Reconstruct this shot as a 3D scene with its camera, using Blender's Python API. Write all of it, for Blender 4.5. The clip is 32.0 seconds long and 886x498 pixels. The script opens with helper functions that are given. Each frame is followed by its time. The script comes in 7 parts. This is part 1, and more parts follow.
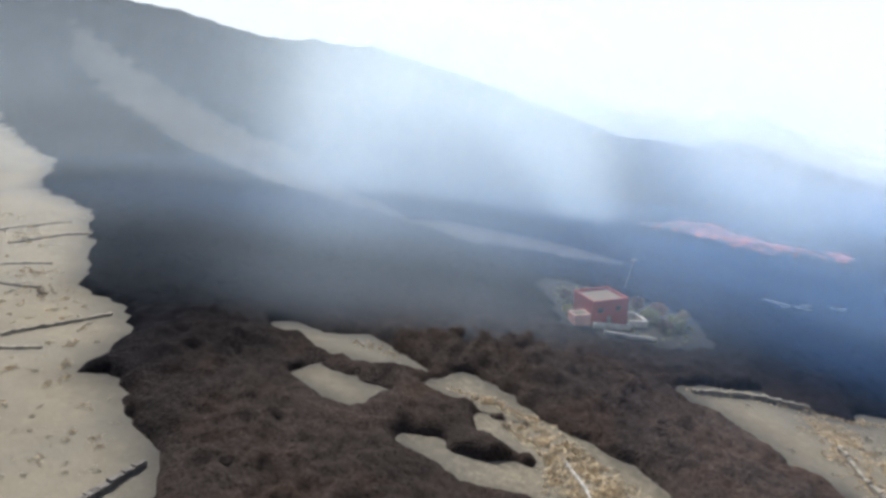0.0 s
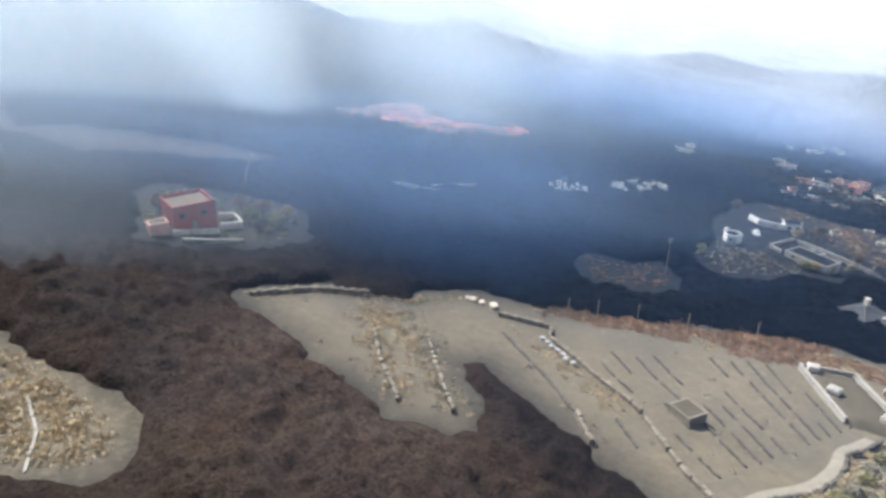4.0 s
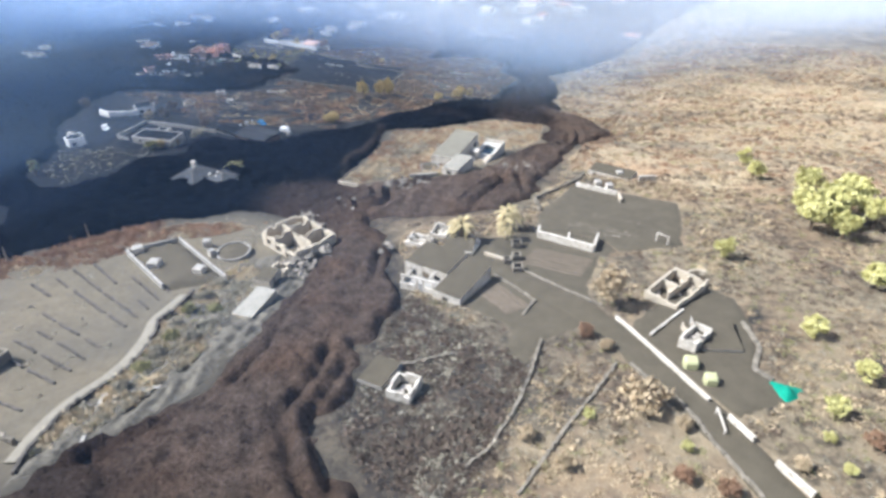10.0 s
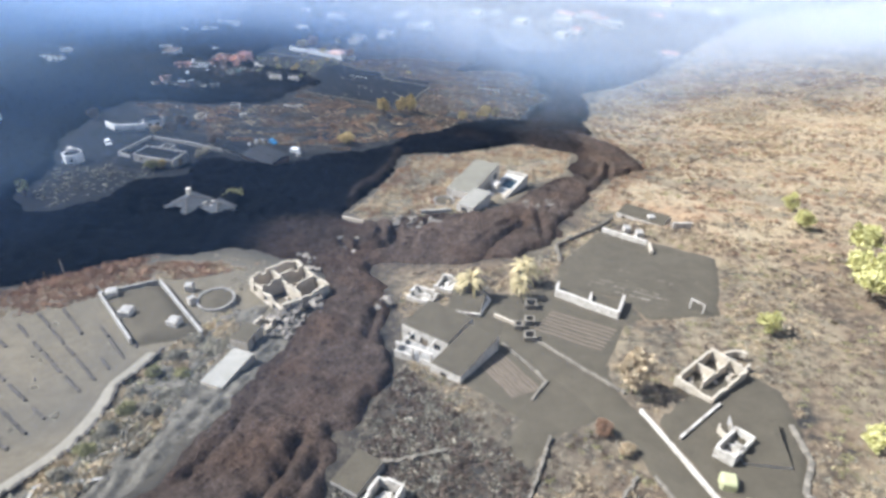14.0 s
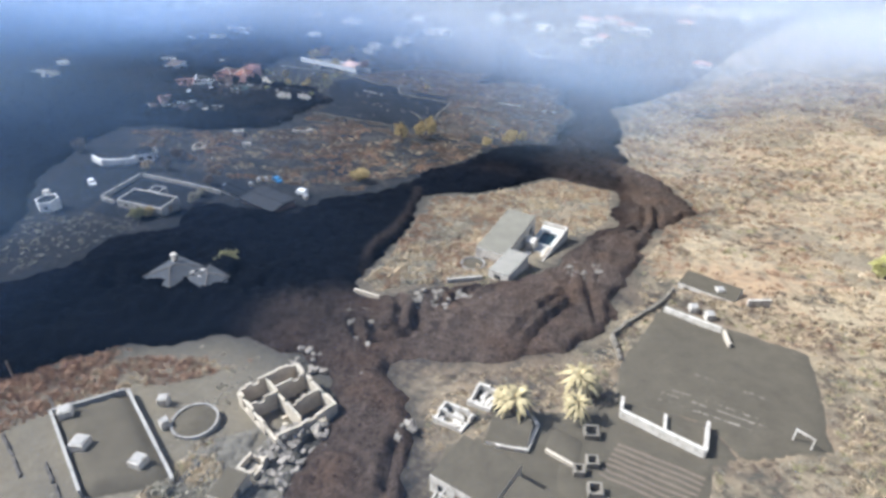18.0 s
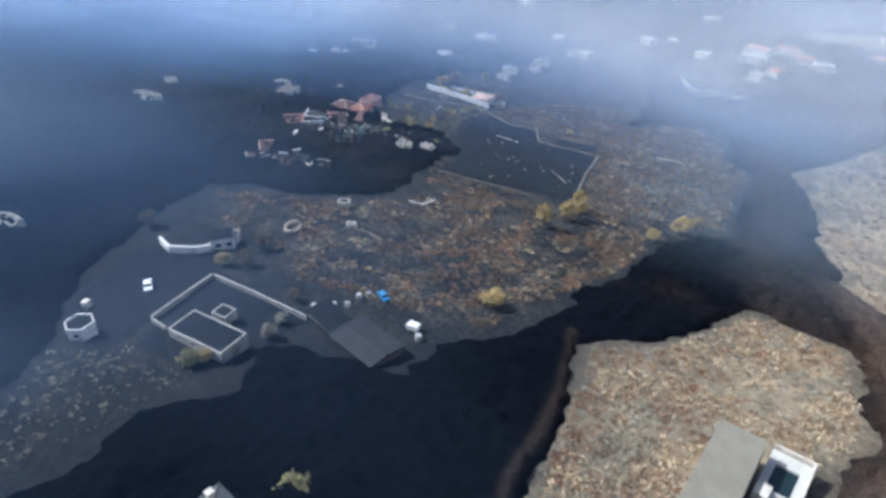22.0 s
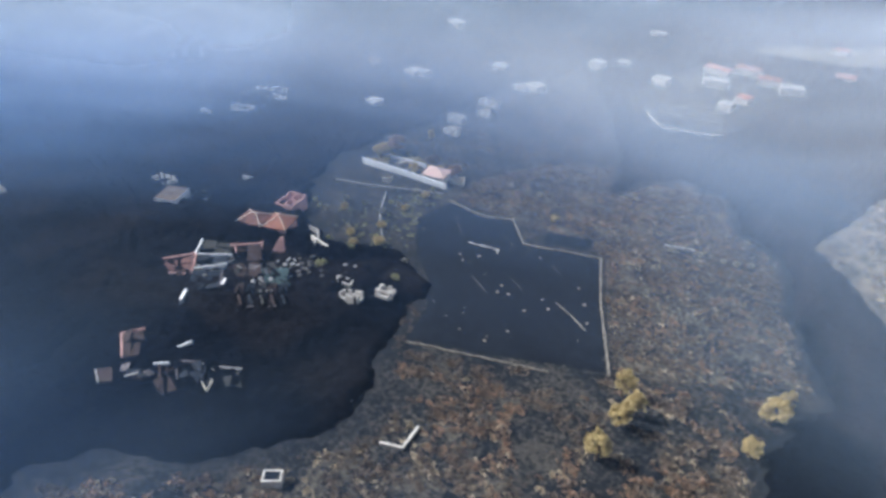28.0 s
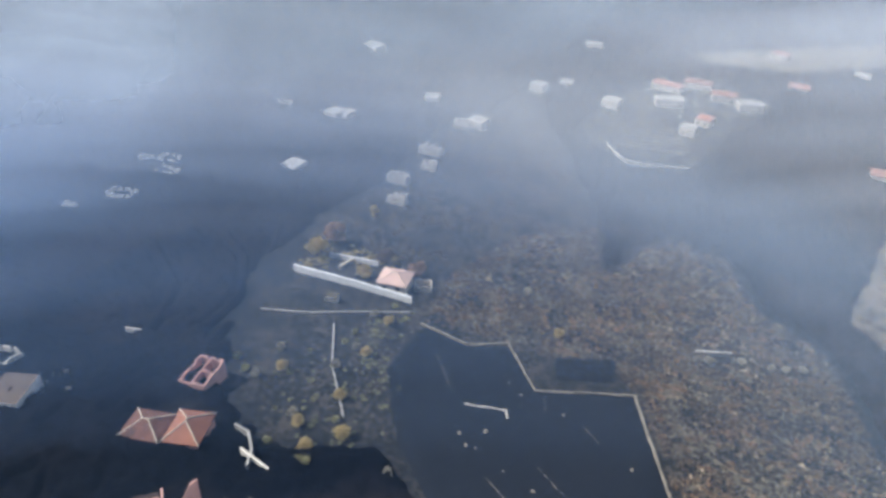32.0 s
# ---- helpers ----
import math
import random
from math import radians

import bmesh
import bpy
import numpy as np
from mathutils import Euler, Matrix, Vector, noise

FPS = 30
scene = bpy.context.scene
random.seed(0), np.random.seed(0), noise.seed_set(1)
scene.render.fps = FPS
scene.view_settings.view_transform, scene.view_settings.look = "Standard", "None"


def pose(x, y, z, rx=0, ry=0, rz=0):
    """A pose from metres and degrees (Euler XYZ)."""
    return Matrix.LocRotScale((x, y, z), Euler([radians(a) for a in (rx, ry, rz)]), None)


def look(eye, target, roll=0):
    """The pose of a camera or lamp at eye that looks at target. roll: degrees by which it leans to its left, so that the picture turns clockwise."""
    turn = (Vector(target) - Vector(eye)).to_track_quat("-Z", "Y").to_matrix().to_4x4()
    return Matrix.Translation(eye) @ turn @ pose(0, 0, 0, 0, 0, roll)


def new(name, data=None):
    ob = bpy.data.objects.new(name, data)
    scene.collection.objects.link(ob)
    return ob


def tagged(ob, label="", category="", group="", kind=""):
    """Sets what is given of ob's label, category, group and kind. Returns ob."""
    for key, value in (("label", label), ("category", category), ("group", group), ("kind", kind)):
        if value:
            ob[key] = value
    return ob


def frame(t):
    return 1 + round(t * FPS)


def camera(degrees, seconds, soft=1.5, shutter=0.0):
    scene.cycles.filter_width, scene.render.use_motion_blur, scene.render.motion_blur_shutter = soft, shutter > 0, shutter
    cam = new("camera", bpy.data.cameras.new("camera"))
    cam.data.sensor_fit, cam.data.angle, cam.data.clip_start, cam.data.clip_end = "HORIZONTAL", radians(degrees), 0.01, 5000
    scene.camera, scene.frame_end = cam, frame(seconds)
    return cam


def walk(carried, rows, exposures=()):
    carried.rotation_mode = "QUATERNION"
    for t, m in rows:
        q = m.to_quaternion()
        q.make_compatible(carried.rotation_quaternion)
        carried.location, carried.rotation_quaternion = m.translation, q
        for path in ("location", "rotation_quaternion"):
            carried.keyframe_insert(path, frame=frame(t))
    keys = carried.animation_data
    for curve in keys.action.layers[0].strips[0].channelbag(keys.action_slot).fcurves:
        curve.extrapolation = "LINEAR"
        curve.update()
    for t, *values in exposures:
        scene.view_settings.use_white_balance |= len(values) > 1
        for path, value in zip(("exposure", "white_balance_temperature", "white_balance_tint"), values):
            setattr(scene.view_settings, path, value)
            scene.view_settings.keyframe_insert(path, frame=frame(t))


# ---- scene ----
cam = camera(66.7, 32.0, soft=3.2)
METRES, EYE, TILT, LEAN, TURN = 360.0, 120.0, -14.4, 0.0, 0.0
ROWS = [
    (0.0, 0.0, 0.0, 0.0, 0.0, 0.0, -0.0),
    (0.5, 0.0068, 0.0007, -0.0001, -3.48, -1.52, 0.96),
    (1.0, 0.0136, 0.0023, 0.0003, -6.73, -3.35, 1.66),
    (1.5, 0.0242, 0.0025, -0.0002, -7.89, -4.73, 2.08),
    (2.0, 0.041, 0.0029, 0.0, -9.15, -6.41, 2.28),
    (2.5, 0.061, 0.0023, -0.0002, -9.97, -7.58, 2.35),
    (4.5, 0.1332, 0.002, 0.0017, -22.31, -11.18, 5.13),
    (5.0, 0.1453, 0.0016, 0.0015, -26.29, -12.04, 6.12),
    (5.5, 0.1554, 0.0004, 0.0011, -30.68, -14.92, 7.29),
    (6.0, 0.165, -0.0014, 0.0009, -35.6, -19.06, 8.53),
    (6.5, 0.1735, -0.004, 0.0003, -41.43, -20.73, 9.83),
    (7.0, 0.1795, -0.0059, 0.0004, -48.39, -23.71, 11.22),
    (7.5, 0.1837, -0.0068, -0.0003, -54.33, -24.84, 12.26),
    (8.0, 0.1858, -0.0081, -0.0004, -58.33, -25.64, 12.85),
    (8.5, 0.1846, -0.0128, -0.0019, -61.47, -26.2, 13.34),
    (9.0, 0.181, -0.0236, -0.0046, -64.11, -26.84, 13.85),
    (9.5, 0.1822, -0.0394, -0.009, -65.17, -27.21, 14.19),
    (10.0, 0.187, -0.0552, -0.0129, -64.98, -27.41, 14.02),
    (10.5, 0.1911, -0.0611, -0.0144, -63.72, -27.17, 13.73),
    (11.0, 0.1952, -0.0633, -0.0148, -63.13, -27.01, 13.42),
    (11.5, 0.1995, -0.0632, -0.0149, -62.63, -26.84, 13.21),
    (12.0, 0.2052, -0.0613, -0.0143, -62.22, -26.68, 13.04),
    (12.5, 0.2113, -0.0583, -0.0136, -61.86, -26.5, 12.92),
    (13.0, 0.2186, -0.054, -0.0125, -61.7, -26.4, 12.83),
    (13.5, 0.2256, -0.0497, -0.0115, -61.68, -26.32, 12.8),
    (14.0, 0.2327, -0.0448, -0.0104, -61.77, -26.26, 12.8),
    (14.5, 0.2387, -0.0407, -0.0094, -61.86, -26.23, 12.84),
    (16.5, 0.2607, -0.0257, -0.0057, -61.14, -26.06, 13.04),
    (17.0, 0.269, -0.0204, -0.0044, -61.11, -26.19, 13.06),
    (17.5, 0.2813, -0.0125, -0.0024, -61.04, -26.23, 12.97),
    (18.0, 0.2987, -0.0006, 0.0009, -60.54, -26.22, 12.7),
    (18.5, 0.3161, 0.0121, 0.0048, -59.85, -26.11, 12.41),
    (19.0, 0.3359, 0.0273, 0.0094, -59.05, -25.96, 12.1),
    (19.5, 0.3535, 0.0418, 0.0133, -57.81, -25.61, 11.74),
    (20.0, 0.3729, 0.0577, 0.0172, -55.1, -25.0, 11.25),
    (20.5, 0.3893, 0.0723, 0.0206, -53.53, -24.61, 11.0),
    (21.0, 0.4045, 0.0865, 0.0241, -51.71, -24.19, 10.82),
    (21.5, 0.4169, 0.0997, 0.0265, -50.55, -24.59, 10.75),
    (22.0, 0.4272, 0.1105, 0.0285, -49.89, -24.46, 10.88),
    (22.5, 0.4352, 0.1197, 0.0303, -49.67, -24.36, 11.1),
    (23.0, 0.4429, 0.1282, 0.0317, -49.8, -24.4, 11.38),
    (23.5, 0.4513, 0.1368, 0.0333, -50.58, -24.61, 11.76),
    (24.0, 0.4621, 0.1479, 0.036, -51.32, -24.85, 11.98),
    (24.5, 0.4758, 0.1615, 0.0397, -51.77, -25.02, 12.0),
    (26.5, 0.5478, 0.2307, 0.0578, -54.49, -25.91, 11.36),
    (27.0, 0.5659, 0.2492, 0.0624, -55.59, -26.12, 11.39),
    (27.5, 0.5833, 0.267, 0.0655, -56.95, -26.31, 11.56),
    (28.0, 0.6013, 0.2856, 0.0691, -57.99, -26.52, 11.59),
    (28.5, 0.6185, 0.3025, 0.0728, -58.89, -26.67, 11.7),
    (29.0, 0.637, 0.3203, 0.0766, -60.05, -26.96, 11.82),
    (29.5, 0.655, 0.3368, 0.0803, -61.38, -27.27, 11.97),
    (30.0, 0.6749, 0.354, 0.0837, -63.04, -27.71, 12.13),
    (30.5, 0.6935, 0.3699, 0.087, -63.66, -27.93, 12.14),
    (31.0, 0.7145, 0.3866, 0.0903, -64.53, -28.2, 12.21),
    (31.5, 0.7337, 0.4019, 0.0924, -65.67, -28.49, 12.34),
    (32.0, 0.7547, 0.4176, 0.095, -66.96, -28.83, 12.53),
]
EXPOSURES = [(0.0, 0.82, 6000, 8), (5.0, 0.95, 6100, 8), (9.0, 0.98, 5750, 8), (17.0, 0.90, 5600, 8), (20.0, 0.75, 5500, 8), (22.0, 0.58, 5450, 8), (24.0, 0.52, 5500, 8), (28.0, 0.52, 5650, 8), (32.0, 0.48, 6050, 8)]
walk(cam, [(t, pose(0, 0, EYE, TILT, LEAN, TURN) @ pose(METRES * x, METRES * y, METRES * z, 90 + pitch, roll, yaw)) for t, x, y, z, yaw, pitch, roll in ROWS],
     EXPOSURES)

# ---- light ----
scene.cycles.transparent_max_bounces = 128      # thin smoke lies many sheets deep
SUN_AZ, SUN_EL = -22.0, 47.0      # degrees; the sun stands ahead and to the left of the first view
world = bpy.data.worlds.new("sky")
scene.world = world
world.use_nodes = True
wn = world.node_tree.nodes
sky = wn.new("ShaderNodeTexSky")
sky.sky_type, sky.sun_disc = "NISHITA", False
sky.sun_elevation, sky.sun_rotation = radians(SUN_EL), radians(SUN_AZ)
sky.air_density, sky.dust_density = 1.0, 3.0
world.node_tree.links.new(sky.outputs[0], wn["Background"].inputs[0])
wn["Background"].inputs[1].default_value = 0.10
sun_data = bpy.data.lights.new("sun", "SUN")
sun_data.energy, sun_data.angle, sun_data.color = 5.0, radians(0.8), (1.0, 0.96, 0.90)
sun = new("sun", sun_data)
sa, se = radians(SUN_AZ), radians(SUN_EL)
sun.matrix_world = look((math.sin(sa) * math.cos(se) * 900, math.cos(sa) * math.cos(se) * 900, math.sin(se) * 900), (0, 0, 0))


# ---- noise and plan ----
def lattice(ix, iy, seed):
    n = (ix * 374761393 + iy * 668265263 + seed * 974634777) & 0x7FFFFFFF
    n = ((n ^ (n >> 13)) * 1274126177) & 0x7FFFFFFF
    return ((n ^ (n >> 16)) & 0xFFFF) / 65535.0


def vnoise(x, y, seed=0):
    """Smooth value noise, 0 to 1."""
    x, y = np.asarray(x, float), np.asarray(y, float)
    ix, iy = np.floor(x).astype(np.int64), np.floor(y).astype(np.int64)
    fx, fy = x - ix, y - iy
    fx, fy = fx * fx * (3 - 2 * fx), fy * fy * (3 - 2 * fy)
    a, b = lattice(ix, iy, seed), lattice(ix + 1, iy, seed)
    c, d = lattice(ix, iy + 1, seed), lattice(ix + 1, iy + 1, seed)
    return (a + (b - a) * fx) * (1 - fy) + (c + (d - c) * fx) * fy


def fbm(x, y, octaves=4, seed=0):
    total, amp, norm = 0.0, 1.0, 0.0
    for k in range(octaves):
        total = total + amp * vnoise(x * 2 ** k + 17.3 * k, y * 2 ** k - 9.1 * k, seed + k)
        norm += amp
        amp *= 0.5
    return total / norm


def smooth(a, b, v):
    t = np.clip((v - a) / (b - a), 0, 1)
    return t * t * (3 - 2 * t)


# the slope: a tilted plane with broad swells, and a ridge behind it
SWELLS = [-6.25, 10.52, 12.14, 9.96, -0.58, 8.26, 4.65, 2.32, 4.81, -6.74, -11.65, 2.33, -1.92, -19.23, -6.83, -12.44, 3.19, -1.68]
SWELL_X, SWELL_Y = (-50, 100, 250, 400, 560, 750), (-50, 90, 230)


# the ridge behind the lava: how far its crest stands over the slope, from west to east
CREST_X = (-900, -400, -268, -174, -77, 21, 103, 185, 271, 305, 357, 422, 530, 600, 770, 1300)
CREST_UP = (140, 122, 114, 96, 99, 87, 63, 46, 45, 58, 43, 32, 50, 42, 56, 62)


def slope(x, y):
    x, y = np.asarray(x, float), np.asarray(y, float)
    z = 60.99 - 0.1246 * x - 0.0373 * y
    k = 0
    for cx in SWELL_X:
        for cy in SWELL_Y:
            z = z + SWELLS[k] * np.exp(-((x - cx) ** 2 + (y - cy) ** 2) / 18050.0)
            k += 1
    s = y - (430 - 0.6 * np.maximum(x - 350, 0))
    crest = np.interp(x, CREST_X, CREST_UP)
    z = z + crest * smooth(0, 280, s) - 0.35 * np.maximum(s - 290, 0)
    z = z + smooth(300, 520, y) * (fbm(x / 110, y / 110, 5, 40) - 0.5) * (34 - 22 * smooth(150, 270, s)) + smooth(200, 280, s) * (fbm(x / 22, y / 22, 3, 44) - 0.5) * 7
    return z


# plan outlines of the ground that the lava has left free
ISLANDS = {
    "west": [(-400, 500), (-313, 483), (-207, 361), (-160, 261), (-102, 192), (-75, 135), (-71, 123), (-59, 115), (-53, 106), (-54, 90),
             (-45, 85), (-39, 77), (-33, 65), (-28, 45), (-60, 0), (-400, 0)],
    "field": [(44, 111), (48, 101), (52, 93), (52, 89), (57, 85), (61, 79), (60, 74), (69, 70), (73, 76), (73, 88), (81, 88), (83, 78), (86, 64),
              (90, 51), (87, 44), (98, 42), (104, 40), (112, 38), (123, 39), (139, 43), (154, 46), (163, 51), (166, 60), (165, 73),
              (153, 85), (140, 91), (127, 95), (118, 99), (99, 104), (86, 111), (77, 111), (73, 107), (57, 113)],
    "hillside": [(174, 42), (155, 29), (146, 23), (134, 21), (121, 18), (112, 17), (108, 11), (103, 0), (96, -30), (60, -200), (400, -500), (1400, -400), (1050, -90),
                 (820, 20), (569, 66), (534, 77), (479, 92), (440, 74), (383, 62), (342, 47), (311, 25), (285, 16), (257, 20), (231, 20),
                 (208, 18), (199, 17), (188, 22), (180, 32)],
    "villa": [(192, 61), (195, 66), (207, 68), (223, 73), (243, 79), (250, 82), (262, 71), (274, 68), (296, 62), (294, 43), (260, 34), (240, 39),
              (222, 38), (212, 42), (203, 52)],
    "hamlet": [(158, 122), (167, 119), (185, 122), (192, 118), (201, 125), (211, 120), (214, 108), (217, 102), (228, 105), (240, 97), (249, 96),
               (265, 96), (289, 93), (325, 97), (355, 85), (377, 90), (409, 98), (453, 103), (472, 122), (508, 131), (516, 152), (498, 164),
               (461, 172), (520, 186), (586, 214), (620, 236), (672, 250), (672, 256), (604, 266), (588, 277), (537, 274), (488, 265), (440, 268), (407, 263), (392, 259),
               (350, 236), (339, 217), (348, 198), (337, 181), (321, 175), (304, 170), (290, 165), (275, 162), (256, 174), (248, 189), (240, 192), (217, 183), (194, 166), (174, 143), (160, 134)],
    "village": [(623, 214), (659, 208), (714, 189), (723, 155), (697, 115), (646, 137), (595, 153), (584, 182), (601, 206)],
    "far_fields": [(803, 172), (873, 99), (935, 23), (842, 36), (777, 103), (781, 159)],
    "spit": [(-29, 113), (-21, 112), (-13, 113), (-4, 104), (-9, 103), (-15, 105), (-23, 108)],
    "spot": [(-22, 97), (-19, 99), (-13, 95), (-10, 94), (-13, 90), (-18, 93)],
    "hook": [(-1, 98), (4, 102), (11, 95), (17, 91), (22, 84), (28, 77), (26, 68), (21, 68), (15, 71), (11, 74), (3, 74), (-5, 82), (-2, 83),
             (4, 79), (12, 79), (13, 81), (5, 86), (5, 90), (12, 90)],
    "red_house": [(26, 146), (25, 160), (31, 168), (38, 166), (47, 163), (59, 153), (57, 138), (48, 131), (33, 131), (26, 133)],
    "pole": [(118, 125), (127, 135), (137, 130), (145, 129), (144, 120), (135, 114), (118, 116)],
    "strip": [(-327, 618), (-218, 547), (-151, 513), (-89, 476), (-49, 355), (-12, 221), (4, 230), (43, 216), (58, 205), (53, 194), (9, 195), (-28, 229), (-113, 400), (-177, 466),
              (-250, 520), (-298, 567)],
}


def inside(x, y, poly):
    """Signed distance to a plan outline: positive inside."""
    x, y = np.asarray(x, float), np.asarray(y, float)
    best = np.full(x.shape, 1e9)
    odd = np.zeros(x.shape, bool)
    for (ax, ay), (bx, by) in zip(poly, poly[1:] + poly[:1]):
        dx, dy = bx - ax, by - ay
        t = np.clip(((x - ax) * dx + (y - ay) * dy) / (dx * dx + dy * dy + 1e-9), 0, 1)
        best = np.minimum(best, np.hypot(x - ax - t * dx, y - ay - t * dy))
        if dy:
            odd ^= ((ay > y) != (by > y)) & (x < ax + (y - ay) * dx / dy)
    return np.where(odd, best, -best)


def along(x, y, line):
    """Distance to an open line on the plan."""
    best = np.full(np.shape(x), 1e9)
    for (ax, ay), (bx, by) in zip(line, line[1:]):
        dx, dy = bx - ax, by - ay
        t = np.clip(((x - ax) * dx + (y - ay) * dy) / (dx * dx + dy * dy), 0, 1)
        best = np.minimum(best, np.hypot(x - ax - t * dx, y - ay - t * dy))
    return best


def steps(lo, hi, a, b, fine, grow):
    """Coordinates from lo to hi, evenly fine from a to b and coarser outwards."""
    v = list(np.arange(a, b + fine / 2, fine))
    d = fine
    while v[-1] < hi:
        d *= grow
        v.append(v[-1] + d)
    d = fine
    while v[0] > lo:
        d *= grow
        v.insert(0, v[0] - d)
    return np.array(v)


def sheet(name, xs, ys, z, mats, keep=None, attrs=None):
    """A height sheet over a grid. keep: which cells stay."""
    nx, ny = len(xs), len(ys)
    X, Y = np.meshgrid(xs, ys, indexing="ij")
    co = np.stack([X, Y, z], -1).reshape(-1, 3)
    i = np.arange(nx * ny).reshape(nx, ny)
    quads = np.stack([i[:-1, :-1], i[1:, :-1], i[1:, 1:], i[:-1, 1:]], -1).reshape(-1, 4)
    if keep is not None:
        quads = quads[keep.reshape(-1)]
    return raw_mesh(name, co, quads, mats, attrs)


def raw_mesh(name, co, faces, mats, attrs=None, smooth_faces=True):
    """A mesh from arrays; faces all have the same number of corners; unused points are dropped."""
    used = np.unique(faces)
    back = np.zeros(len(co), np.int64)
    back[used] = np.arange(len(used))
    faces = back[faces]
    n = faces.shape[1]
    me = bpy.data.meshes.new(name)
    me.vertices.add(len(used))
    me.vertices.foreach_set("co", co[used].astype(np.float32).ravel())
    me.loops.add(faces.size)
    me.loops.foreach_set("vertex_index", faces.astype(np.int32).ravel())
    me.polygons.add(len(faces))
    me.polygons.foreach_set("loop_start", np.arange(0, faces.size, n, dtype=np.int32))
    me.polygons.foreach_set("use_smooth", np.full(len(faces), smooth_faces))
    for key, values in (attrs or {}).items():
        at = me.attributes.new(key, "FLOAT", "POINT")
        at.data.foreach_set("value", np.asarray(values, np.float32).ravel()[used])
    me.update(calc_edges=True)
    me.validate()
    for m in mats:
        me.materials.append(m)
    return me

# ---- materials ----
def nodes_of(name):
    m = bpy.data.materials.new(name)
    m.use_nodes = True
    nt = m.node_tree
    nt.nodes["Principled BSDF"].inputs["Specular IOR Level"].default_value = 0.12
    return m, nt, nt.nodes["Principled BSDF"]


def link(nt, a, b):
    nt.links.new(a, b)


def noise_node(nt, pos, scale, detail=4.0, rough=0.55):
    n = nt.nodes.new("ShaderNodeTexNoise")
    n.inputs["Scale"].default_value, n.inputs["Detail"].default_value, n.inputs["Roughness"].default_value = scale, detail, rough
    link(nt, pos, n.inputs["Vector"])
    return n.outputs["Fac"]


def ramp(nt, value, lo, hi):
    r = nt.nodes.new("ShaderNodeMapRange")
    r.inputs["From Min"].default_value, r.inputs["From Max"].default_value = lo, hi
    link(nt, value, r.inputs["Value"])
    return r.outputs["Result"]


def mixed(nt, fac, a, b, blend="MIX"):
    m = nt.nodes.new("ShaderNodeMix")
    m.data_type, m.blend_type = "RGBA", blend
    if isinstance(fac, float):
        m.inputs["Factor"].default_value = fac
    else:
        link(nt, fac, m.inputs["Factor"])
    for socket, v in ((m.inputs["A"], a), (m.inputs["B"], b)):
        if isinstance(v, tuple):
            socket.default_value = (*v, 1)
        else:
            link(nt, v, socket)
    return m.outputs["Result"]


def maths(nt, op, a, b=None):
    m = nt.nodes.new("ShaderNodeMath")
    m.operation = op
    for socket, v in zip(m.inputs, (a, b)):
        if v is None:
            continue
        if isinstance(v, (int, float)):
            socket.default_value = v
        else:
            link(nt, v, socket)
    return m.outputs[0]


def bumped(nt, bsdf, height, strength, distance):
    b = nt.nodes.new("ShaderNodeBump")
    b.inputs["Strength"].default_value, b.inputs["Distance"].default_value = strength, distance
    link(nt, height, b.inputs["Height"])
    link(nt, b.outputs[0], bsdf.inputs["Normal"])


def world_pos(nt):
    return nt.nodes.new("ShaderNodeNewGeometry").outputs["Position"]


def attr(nt, name):
    a = nt.nodes.new("ShaderNodeAttribute")
    a.attribute_name = name
    return a.outputs["Fac"]


def surface(name, a, b, scale=0.8, rough=0.85, bump=0.3, fine=9.0, dirt=None, dirt_scale=0.35, spread=0.35, metal=0.0, random_tint=0.0):
    """A weathered surface: two tones at a coarse scale, fine grain, optional dirt of its own shape."""
    m, nt, bsdf = nodes_of(name)
    pos = world_pos(nt)
    col = mixed(nt, ramp(nt, noise_node(nt, pos, scale), 0.5 - spread, 0.5 + spread), a, b)
    grain = noise_node(nt, pos, fine, 3.0)
    col = mixed(nt, ramp(nt, grain, 0.3, 0.75), col, mixed(nt, 0.25, col, (0, 0, 0)))
    if dirt:
        col = mixed(nt, ramp(nt, noise_node(nt, pos, dirt_scale, 6.0, 0.7), 0.5, 0.66), col, dirt)
    if random_tint:
        oi = nt.nodes.new("ShaderNodeObjectInfo").outputs["Random"]
        col = mixed(nt, maths(nt, "MULTIPLY", oi, random_tint), col, mixed(nt, 0.7, col, (0.02, 0.018, 0.015)))
    link(nt, col, bsdf.inputs["Base Color"])
    bsdf.inputs["Roughness"].default_value, bsdf.inputs["Metallic"].default_value = rough, metal
    if bump:
        bumped(nt, bsdf, grain, bump, 0.15)
    return m


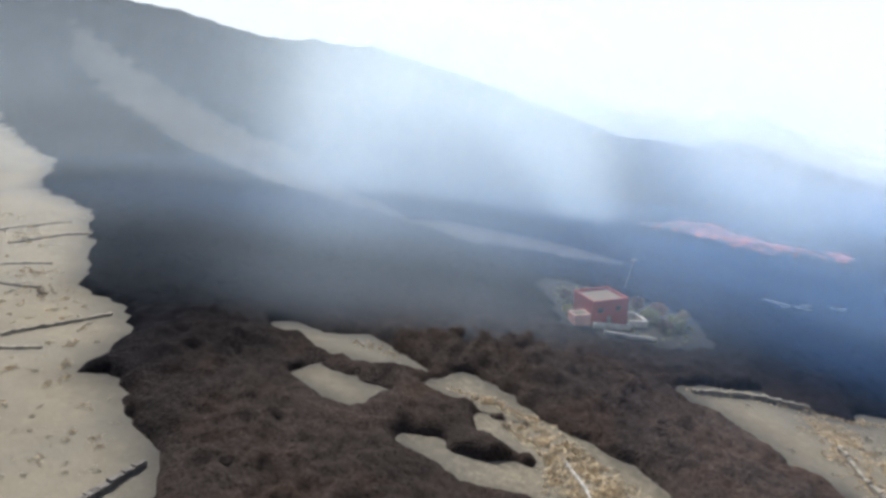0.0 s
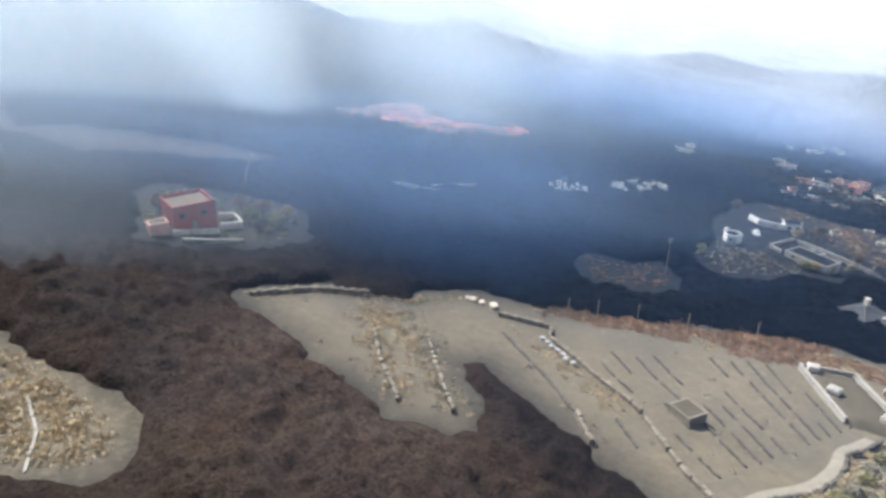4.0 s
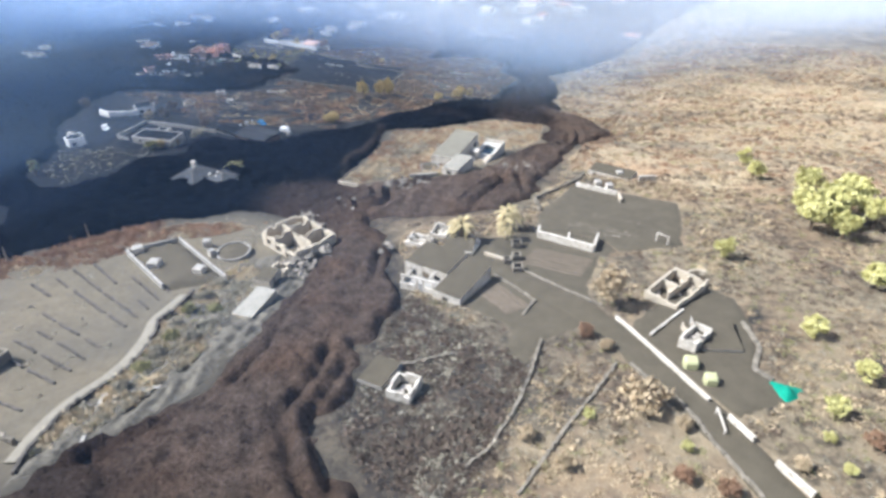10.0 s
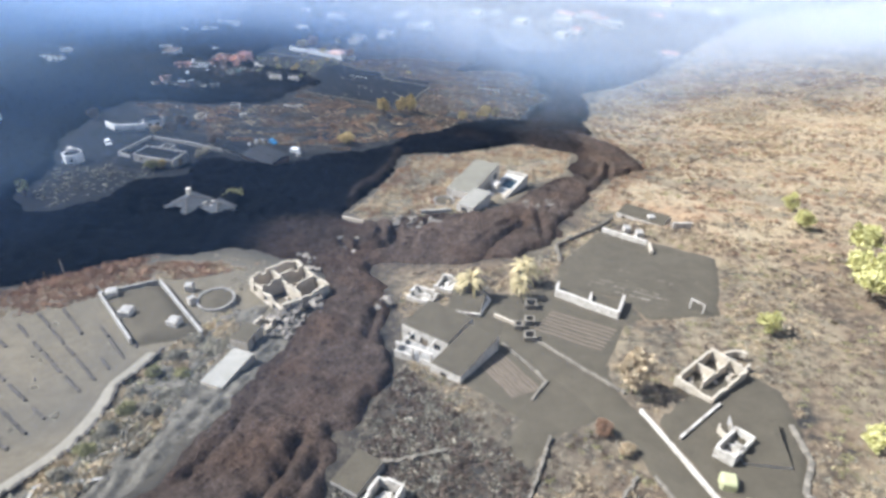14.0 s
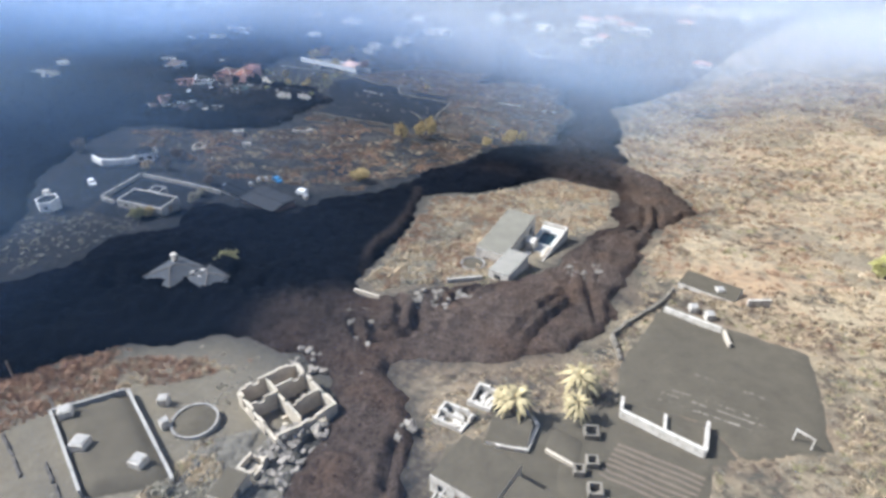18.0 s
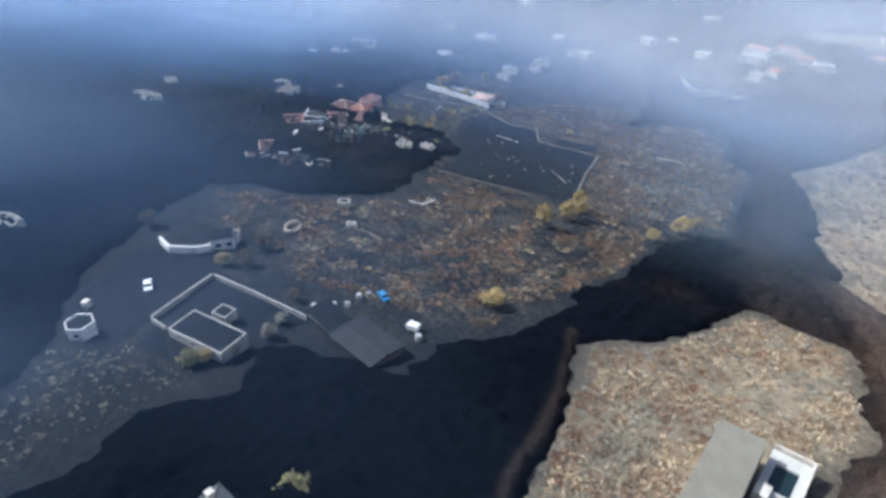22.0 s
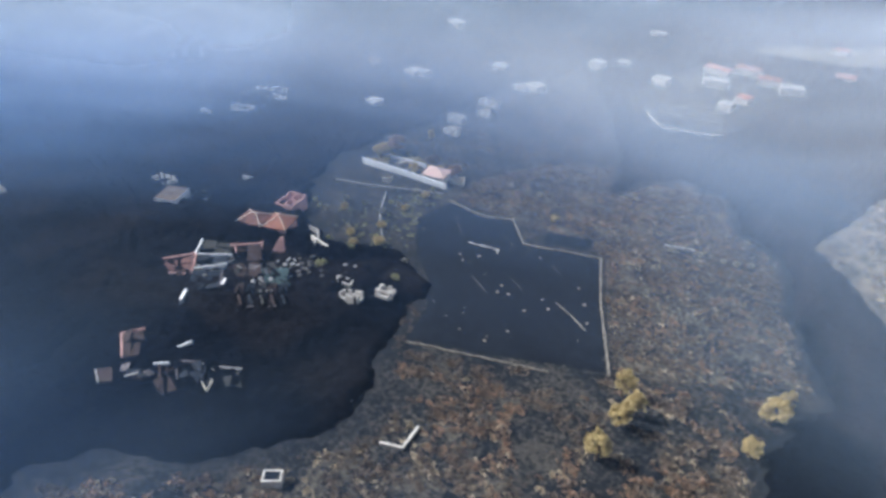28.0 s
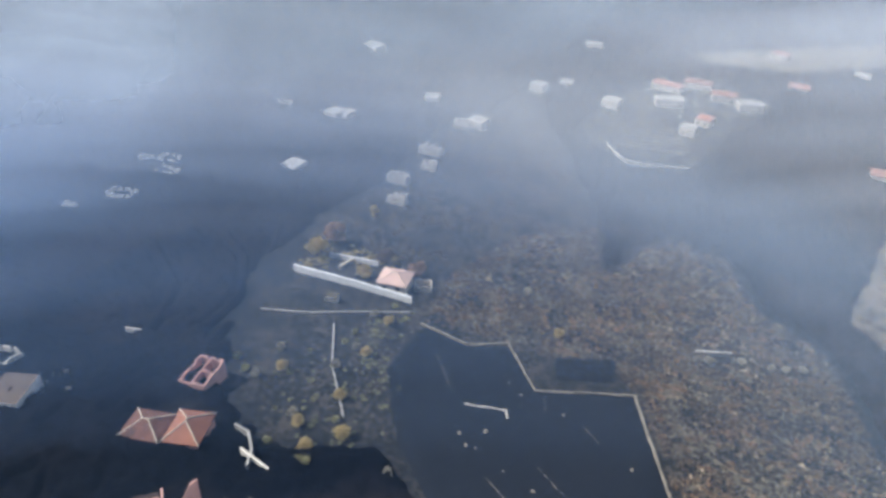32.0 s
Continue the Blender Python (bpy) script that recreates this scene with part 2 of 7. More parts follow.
def ground_material():
    m, nt, bsdf = nodes_of("ash_soil")
    pos = world_pos(nt)
    broad = noise_node(nt, pos, 0.06, 5.0)
    mid = noise_node(nt, pos, 0.45, 5.0, 0.65)
    fine = noise_node(nt, pos, 4.0, 4.0, 0.7)
    # dark ash, its colour deepened with the smoke's shade and blue cast
    ash = mixed(nt, ramp(nt, mid, 0.3, 0.7), (0.0090, 0.0108, 0.0138), (0.0165, 0.0190, 0.0235))
    dust = mixed(nt, ramp(nt, mid, 0.3, 0.7), (0.172, 0.142, 0.096), (0.235, 0.195, 0.134))
    dust = mixed(nt, ramp(nt, broad, 0.35, 0.7), dust, (0.155, 0.136, 0.104))
    col = mixed(nt, attr(nt, "dust"), ash, dust)
    patches = noise_node(nt, pos, 0.11, 6.0, 0.68)
    bushy = noise_node(nt, pos, 0.9, 4.0, 0.7)
    straw = mixed(nt, ramp(nt, fine, 0.3, 0.7), (0.31, 0.235, 0.13), (0.76, 0.60, 0.38))
    straw = mixed(nt, ramp(nt, broad, 0.40, 0.62), straw, mixed(nt, 0.75, straw, (0.44, 0.27, 0.145)))
    col = mixed(nt, maths(nt, "MULTIPLY", attr(nt, "straw"), ramp(nt, maths(nt, "ADD", patches, maths(nt, "MULTIPLY", mid, 0.7)), 0.66, 0.94)), col, straw)
    litter = mixed(nt, ramp(nt, fine, 0.35, 0.65), (0.055, 0.048, 0.036), (0.40, 0.33, 0.23))
    cover = maths(nt, "MULTIPLY", attr(nt, "scrub"), ramp(nt, maths(nt, "ADD", bushy, maths(nt, "MULTIPLY", patches, 0.8)), 0.86, 1.06))
    col = mixed(nt, cover, col, litter)
    col = mixed(nt, ramp(nt, fine, 0.35, 0.8), col, mixed(nt, 0.3, col, (0.0, 0.0, 0.0)))
    link(nt, col, bsdf.inputs["Base Color"])
    bsdf.inputs["Roughness"].default_value = 0.95
    bumped(nt, bsdf, maths(nt, "ADD", fine, mid), 0.5, 0.35)
    return m


def lava_material():
    m, nt, bsdf = nodes_of("clinker_lava")
    pos = world_pos(nt)
    broad = noise_node(nt, pos, 0.035, 5.0)
    mid = noise_node(nt, pos, 0.42, 8.0, 0.72)
    fine = noise_node(nt, pos, 2.6, 6.0, 0.75)
    # near-black blue carries the smoke's shade and blue cast in the lava's colour
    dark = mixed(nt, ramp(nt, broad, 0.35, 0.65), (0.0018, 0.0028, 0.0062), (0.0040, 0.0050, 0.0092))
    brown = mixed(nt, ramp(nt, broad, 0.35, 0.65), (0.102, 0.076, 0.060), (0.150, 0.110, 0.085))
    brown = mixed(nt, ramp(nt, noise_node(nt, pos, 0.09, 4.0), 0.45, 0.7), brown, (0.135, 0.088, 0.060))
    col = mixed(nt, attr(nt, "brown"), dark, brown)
    # low spots of the bump are darkened in the colour, like shade
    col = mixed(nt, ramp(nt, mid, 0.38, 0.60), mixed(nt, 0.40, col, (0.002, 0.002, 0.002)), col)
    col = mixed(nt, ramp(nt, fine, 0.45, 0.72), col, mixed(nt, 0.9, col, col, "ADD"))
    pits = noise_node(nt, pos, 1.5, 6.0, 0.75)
    # shade in the pits is put into the colour as well
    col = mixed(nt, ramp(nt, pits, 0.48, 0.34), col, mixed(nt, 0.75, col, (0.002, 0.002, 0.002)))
    link(nt, col, bsdf.inputs["Base Color"])
    bsdf.inputs["Roughness"].default_value = 0.95
    bsdf.inputs["Specular IOR Level"].default_value = 0.03
    bumped(nt, bsdf, maths(nt, "ADD", maths(nt, "MULTIPLY", fine, 0.8), maths(nt, "ADD", maths(nt, "MULTIPLY", mid, 2.0), maths(nt, "MULTIPLY", pits, 1.4))), 1.0, 0.9)
    return m


def smoke_material(name, tint, scale, lo, hi, pale=None):
    """Thin smoke: light goes straight through, but for what the smoke scatters. pale: its tint where it is whiter."""
    m, nt, bsdf = nodes_of(name)
    nt.nodes.remove(bsdf)
    pos = world_pos(nt)
    drawn = nt.nodes.new("ShaderNodeVectorMath")      # wisps are drawn out upwards
    drawn.operation = "MULTIPLY"
    drawn.inputs[1].default_value = (1.0, 1.0, 0.6)
    link(nt, pos, drawn.inputs[0])
    n = noise_node(nt, drawn.outputs[0], scale, 5.0, 0.55)
    dens = maths(nt, "MULTIPLY", attr(nt, "smoke_amount"), maths(nt, "ADD", maths(nt, "MULTIPLY", ramp(nt, n, lo, hi), 0.9), 0.1))
    dens = maths(nt, "DIVIDE", dens, maths(nt, "ADD", 1.0, maths(nt, "MULTIPLY", dens, 2.5)))      # thick smoke levels off
    veil = nt.nodes.new("ShaderNodeBsdfDiffuse")
    back = nt.nodes.new("ShaderNodeBsdfTranslucent")
    for lit in (veil, back):
        if pale:
            link(nt, mixed(nt, attr(nt, "smoke_pale"), tint, pale), lit.inputs[0])
        else:
            lit.inputs[0].default_value = (*tint, 1)
    both, out = nt.nodes.new("ShaderNodeMixShader"), nt.nodes.new("ShaderNodeMixShader")
    both.inputs[0].default_value = 0.5
    link(nt, veil.outputs[0], both.inputs[1])
    link(nt, back.outputs[0], both.inputs[2])
    clear = nt.nodes.new("ShaderNodeBsdfTransparent")
    link(nt, dens, out.inputs[0])
    link(nt, clear.outputs[0], out.inputs[1])
    link(nt, both.outputs[0], out.inputs[2])
    link(nt, out.outputs[0], nt.nodes["Material Output"].inputs["Surface"])
    return m


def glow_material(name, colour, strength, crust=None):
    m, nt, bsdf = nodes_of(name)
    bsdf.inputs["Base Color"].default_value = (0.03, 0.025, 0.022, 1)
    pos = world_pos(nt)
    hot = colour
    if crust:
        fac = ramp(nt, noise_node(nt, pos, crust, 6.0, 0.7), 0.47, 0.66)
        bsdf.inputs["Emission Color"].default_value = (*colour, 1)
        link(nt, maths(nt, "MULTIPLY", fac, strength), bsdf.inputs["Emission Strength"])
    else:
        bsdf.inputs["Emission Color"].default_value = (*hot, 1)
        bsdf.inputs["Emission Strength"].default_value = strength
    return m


GROUND, LAVA = ground_material(), lava_material()
VEIL = smoke_material("blue_smoke", (0.22, 0.45, 0.95), 0.010, 0.05, 0.85)
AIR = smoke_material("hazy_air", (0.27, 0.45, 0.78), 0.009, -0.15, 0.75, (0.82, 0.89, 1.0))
HAZE = smoke_material("pale_haze", (0.72, 0.86, 1.0), 0.006, -0.7, 0.72)
BLUE_HAZE = smoke_material("blue_haze", (0.38, 0.60, 0.97), 0.010, -0.1, 0.8)
WHITE_SMOKE = smoke_material("white_smoke", (0.84, 0.94, 1.0), 0.020, 0.24, 0.74)
LOW_SMOKE = smoke_material("low_smoke", (0.74, 0.86, 0.96), 0.016, -0.05, 0.8)
DRIFT = smoke_material("drifting_smoke", (0.46, 0.63, 0.84), 0.012, 0.0, 0.8)
MOLTEN = glow_material("molten_lava", (1.0, 0.26, 0.18), 0.75, 0.08)
WHITE_WALL = surface("dusty_white_render", (0.45, 0.40, 0.33), (0.66, 0.61, 0.53), 0.7, 0.8, 0.15, 8.0, (0.27, 0.24, 0.20), 0.9)
CLEAN_WALL = surface("white_render", (0.72, 0.70, 0.66), (0.84, 0.82, 0.78), 0.7, 0.8, 0.15, 8.0, (0.40, 0.37, 0.33), 0.9)
RED_WALL = surface("red_render", (0.26, 0.055, 0.045), (0.33, 0.08, 0.065), 0.5, 0.8, 0.15, 8.0, (0.20, 0.07, 0.06), 0.5)
TILE = surface("clay_tile", (0.36, 0.15, 0.10), (0.45, 0.22, 0.16), 0.7, 0.85, 0.3, 6.0, (0.22, 0.15, 0.13), 0.6, random_tint=0.5)
CONCRETE = surface("concrete", (0.30, 0.28, 0.25), (0.42, 0.39, 0.35), 0.6, 0.9, 0.25, 7.0, (0.16, 0.15, 0.135), 0.6)
ASH_TOP = surface("roof_ash", (0.075, 0.063, 0.044), (0.112, 0.095, 0.067), 0.35, 0.95, 0.3, 5.0)
STONE = surface("dry_stone", (0.19, 0.163, 0.127), (0.31, 0.272, 0.215), 1.4, 0.95, 0.5, 5.0, random_tint=0.6)
DARK_STONE = surface("basalt_stone", (0.09, 0.08, 0.07), (0.17, 0.15, 0.13), 1.4, 0.95, 0.5, 5.0, random_tint=0.6)


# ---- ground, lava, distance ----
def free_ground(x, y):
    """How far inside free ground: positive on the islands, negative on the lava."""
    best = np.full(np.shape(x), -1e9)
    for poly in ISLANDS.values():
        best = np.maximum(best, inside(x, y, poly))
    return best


gx = steps(-2600, 3600, -100, 480, 2.0, 1.06)
gy = steps(-2200, 3400, -70, 300, 2.0, 1.06)
GX, GY = np.meshgrid(gx, gy, indexing="ij")
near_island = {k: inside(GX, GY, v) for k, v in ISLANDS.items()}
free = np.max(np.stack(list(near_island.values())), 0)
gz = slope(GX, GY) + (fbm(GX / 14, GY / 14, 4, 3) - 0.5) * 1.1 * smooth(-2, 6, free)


def soft(name, w=8.0):
    return smooth(-w, w, near_island[name])


def in_band(x, y):
    """Curved bands of scrub between ash tracks, round a low rise."""
    r = np.hypot(x - 279, (y - 150) * 1.15) + 26 * (fbm(x / 20, y / 20, 3, 63) - 0.5)
    return smooth(-0.35, 0.25, 0.8 * np.cos(r * 2 * np.pi / 11) + 5.0 * (fbm(x / 9, y / 9, 3, 64) - 0.46))


# plots of dry scrub on the black ash
MID = [(226, 165), (240, 190), (256, 172), (275, 161), (292, 164), (306, 168), (318, 146), (330, 128), (352, 88), (325, 98), (289, 95), (262, 98), (240, 100), (226, 134)]
EAST = [(330, 128), (364, 141), (396, 152), (404, 160), (398, 178), (400, 190), (396, 210), (420, 214), (470, 205), (500, 182), (462, 170), (500, 160), (512, 150), (505, 133), (470, 124), (450, 104), (405, 99), (360, 88)]
FLANK = [(100, -6), (103, 2), (108, 12), (121, 19), (146, 24), (143, 16), (138, 6), (137, -2), (125, -4), (113, -4)]
# dust also sets brightness: lowered on islands that lie dim under smoke
dust = np.maximum.reduce([soft("west") * 0.95, soft("field") * 0.78, soft("spit"), soft("spot"), soft("hook"), soft("red_house") * 0.14, soft("villa") * (0.55 + 0.25 * smooth(205, 225, GX)),
                          soft("strip") * 0.26, soft("far_fields") * 0.8,
                          soft("hillside") * (0.42 + 0.45 * smooth(205, 300, GX)) * (0.5 + 0.5 * smooth(0.42, 0.56, fbm(GX / 17, GY / 17, 4, 78)))])
dust = dust * (1 - 0.25 * smooth(-3, 3, inside(GX, GY, FLANK)))
dust = np.maximum(dust, 0.045 * smooth(338, 350, GX) * soft("hamlet"))
scrub = np.maximum.reduce([soft("hillside") * (0.55 + 0.45 * smooth(225, 260, GX)), soft("hamlet") * (0.08 + 0.16 * smooth(215, 260, GX)), soft("hook") * 0.6, soft("villa") * 0.8,
                           soft("village") * 0.5, 0.4 * smooth(-5, 5, inside(GX, GY, MID)) * in_band(GX, GY), 0.6 * smooth(-5, 5, inside(GX, GY, EAST)), soft("field") * 0.15, soft("far_fields") * 0.6])
straw = np.maximum(soft("hillside") * (0.22 * smooth(150, 60, GX) + 0.42 + 0.58 * smooth(190, 240, GX + 0.35 * GY)), soft("villa") * (0.10 + 0.36 * smooth(66, 48, GY))) * (0.35 + 0.65 * smooth(0.32, 0.52, fbm(GX / 22, GY / 22, 3, 77)))
beyond = soft("hillside") * smooth(350, 470, 0.87 * GX + 0.5 * GY)
straw, dust = straw * (1 - 0.75 * beyond), dust * (1 - 0.65 * beyond)
on_flank = smooth(-3, 3, inside(GX, GY, FLANK))
straw, scrub = straw * (1 - 0.85 * on_flank), np.maximum(scrub * (1 - 0.5 * on_flank), 0.25 * on_flank)
ground = tagged(new("ground", sheet("ground", gx, gy, gz, [GROUND], None, {"dust": dust, "scrub": scrub, "straw": straw})),
                "grey volcanic ash and dry soil on a sloping hillside", "ground", kind="structure")

LEVEES = [
    [(306, 249), (322.6, 245.7), (341.5, 244.4), (376.6, 250.7), (434.5, 278.0), (480, 330)],
    [(310, 260), (327.6, 256.7), (342.9, 253.5), (360.4, 252.3), (381.2, 255.6), (399.4, 268.0), (420, 300)],
    [(300, 266), (330, 266), (356, 262), (376, 272), (396, 300)],
    [(286, 240), (306, 236), (330, 250), (350, 248)],
    [(256, 218), (276, 226), (292, 240), (320, 276), (340, 330)],
    [(98, 38), (106, 36), (114, 34), (122, 35), (140, 41)],
    [(96, 40.5), (103, 39.0), (112, 36.2), (122, 37.0), (134, 40.5), (144, 44.0)],
    [(103, 12), (112, 21), (121, 22), (134, 26), (144, 27), (158, 33)],
    [(196, 59), (190, 52), (182, 48), (176, 52), (180, 56)],
    [(204, 20), (222, 28), (224, 40), (206, 46), (196, 48)],
    [(258, 28), (240, 32), (228, 36)],
    [(295, 38), (280, 28), (262, 24), (240, 24)],
    [(178, 34), (186, 30), (196, 30), (206, 28)],
]
lx = steps(-2600, 3600, -70, 400, 0.75, 1.04)
ly = steps(-2200, 3400, -8, 262, 0.75, 1.04)
LX, LY = np.meshgrid(lx, ly, indexing="ij")
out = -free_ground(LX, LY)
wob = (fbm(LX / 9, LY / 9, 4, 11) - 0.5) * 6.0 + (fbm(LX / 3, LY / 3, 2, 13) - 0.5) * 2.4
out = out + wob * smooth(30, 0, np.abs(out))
rough = fbm(LX / 7.5, LY / 7.5, 5, 21)
ridged = 1 - np.abs(2 * fbm(LX / 16, LY / 16, 4, 31) - 1)
clods = np.abs(2 * fbm(LX / 4.2, LY / 4.2, 3, 23) - 1)
grain = vnoise(LX / 1.9, LY / 1.9, 27)
clinker = np.abs(2 * fbm(LX / 2.3, LY / 2.3, 2, 29) - 1)
thick = 1.1 + 1.8 * fbm(LX / 45, LY / 45, 3, 51) + 2.6 * (rough - 0.5) + 2.0 * (ridged - 0.6) + 1.5 * (0.35 - clods) + 0.9 * (grain - 0.5) + 1.3 * (0.3 - clinker) + 0.7 * (vnoise(LX / 1.25, LY / 1.25, 28) - 0.5)
calm = smooth(-6, 10, inside(LX, LY, [(90, 20), (100, 42), (166, 52), (192, 62), (206, 47), (262, 32), (300, 44), (345, 60), (345, 44), (285, 8), (200, 12), (140, 16), (108, 8), (95, 0)]))
thick = thick - calm * (1.5 * (rough - 0.5) + 1.4 * (ridged - 0.6) + 0.2 * (0.35 - clods))
nearest = np.full(LX.shape, 1e9)
for line in LEVEES:
    d = along(LX, LY, line)
    nearest = np.minimum(nearest, d)
    thick = thick + (0.9 * np.exp(-(d / 0.8) ** 2) - 1.9 * np.exp(-((d - 1.6) / 0.6) ** 2)) * smooth(0.34, 0.5, fbm(LX / 11, LY / 11, 2, 58))
BROWN = [(20, 20), (20, 60), (60, 70), (88, 52), (100, 40), (140, 42), (160, 52), (164, 68), (178, 72), (192, 62), (206, 47), (238, 38), (262, 33), (300, 42),
         (335, 60), (345, 46), (285, 10), (200, 12), (150, 14), (138, -6), (90, -10), (60, -30)]
thick = thick + calm * 0.22 * np.cos(nearest * 1.5 + 3 * fbm(LX / 9, LY / 9, 2, 57)) * np.exp(-nearest / 22)
# where the lava is brown; elsewhere it takes the smoke-shaded blue-black
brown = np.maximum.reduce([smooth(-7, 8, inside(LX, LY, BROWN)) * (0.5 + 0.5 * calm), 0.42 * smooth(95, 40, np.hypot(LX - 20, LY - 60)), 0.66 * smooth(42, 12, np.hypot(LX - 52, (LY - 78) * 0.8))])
thick = thick * (0.5 + 0.5 * smooth(0, 14, out)) + 0.5 * (clinker - 0.3) * smooth(10, 0, out)
pale_ridge = along(LX, LY, [(198, 67.6), (205.9, 71.8), (220.5, 74.8), (232.2, 77.9), (244, 83), (251.4, 86.6)])
brown = np.maximum(brown, np.maximum(0.45 * np.exp(-(pale_ridge / 1.0) ** 2), 0.05 * np.exp(-nearest / 6) * smooth(250, 290, LX)))
channel_bed = along(LX, LY, [(296, 46), (330, 58), (362, 72), (430, 84), (486, 104)])
brown = np.maximum(brown, 0.26 * smooth(22, 6, channel_bed + 16 * (fbm(LX / 12, LY / 12, 3, 66) - 0.5)))
brown = np.maximum(brown, 0.10 * smooth(0.48, 0.62, fbm(LX / 26, LY / 26, 4, 65)) * smooth(255, 290, LX))
thick = thick + 0.5 * np.exp(-(pale_ridge / 1.2) ** 2)
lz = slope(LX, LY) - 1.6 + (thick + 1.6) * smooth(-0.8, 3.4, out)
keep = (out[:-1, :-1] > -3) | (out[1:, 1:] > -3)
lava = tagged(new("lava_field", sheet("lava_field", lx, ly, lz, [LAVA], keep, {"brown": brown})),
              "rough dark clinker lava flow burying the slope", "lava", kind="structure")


# glowing ring standing in for bright sea haze, far behind the ridge
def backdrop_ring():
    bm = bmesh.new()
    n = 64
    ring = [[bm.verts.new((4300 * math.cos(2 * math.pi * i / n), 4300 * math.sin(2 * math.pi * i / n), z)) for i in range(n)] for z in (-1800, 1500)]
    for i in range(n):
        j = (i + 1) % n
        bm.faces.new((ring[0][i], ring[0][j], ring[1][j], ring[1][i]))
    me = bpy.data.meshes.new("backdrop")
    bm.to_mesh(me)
    me.materials.append(glow_material("haze_glow", (1.0, 0.985, 0.95), 0.58))
    return tagged(new("backdrop", me), "glowing white backdrop in place of haze behind the ridge", "haze", kind="structure")


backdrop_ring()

# the incandescent stream below the ridge
STREAM = [(100, 335), (140, 400), (166, 392), (156, 340), (156, 308), (190, 312), (204, 322), (178, 292), (140, 284), (118, 296), (122, 318)]
mx, my = np.arange(80, 260, 2.5), np.arange(235, 440, 2.5)
MX, MY = np.meshgrid(mx, my, indexing="ij")
ms = inside(MX, MY, STREAM) + (fbm(MX / 12, MY / 12, 4, 71) - 0.5) * 24
mz = slope(MX, MY) + 3.2 + 2.5 * smooth(-2, 10, ms) - 4.0 * smooth(2, -6, ms)
stream = tagged(new("lava_stream", sheet("lava_stream", mx, my, mz, [MOLTEN], ms[:-1, :-1] > -3)), "glowing red molten lava stream on the dark flow", "lava", kind="structure")


# ---- smoke ----
def smoke_edge(x, y):
    """How deep a place lies in the smoke that drifts over the lava, in metres."""
    xs = (-400, 0, 44, 140, 185, 235, 300, 345, 480, 700, 1200)
    yb = (200, 150, 112, 88, 70, 82, 66, 52, 66, 0, -200)
    return y - np.interp(x, xs, yb)


hx = steps(-500, 1800, -60, 520, 8.0, 1.08)
hy = steps(-300, 800, 30, 420, 8.0, 1.08)
HX, HY = np.meshgrid(hx, hy, indexing="ij")
deep = smoke_edge(HX, HY) + (fbm(HX / 40, HY / 40, 3, 81) - 0.5) * 50
over = HY - (430 - 0.6 * np.maximum(HX - 350, 0))
rim = smooth(-150, -20, HX) * smooth(1800, 1500, HX) * smooth(190, 60, over) * smooth(-300, -220, HY)
rim = rim * (1 - smooth(180, 235, HY) * smooth(90, 0, HX))
left_side = smooth(170, 270, HY) * smooth(430, 200, HX)
near = 0.08 + 0.45 * smooth(150, 240, HY) * smooth(295, 235, HX) + 0.75 * smooth(180, 105, HX) + 0.05 * smooth(250, 420, HX) + 0.35 * smooth(230, 340, HY) * smooth(215, 300, HX)
near = near * (1 - 0.85 * smooth(225, 285, HX))
for k, (lift, start, full, most, reach) in enumerate(((7, -6, 60, 0.28, near * (1 - left_side)), (15, 0, 80, 0.32, near * (1 - smooth(240, 320, HY) * smooth(250, 150, HX))))):
    dens = most * smooth(start, full, deep) * reach * rim
    hz = slope(HX, HY) + lift + (fbm(HX / 60, HY / 60, 3, 91 + k) - 0.5) * 8
    kp = (dens[:-1, :-1] > 0.003) | (dens[1:, 1:] > 0.003)
    tagged(new("smoke_veil", sheet("smoke_veil", hx, hy, hz, [(VEIL, BLUE_HAZE)[k]], kp, {"smoke_amount": np.clip(dens, 0, 0.24)})),
           "thin blue smoke drifting over the lava", "smoke", "smoke over the lava", "stuff")


# curtains of smoke that rise from the vents and drift before the ridge
def curtain(x0, x1, y, top, columns, material, label, seed, wide=0.0, fade=140, lean_back=22, foot=0.2):
    xs, us = np.arange(x0, x1, 5.0), np.linspace(0, 1, 26)
    X, U = np.meshgrid(xs, us, indexing="ij")
    Y = y - 0.6 * np.maximum(X - 350, 0) + 30 * (fbm(X / 130, U * 0.8, 2, seed) - 0.5) + lean_back * U
    Z = slope(X, Y) + 0.5 + U * top
    dens = wide * smooth(1.0, 0.25, U) * smooth(0.0, foot, U)
    for cx, w, lean, amount in columns:
        c = cx + lean * U
        dens = dens + amount * np.exp(-((X - c) / (w * (0.40 + 0.85 * U))) ** 2) * smooth(1.0, 0.30, U) * smooth(0.0, foot, U)
    dens = dens * smooth(0, 60, X - x0) * smooth(0, fade, x1 - X)
    co = np.stack([X, Y, Z], -1).reshape(-1, 3)
    i = np.arange(X.size).reshape(X.shape)
    quads = np.stack([i[:-1, :-1], i[1:, :-1], i[1:, 1:], i[:-1, 1:]], -1).reshape(-1, 4)
    quads = quads[dens.reshape(-1)[quads].max(1) > 0.006]
    me = raw_mesh("smoke_curtain", co, quads, [material], {"smoke_amount": np.minimum(dens, 0.8)})
    return tagged(new("smoke_curtain", me), label, "smoke", "smoke over the lava", "stuff")


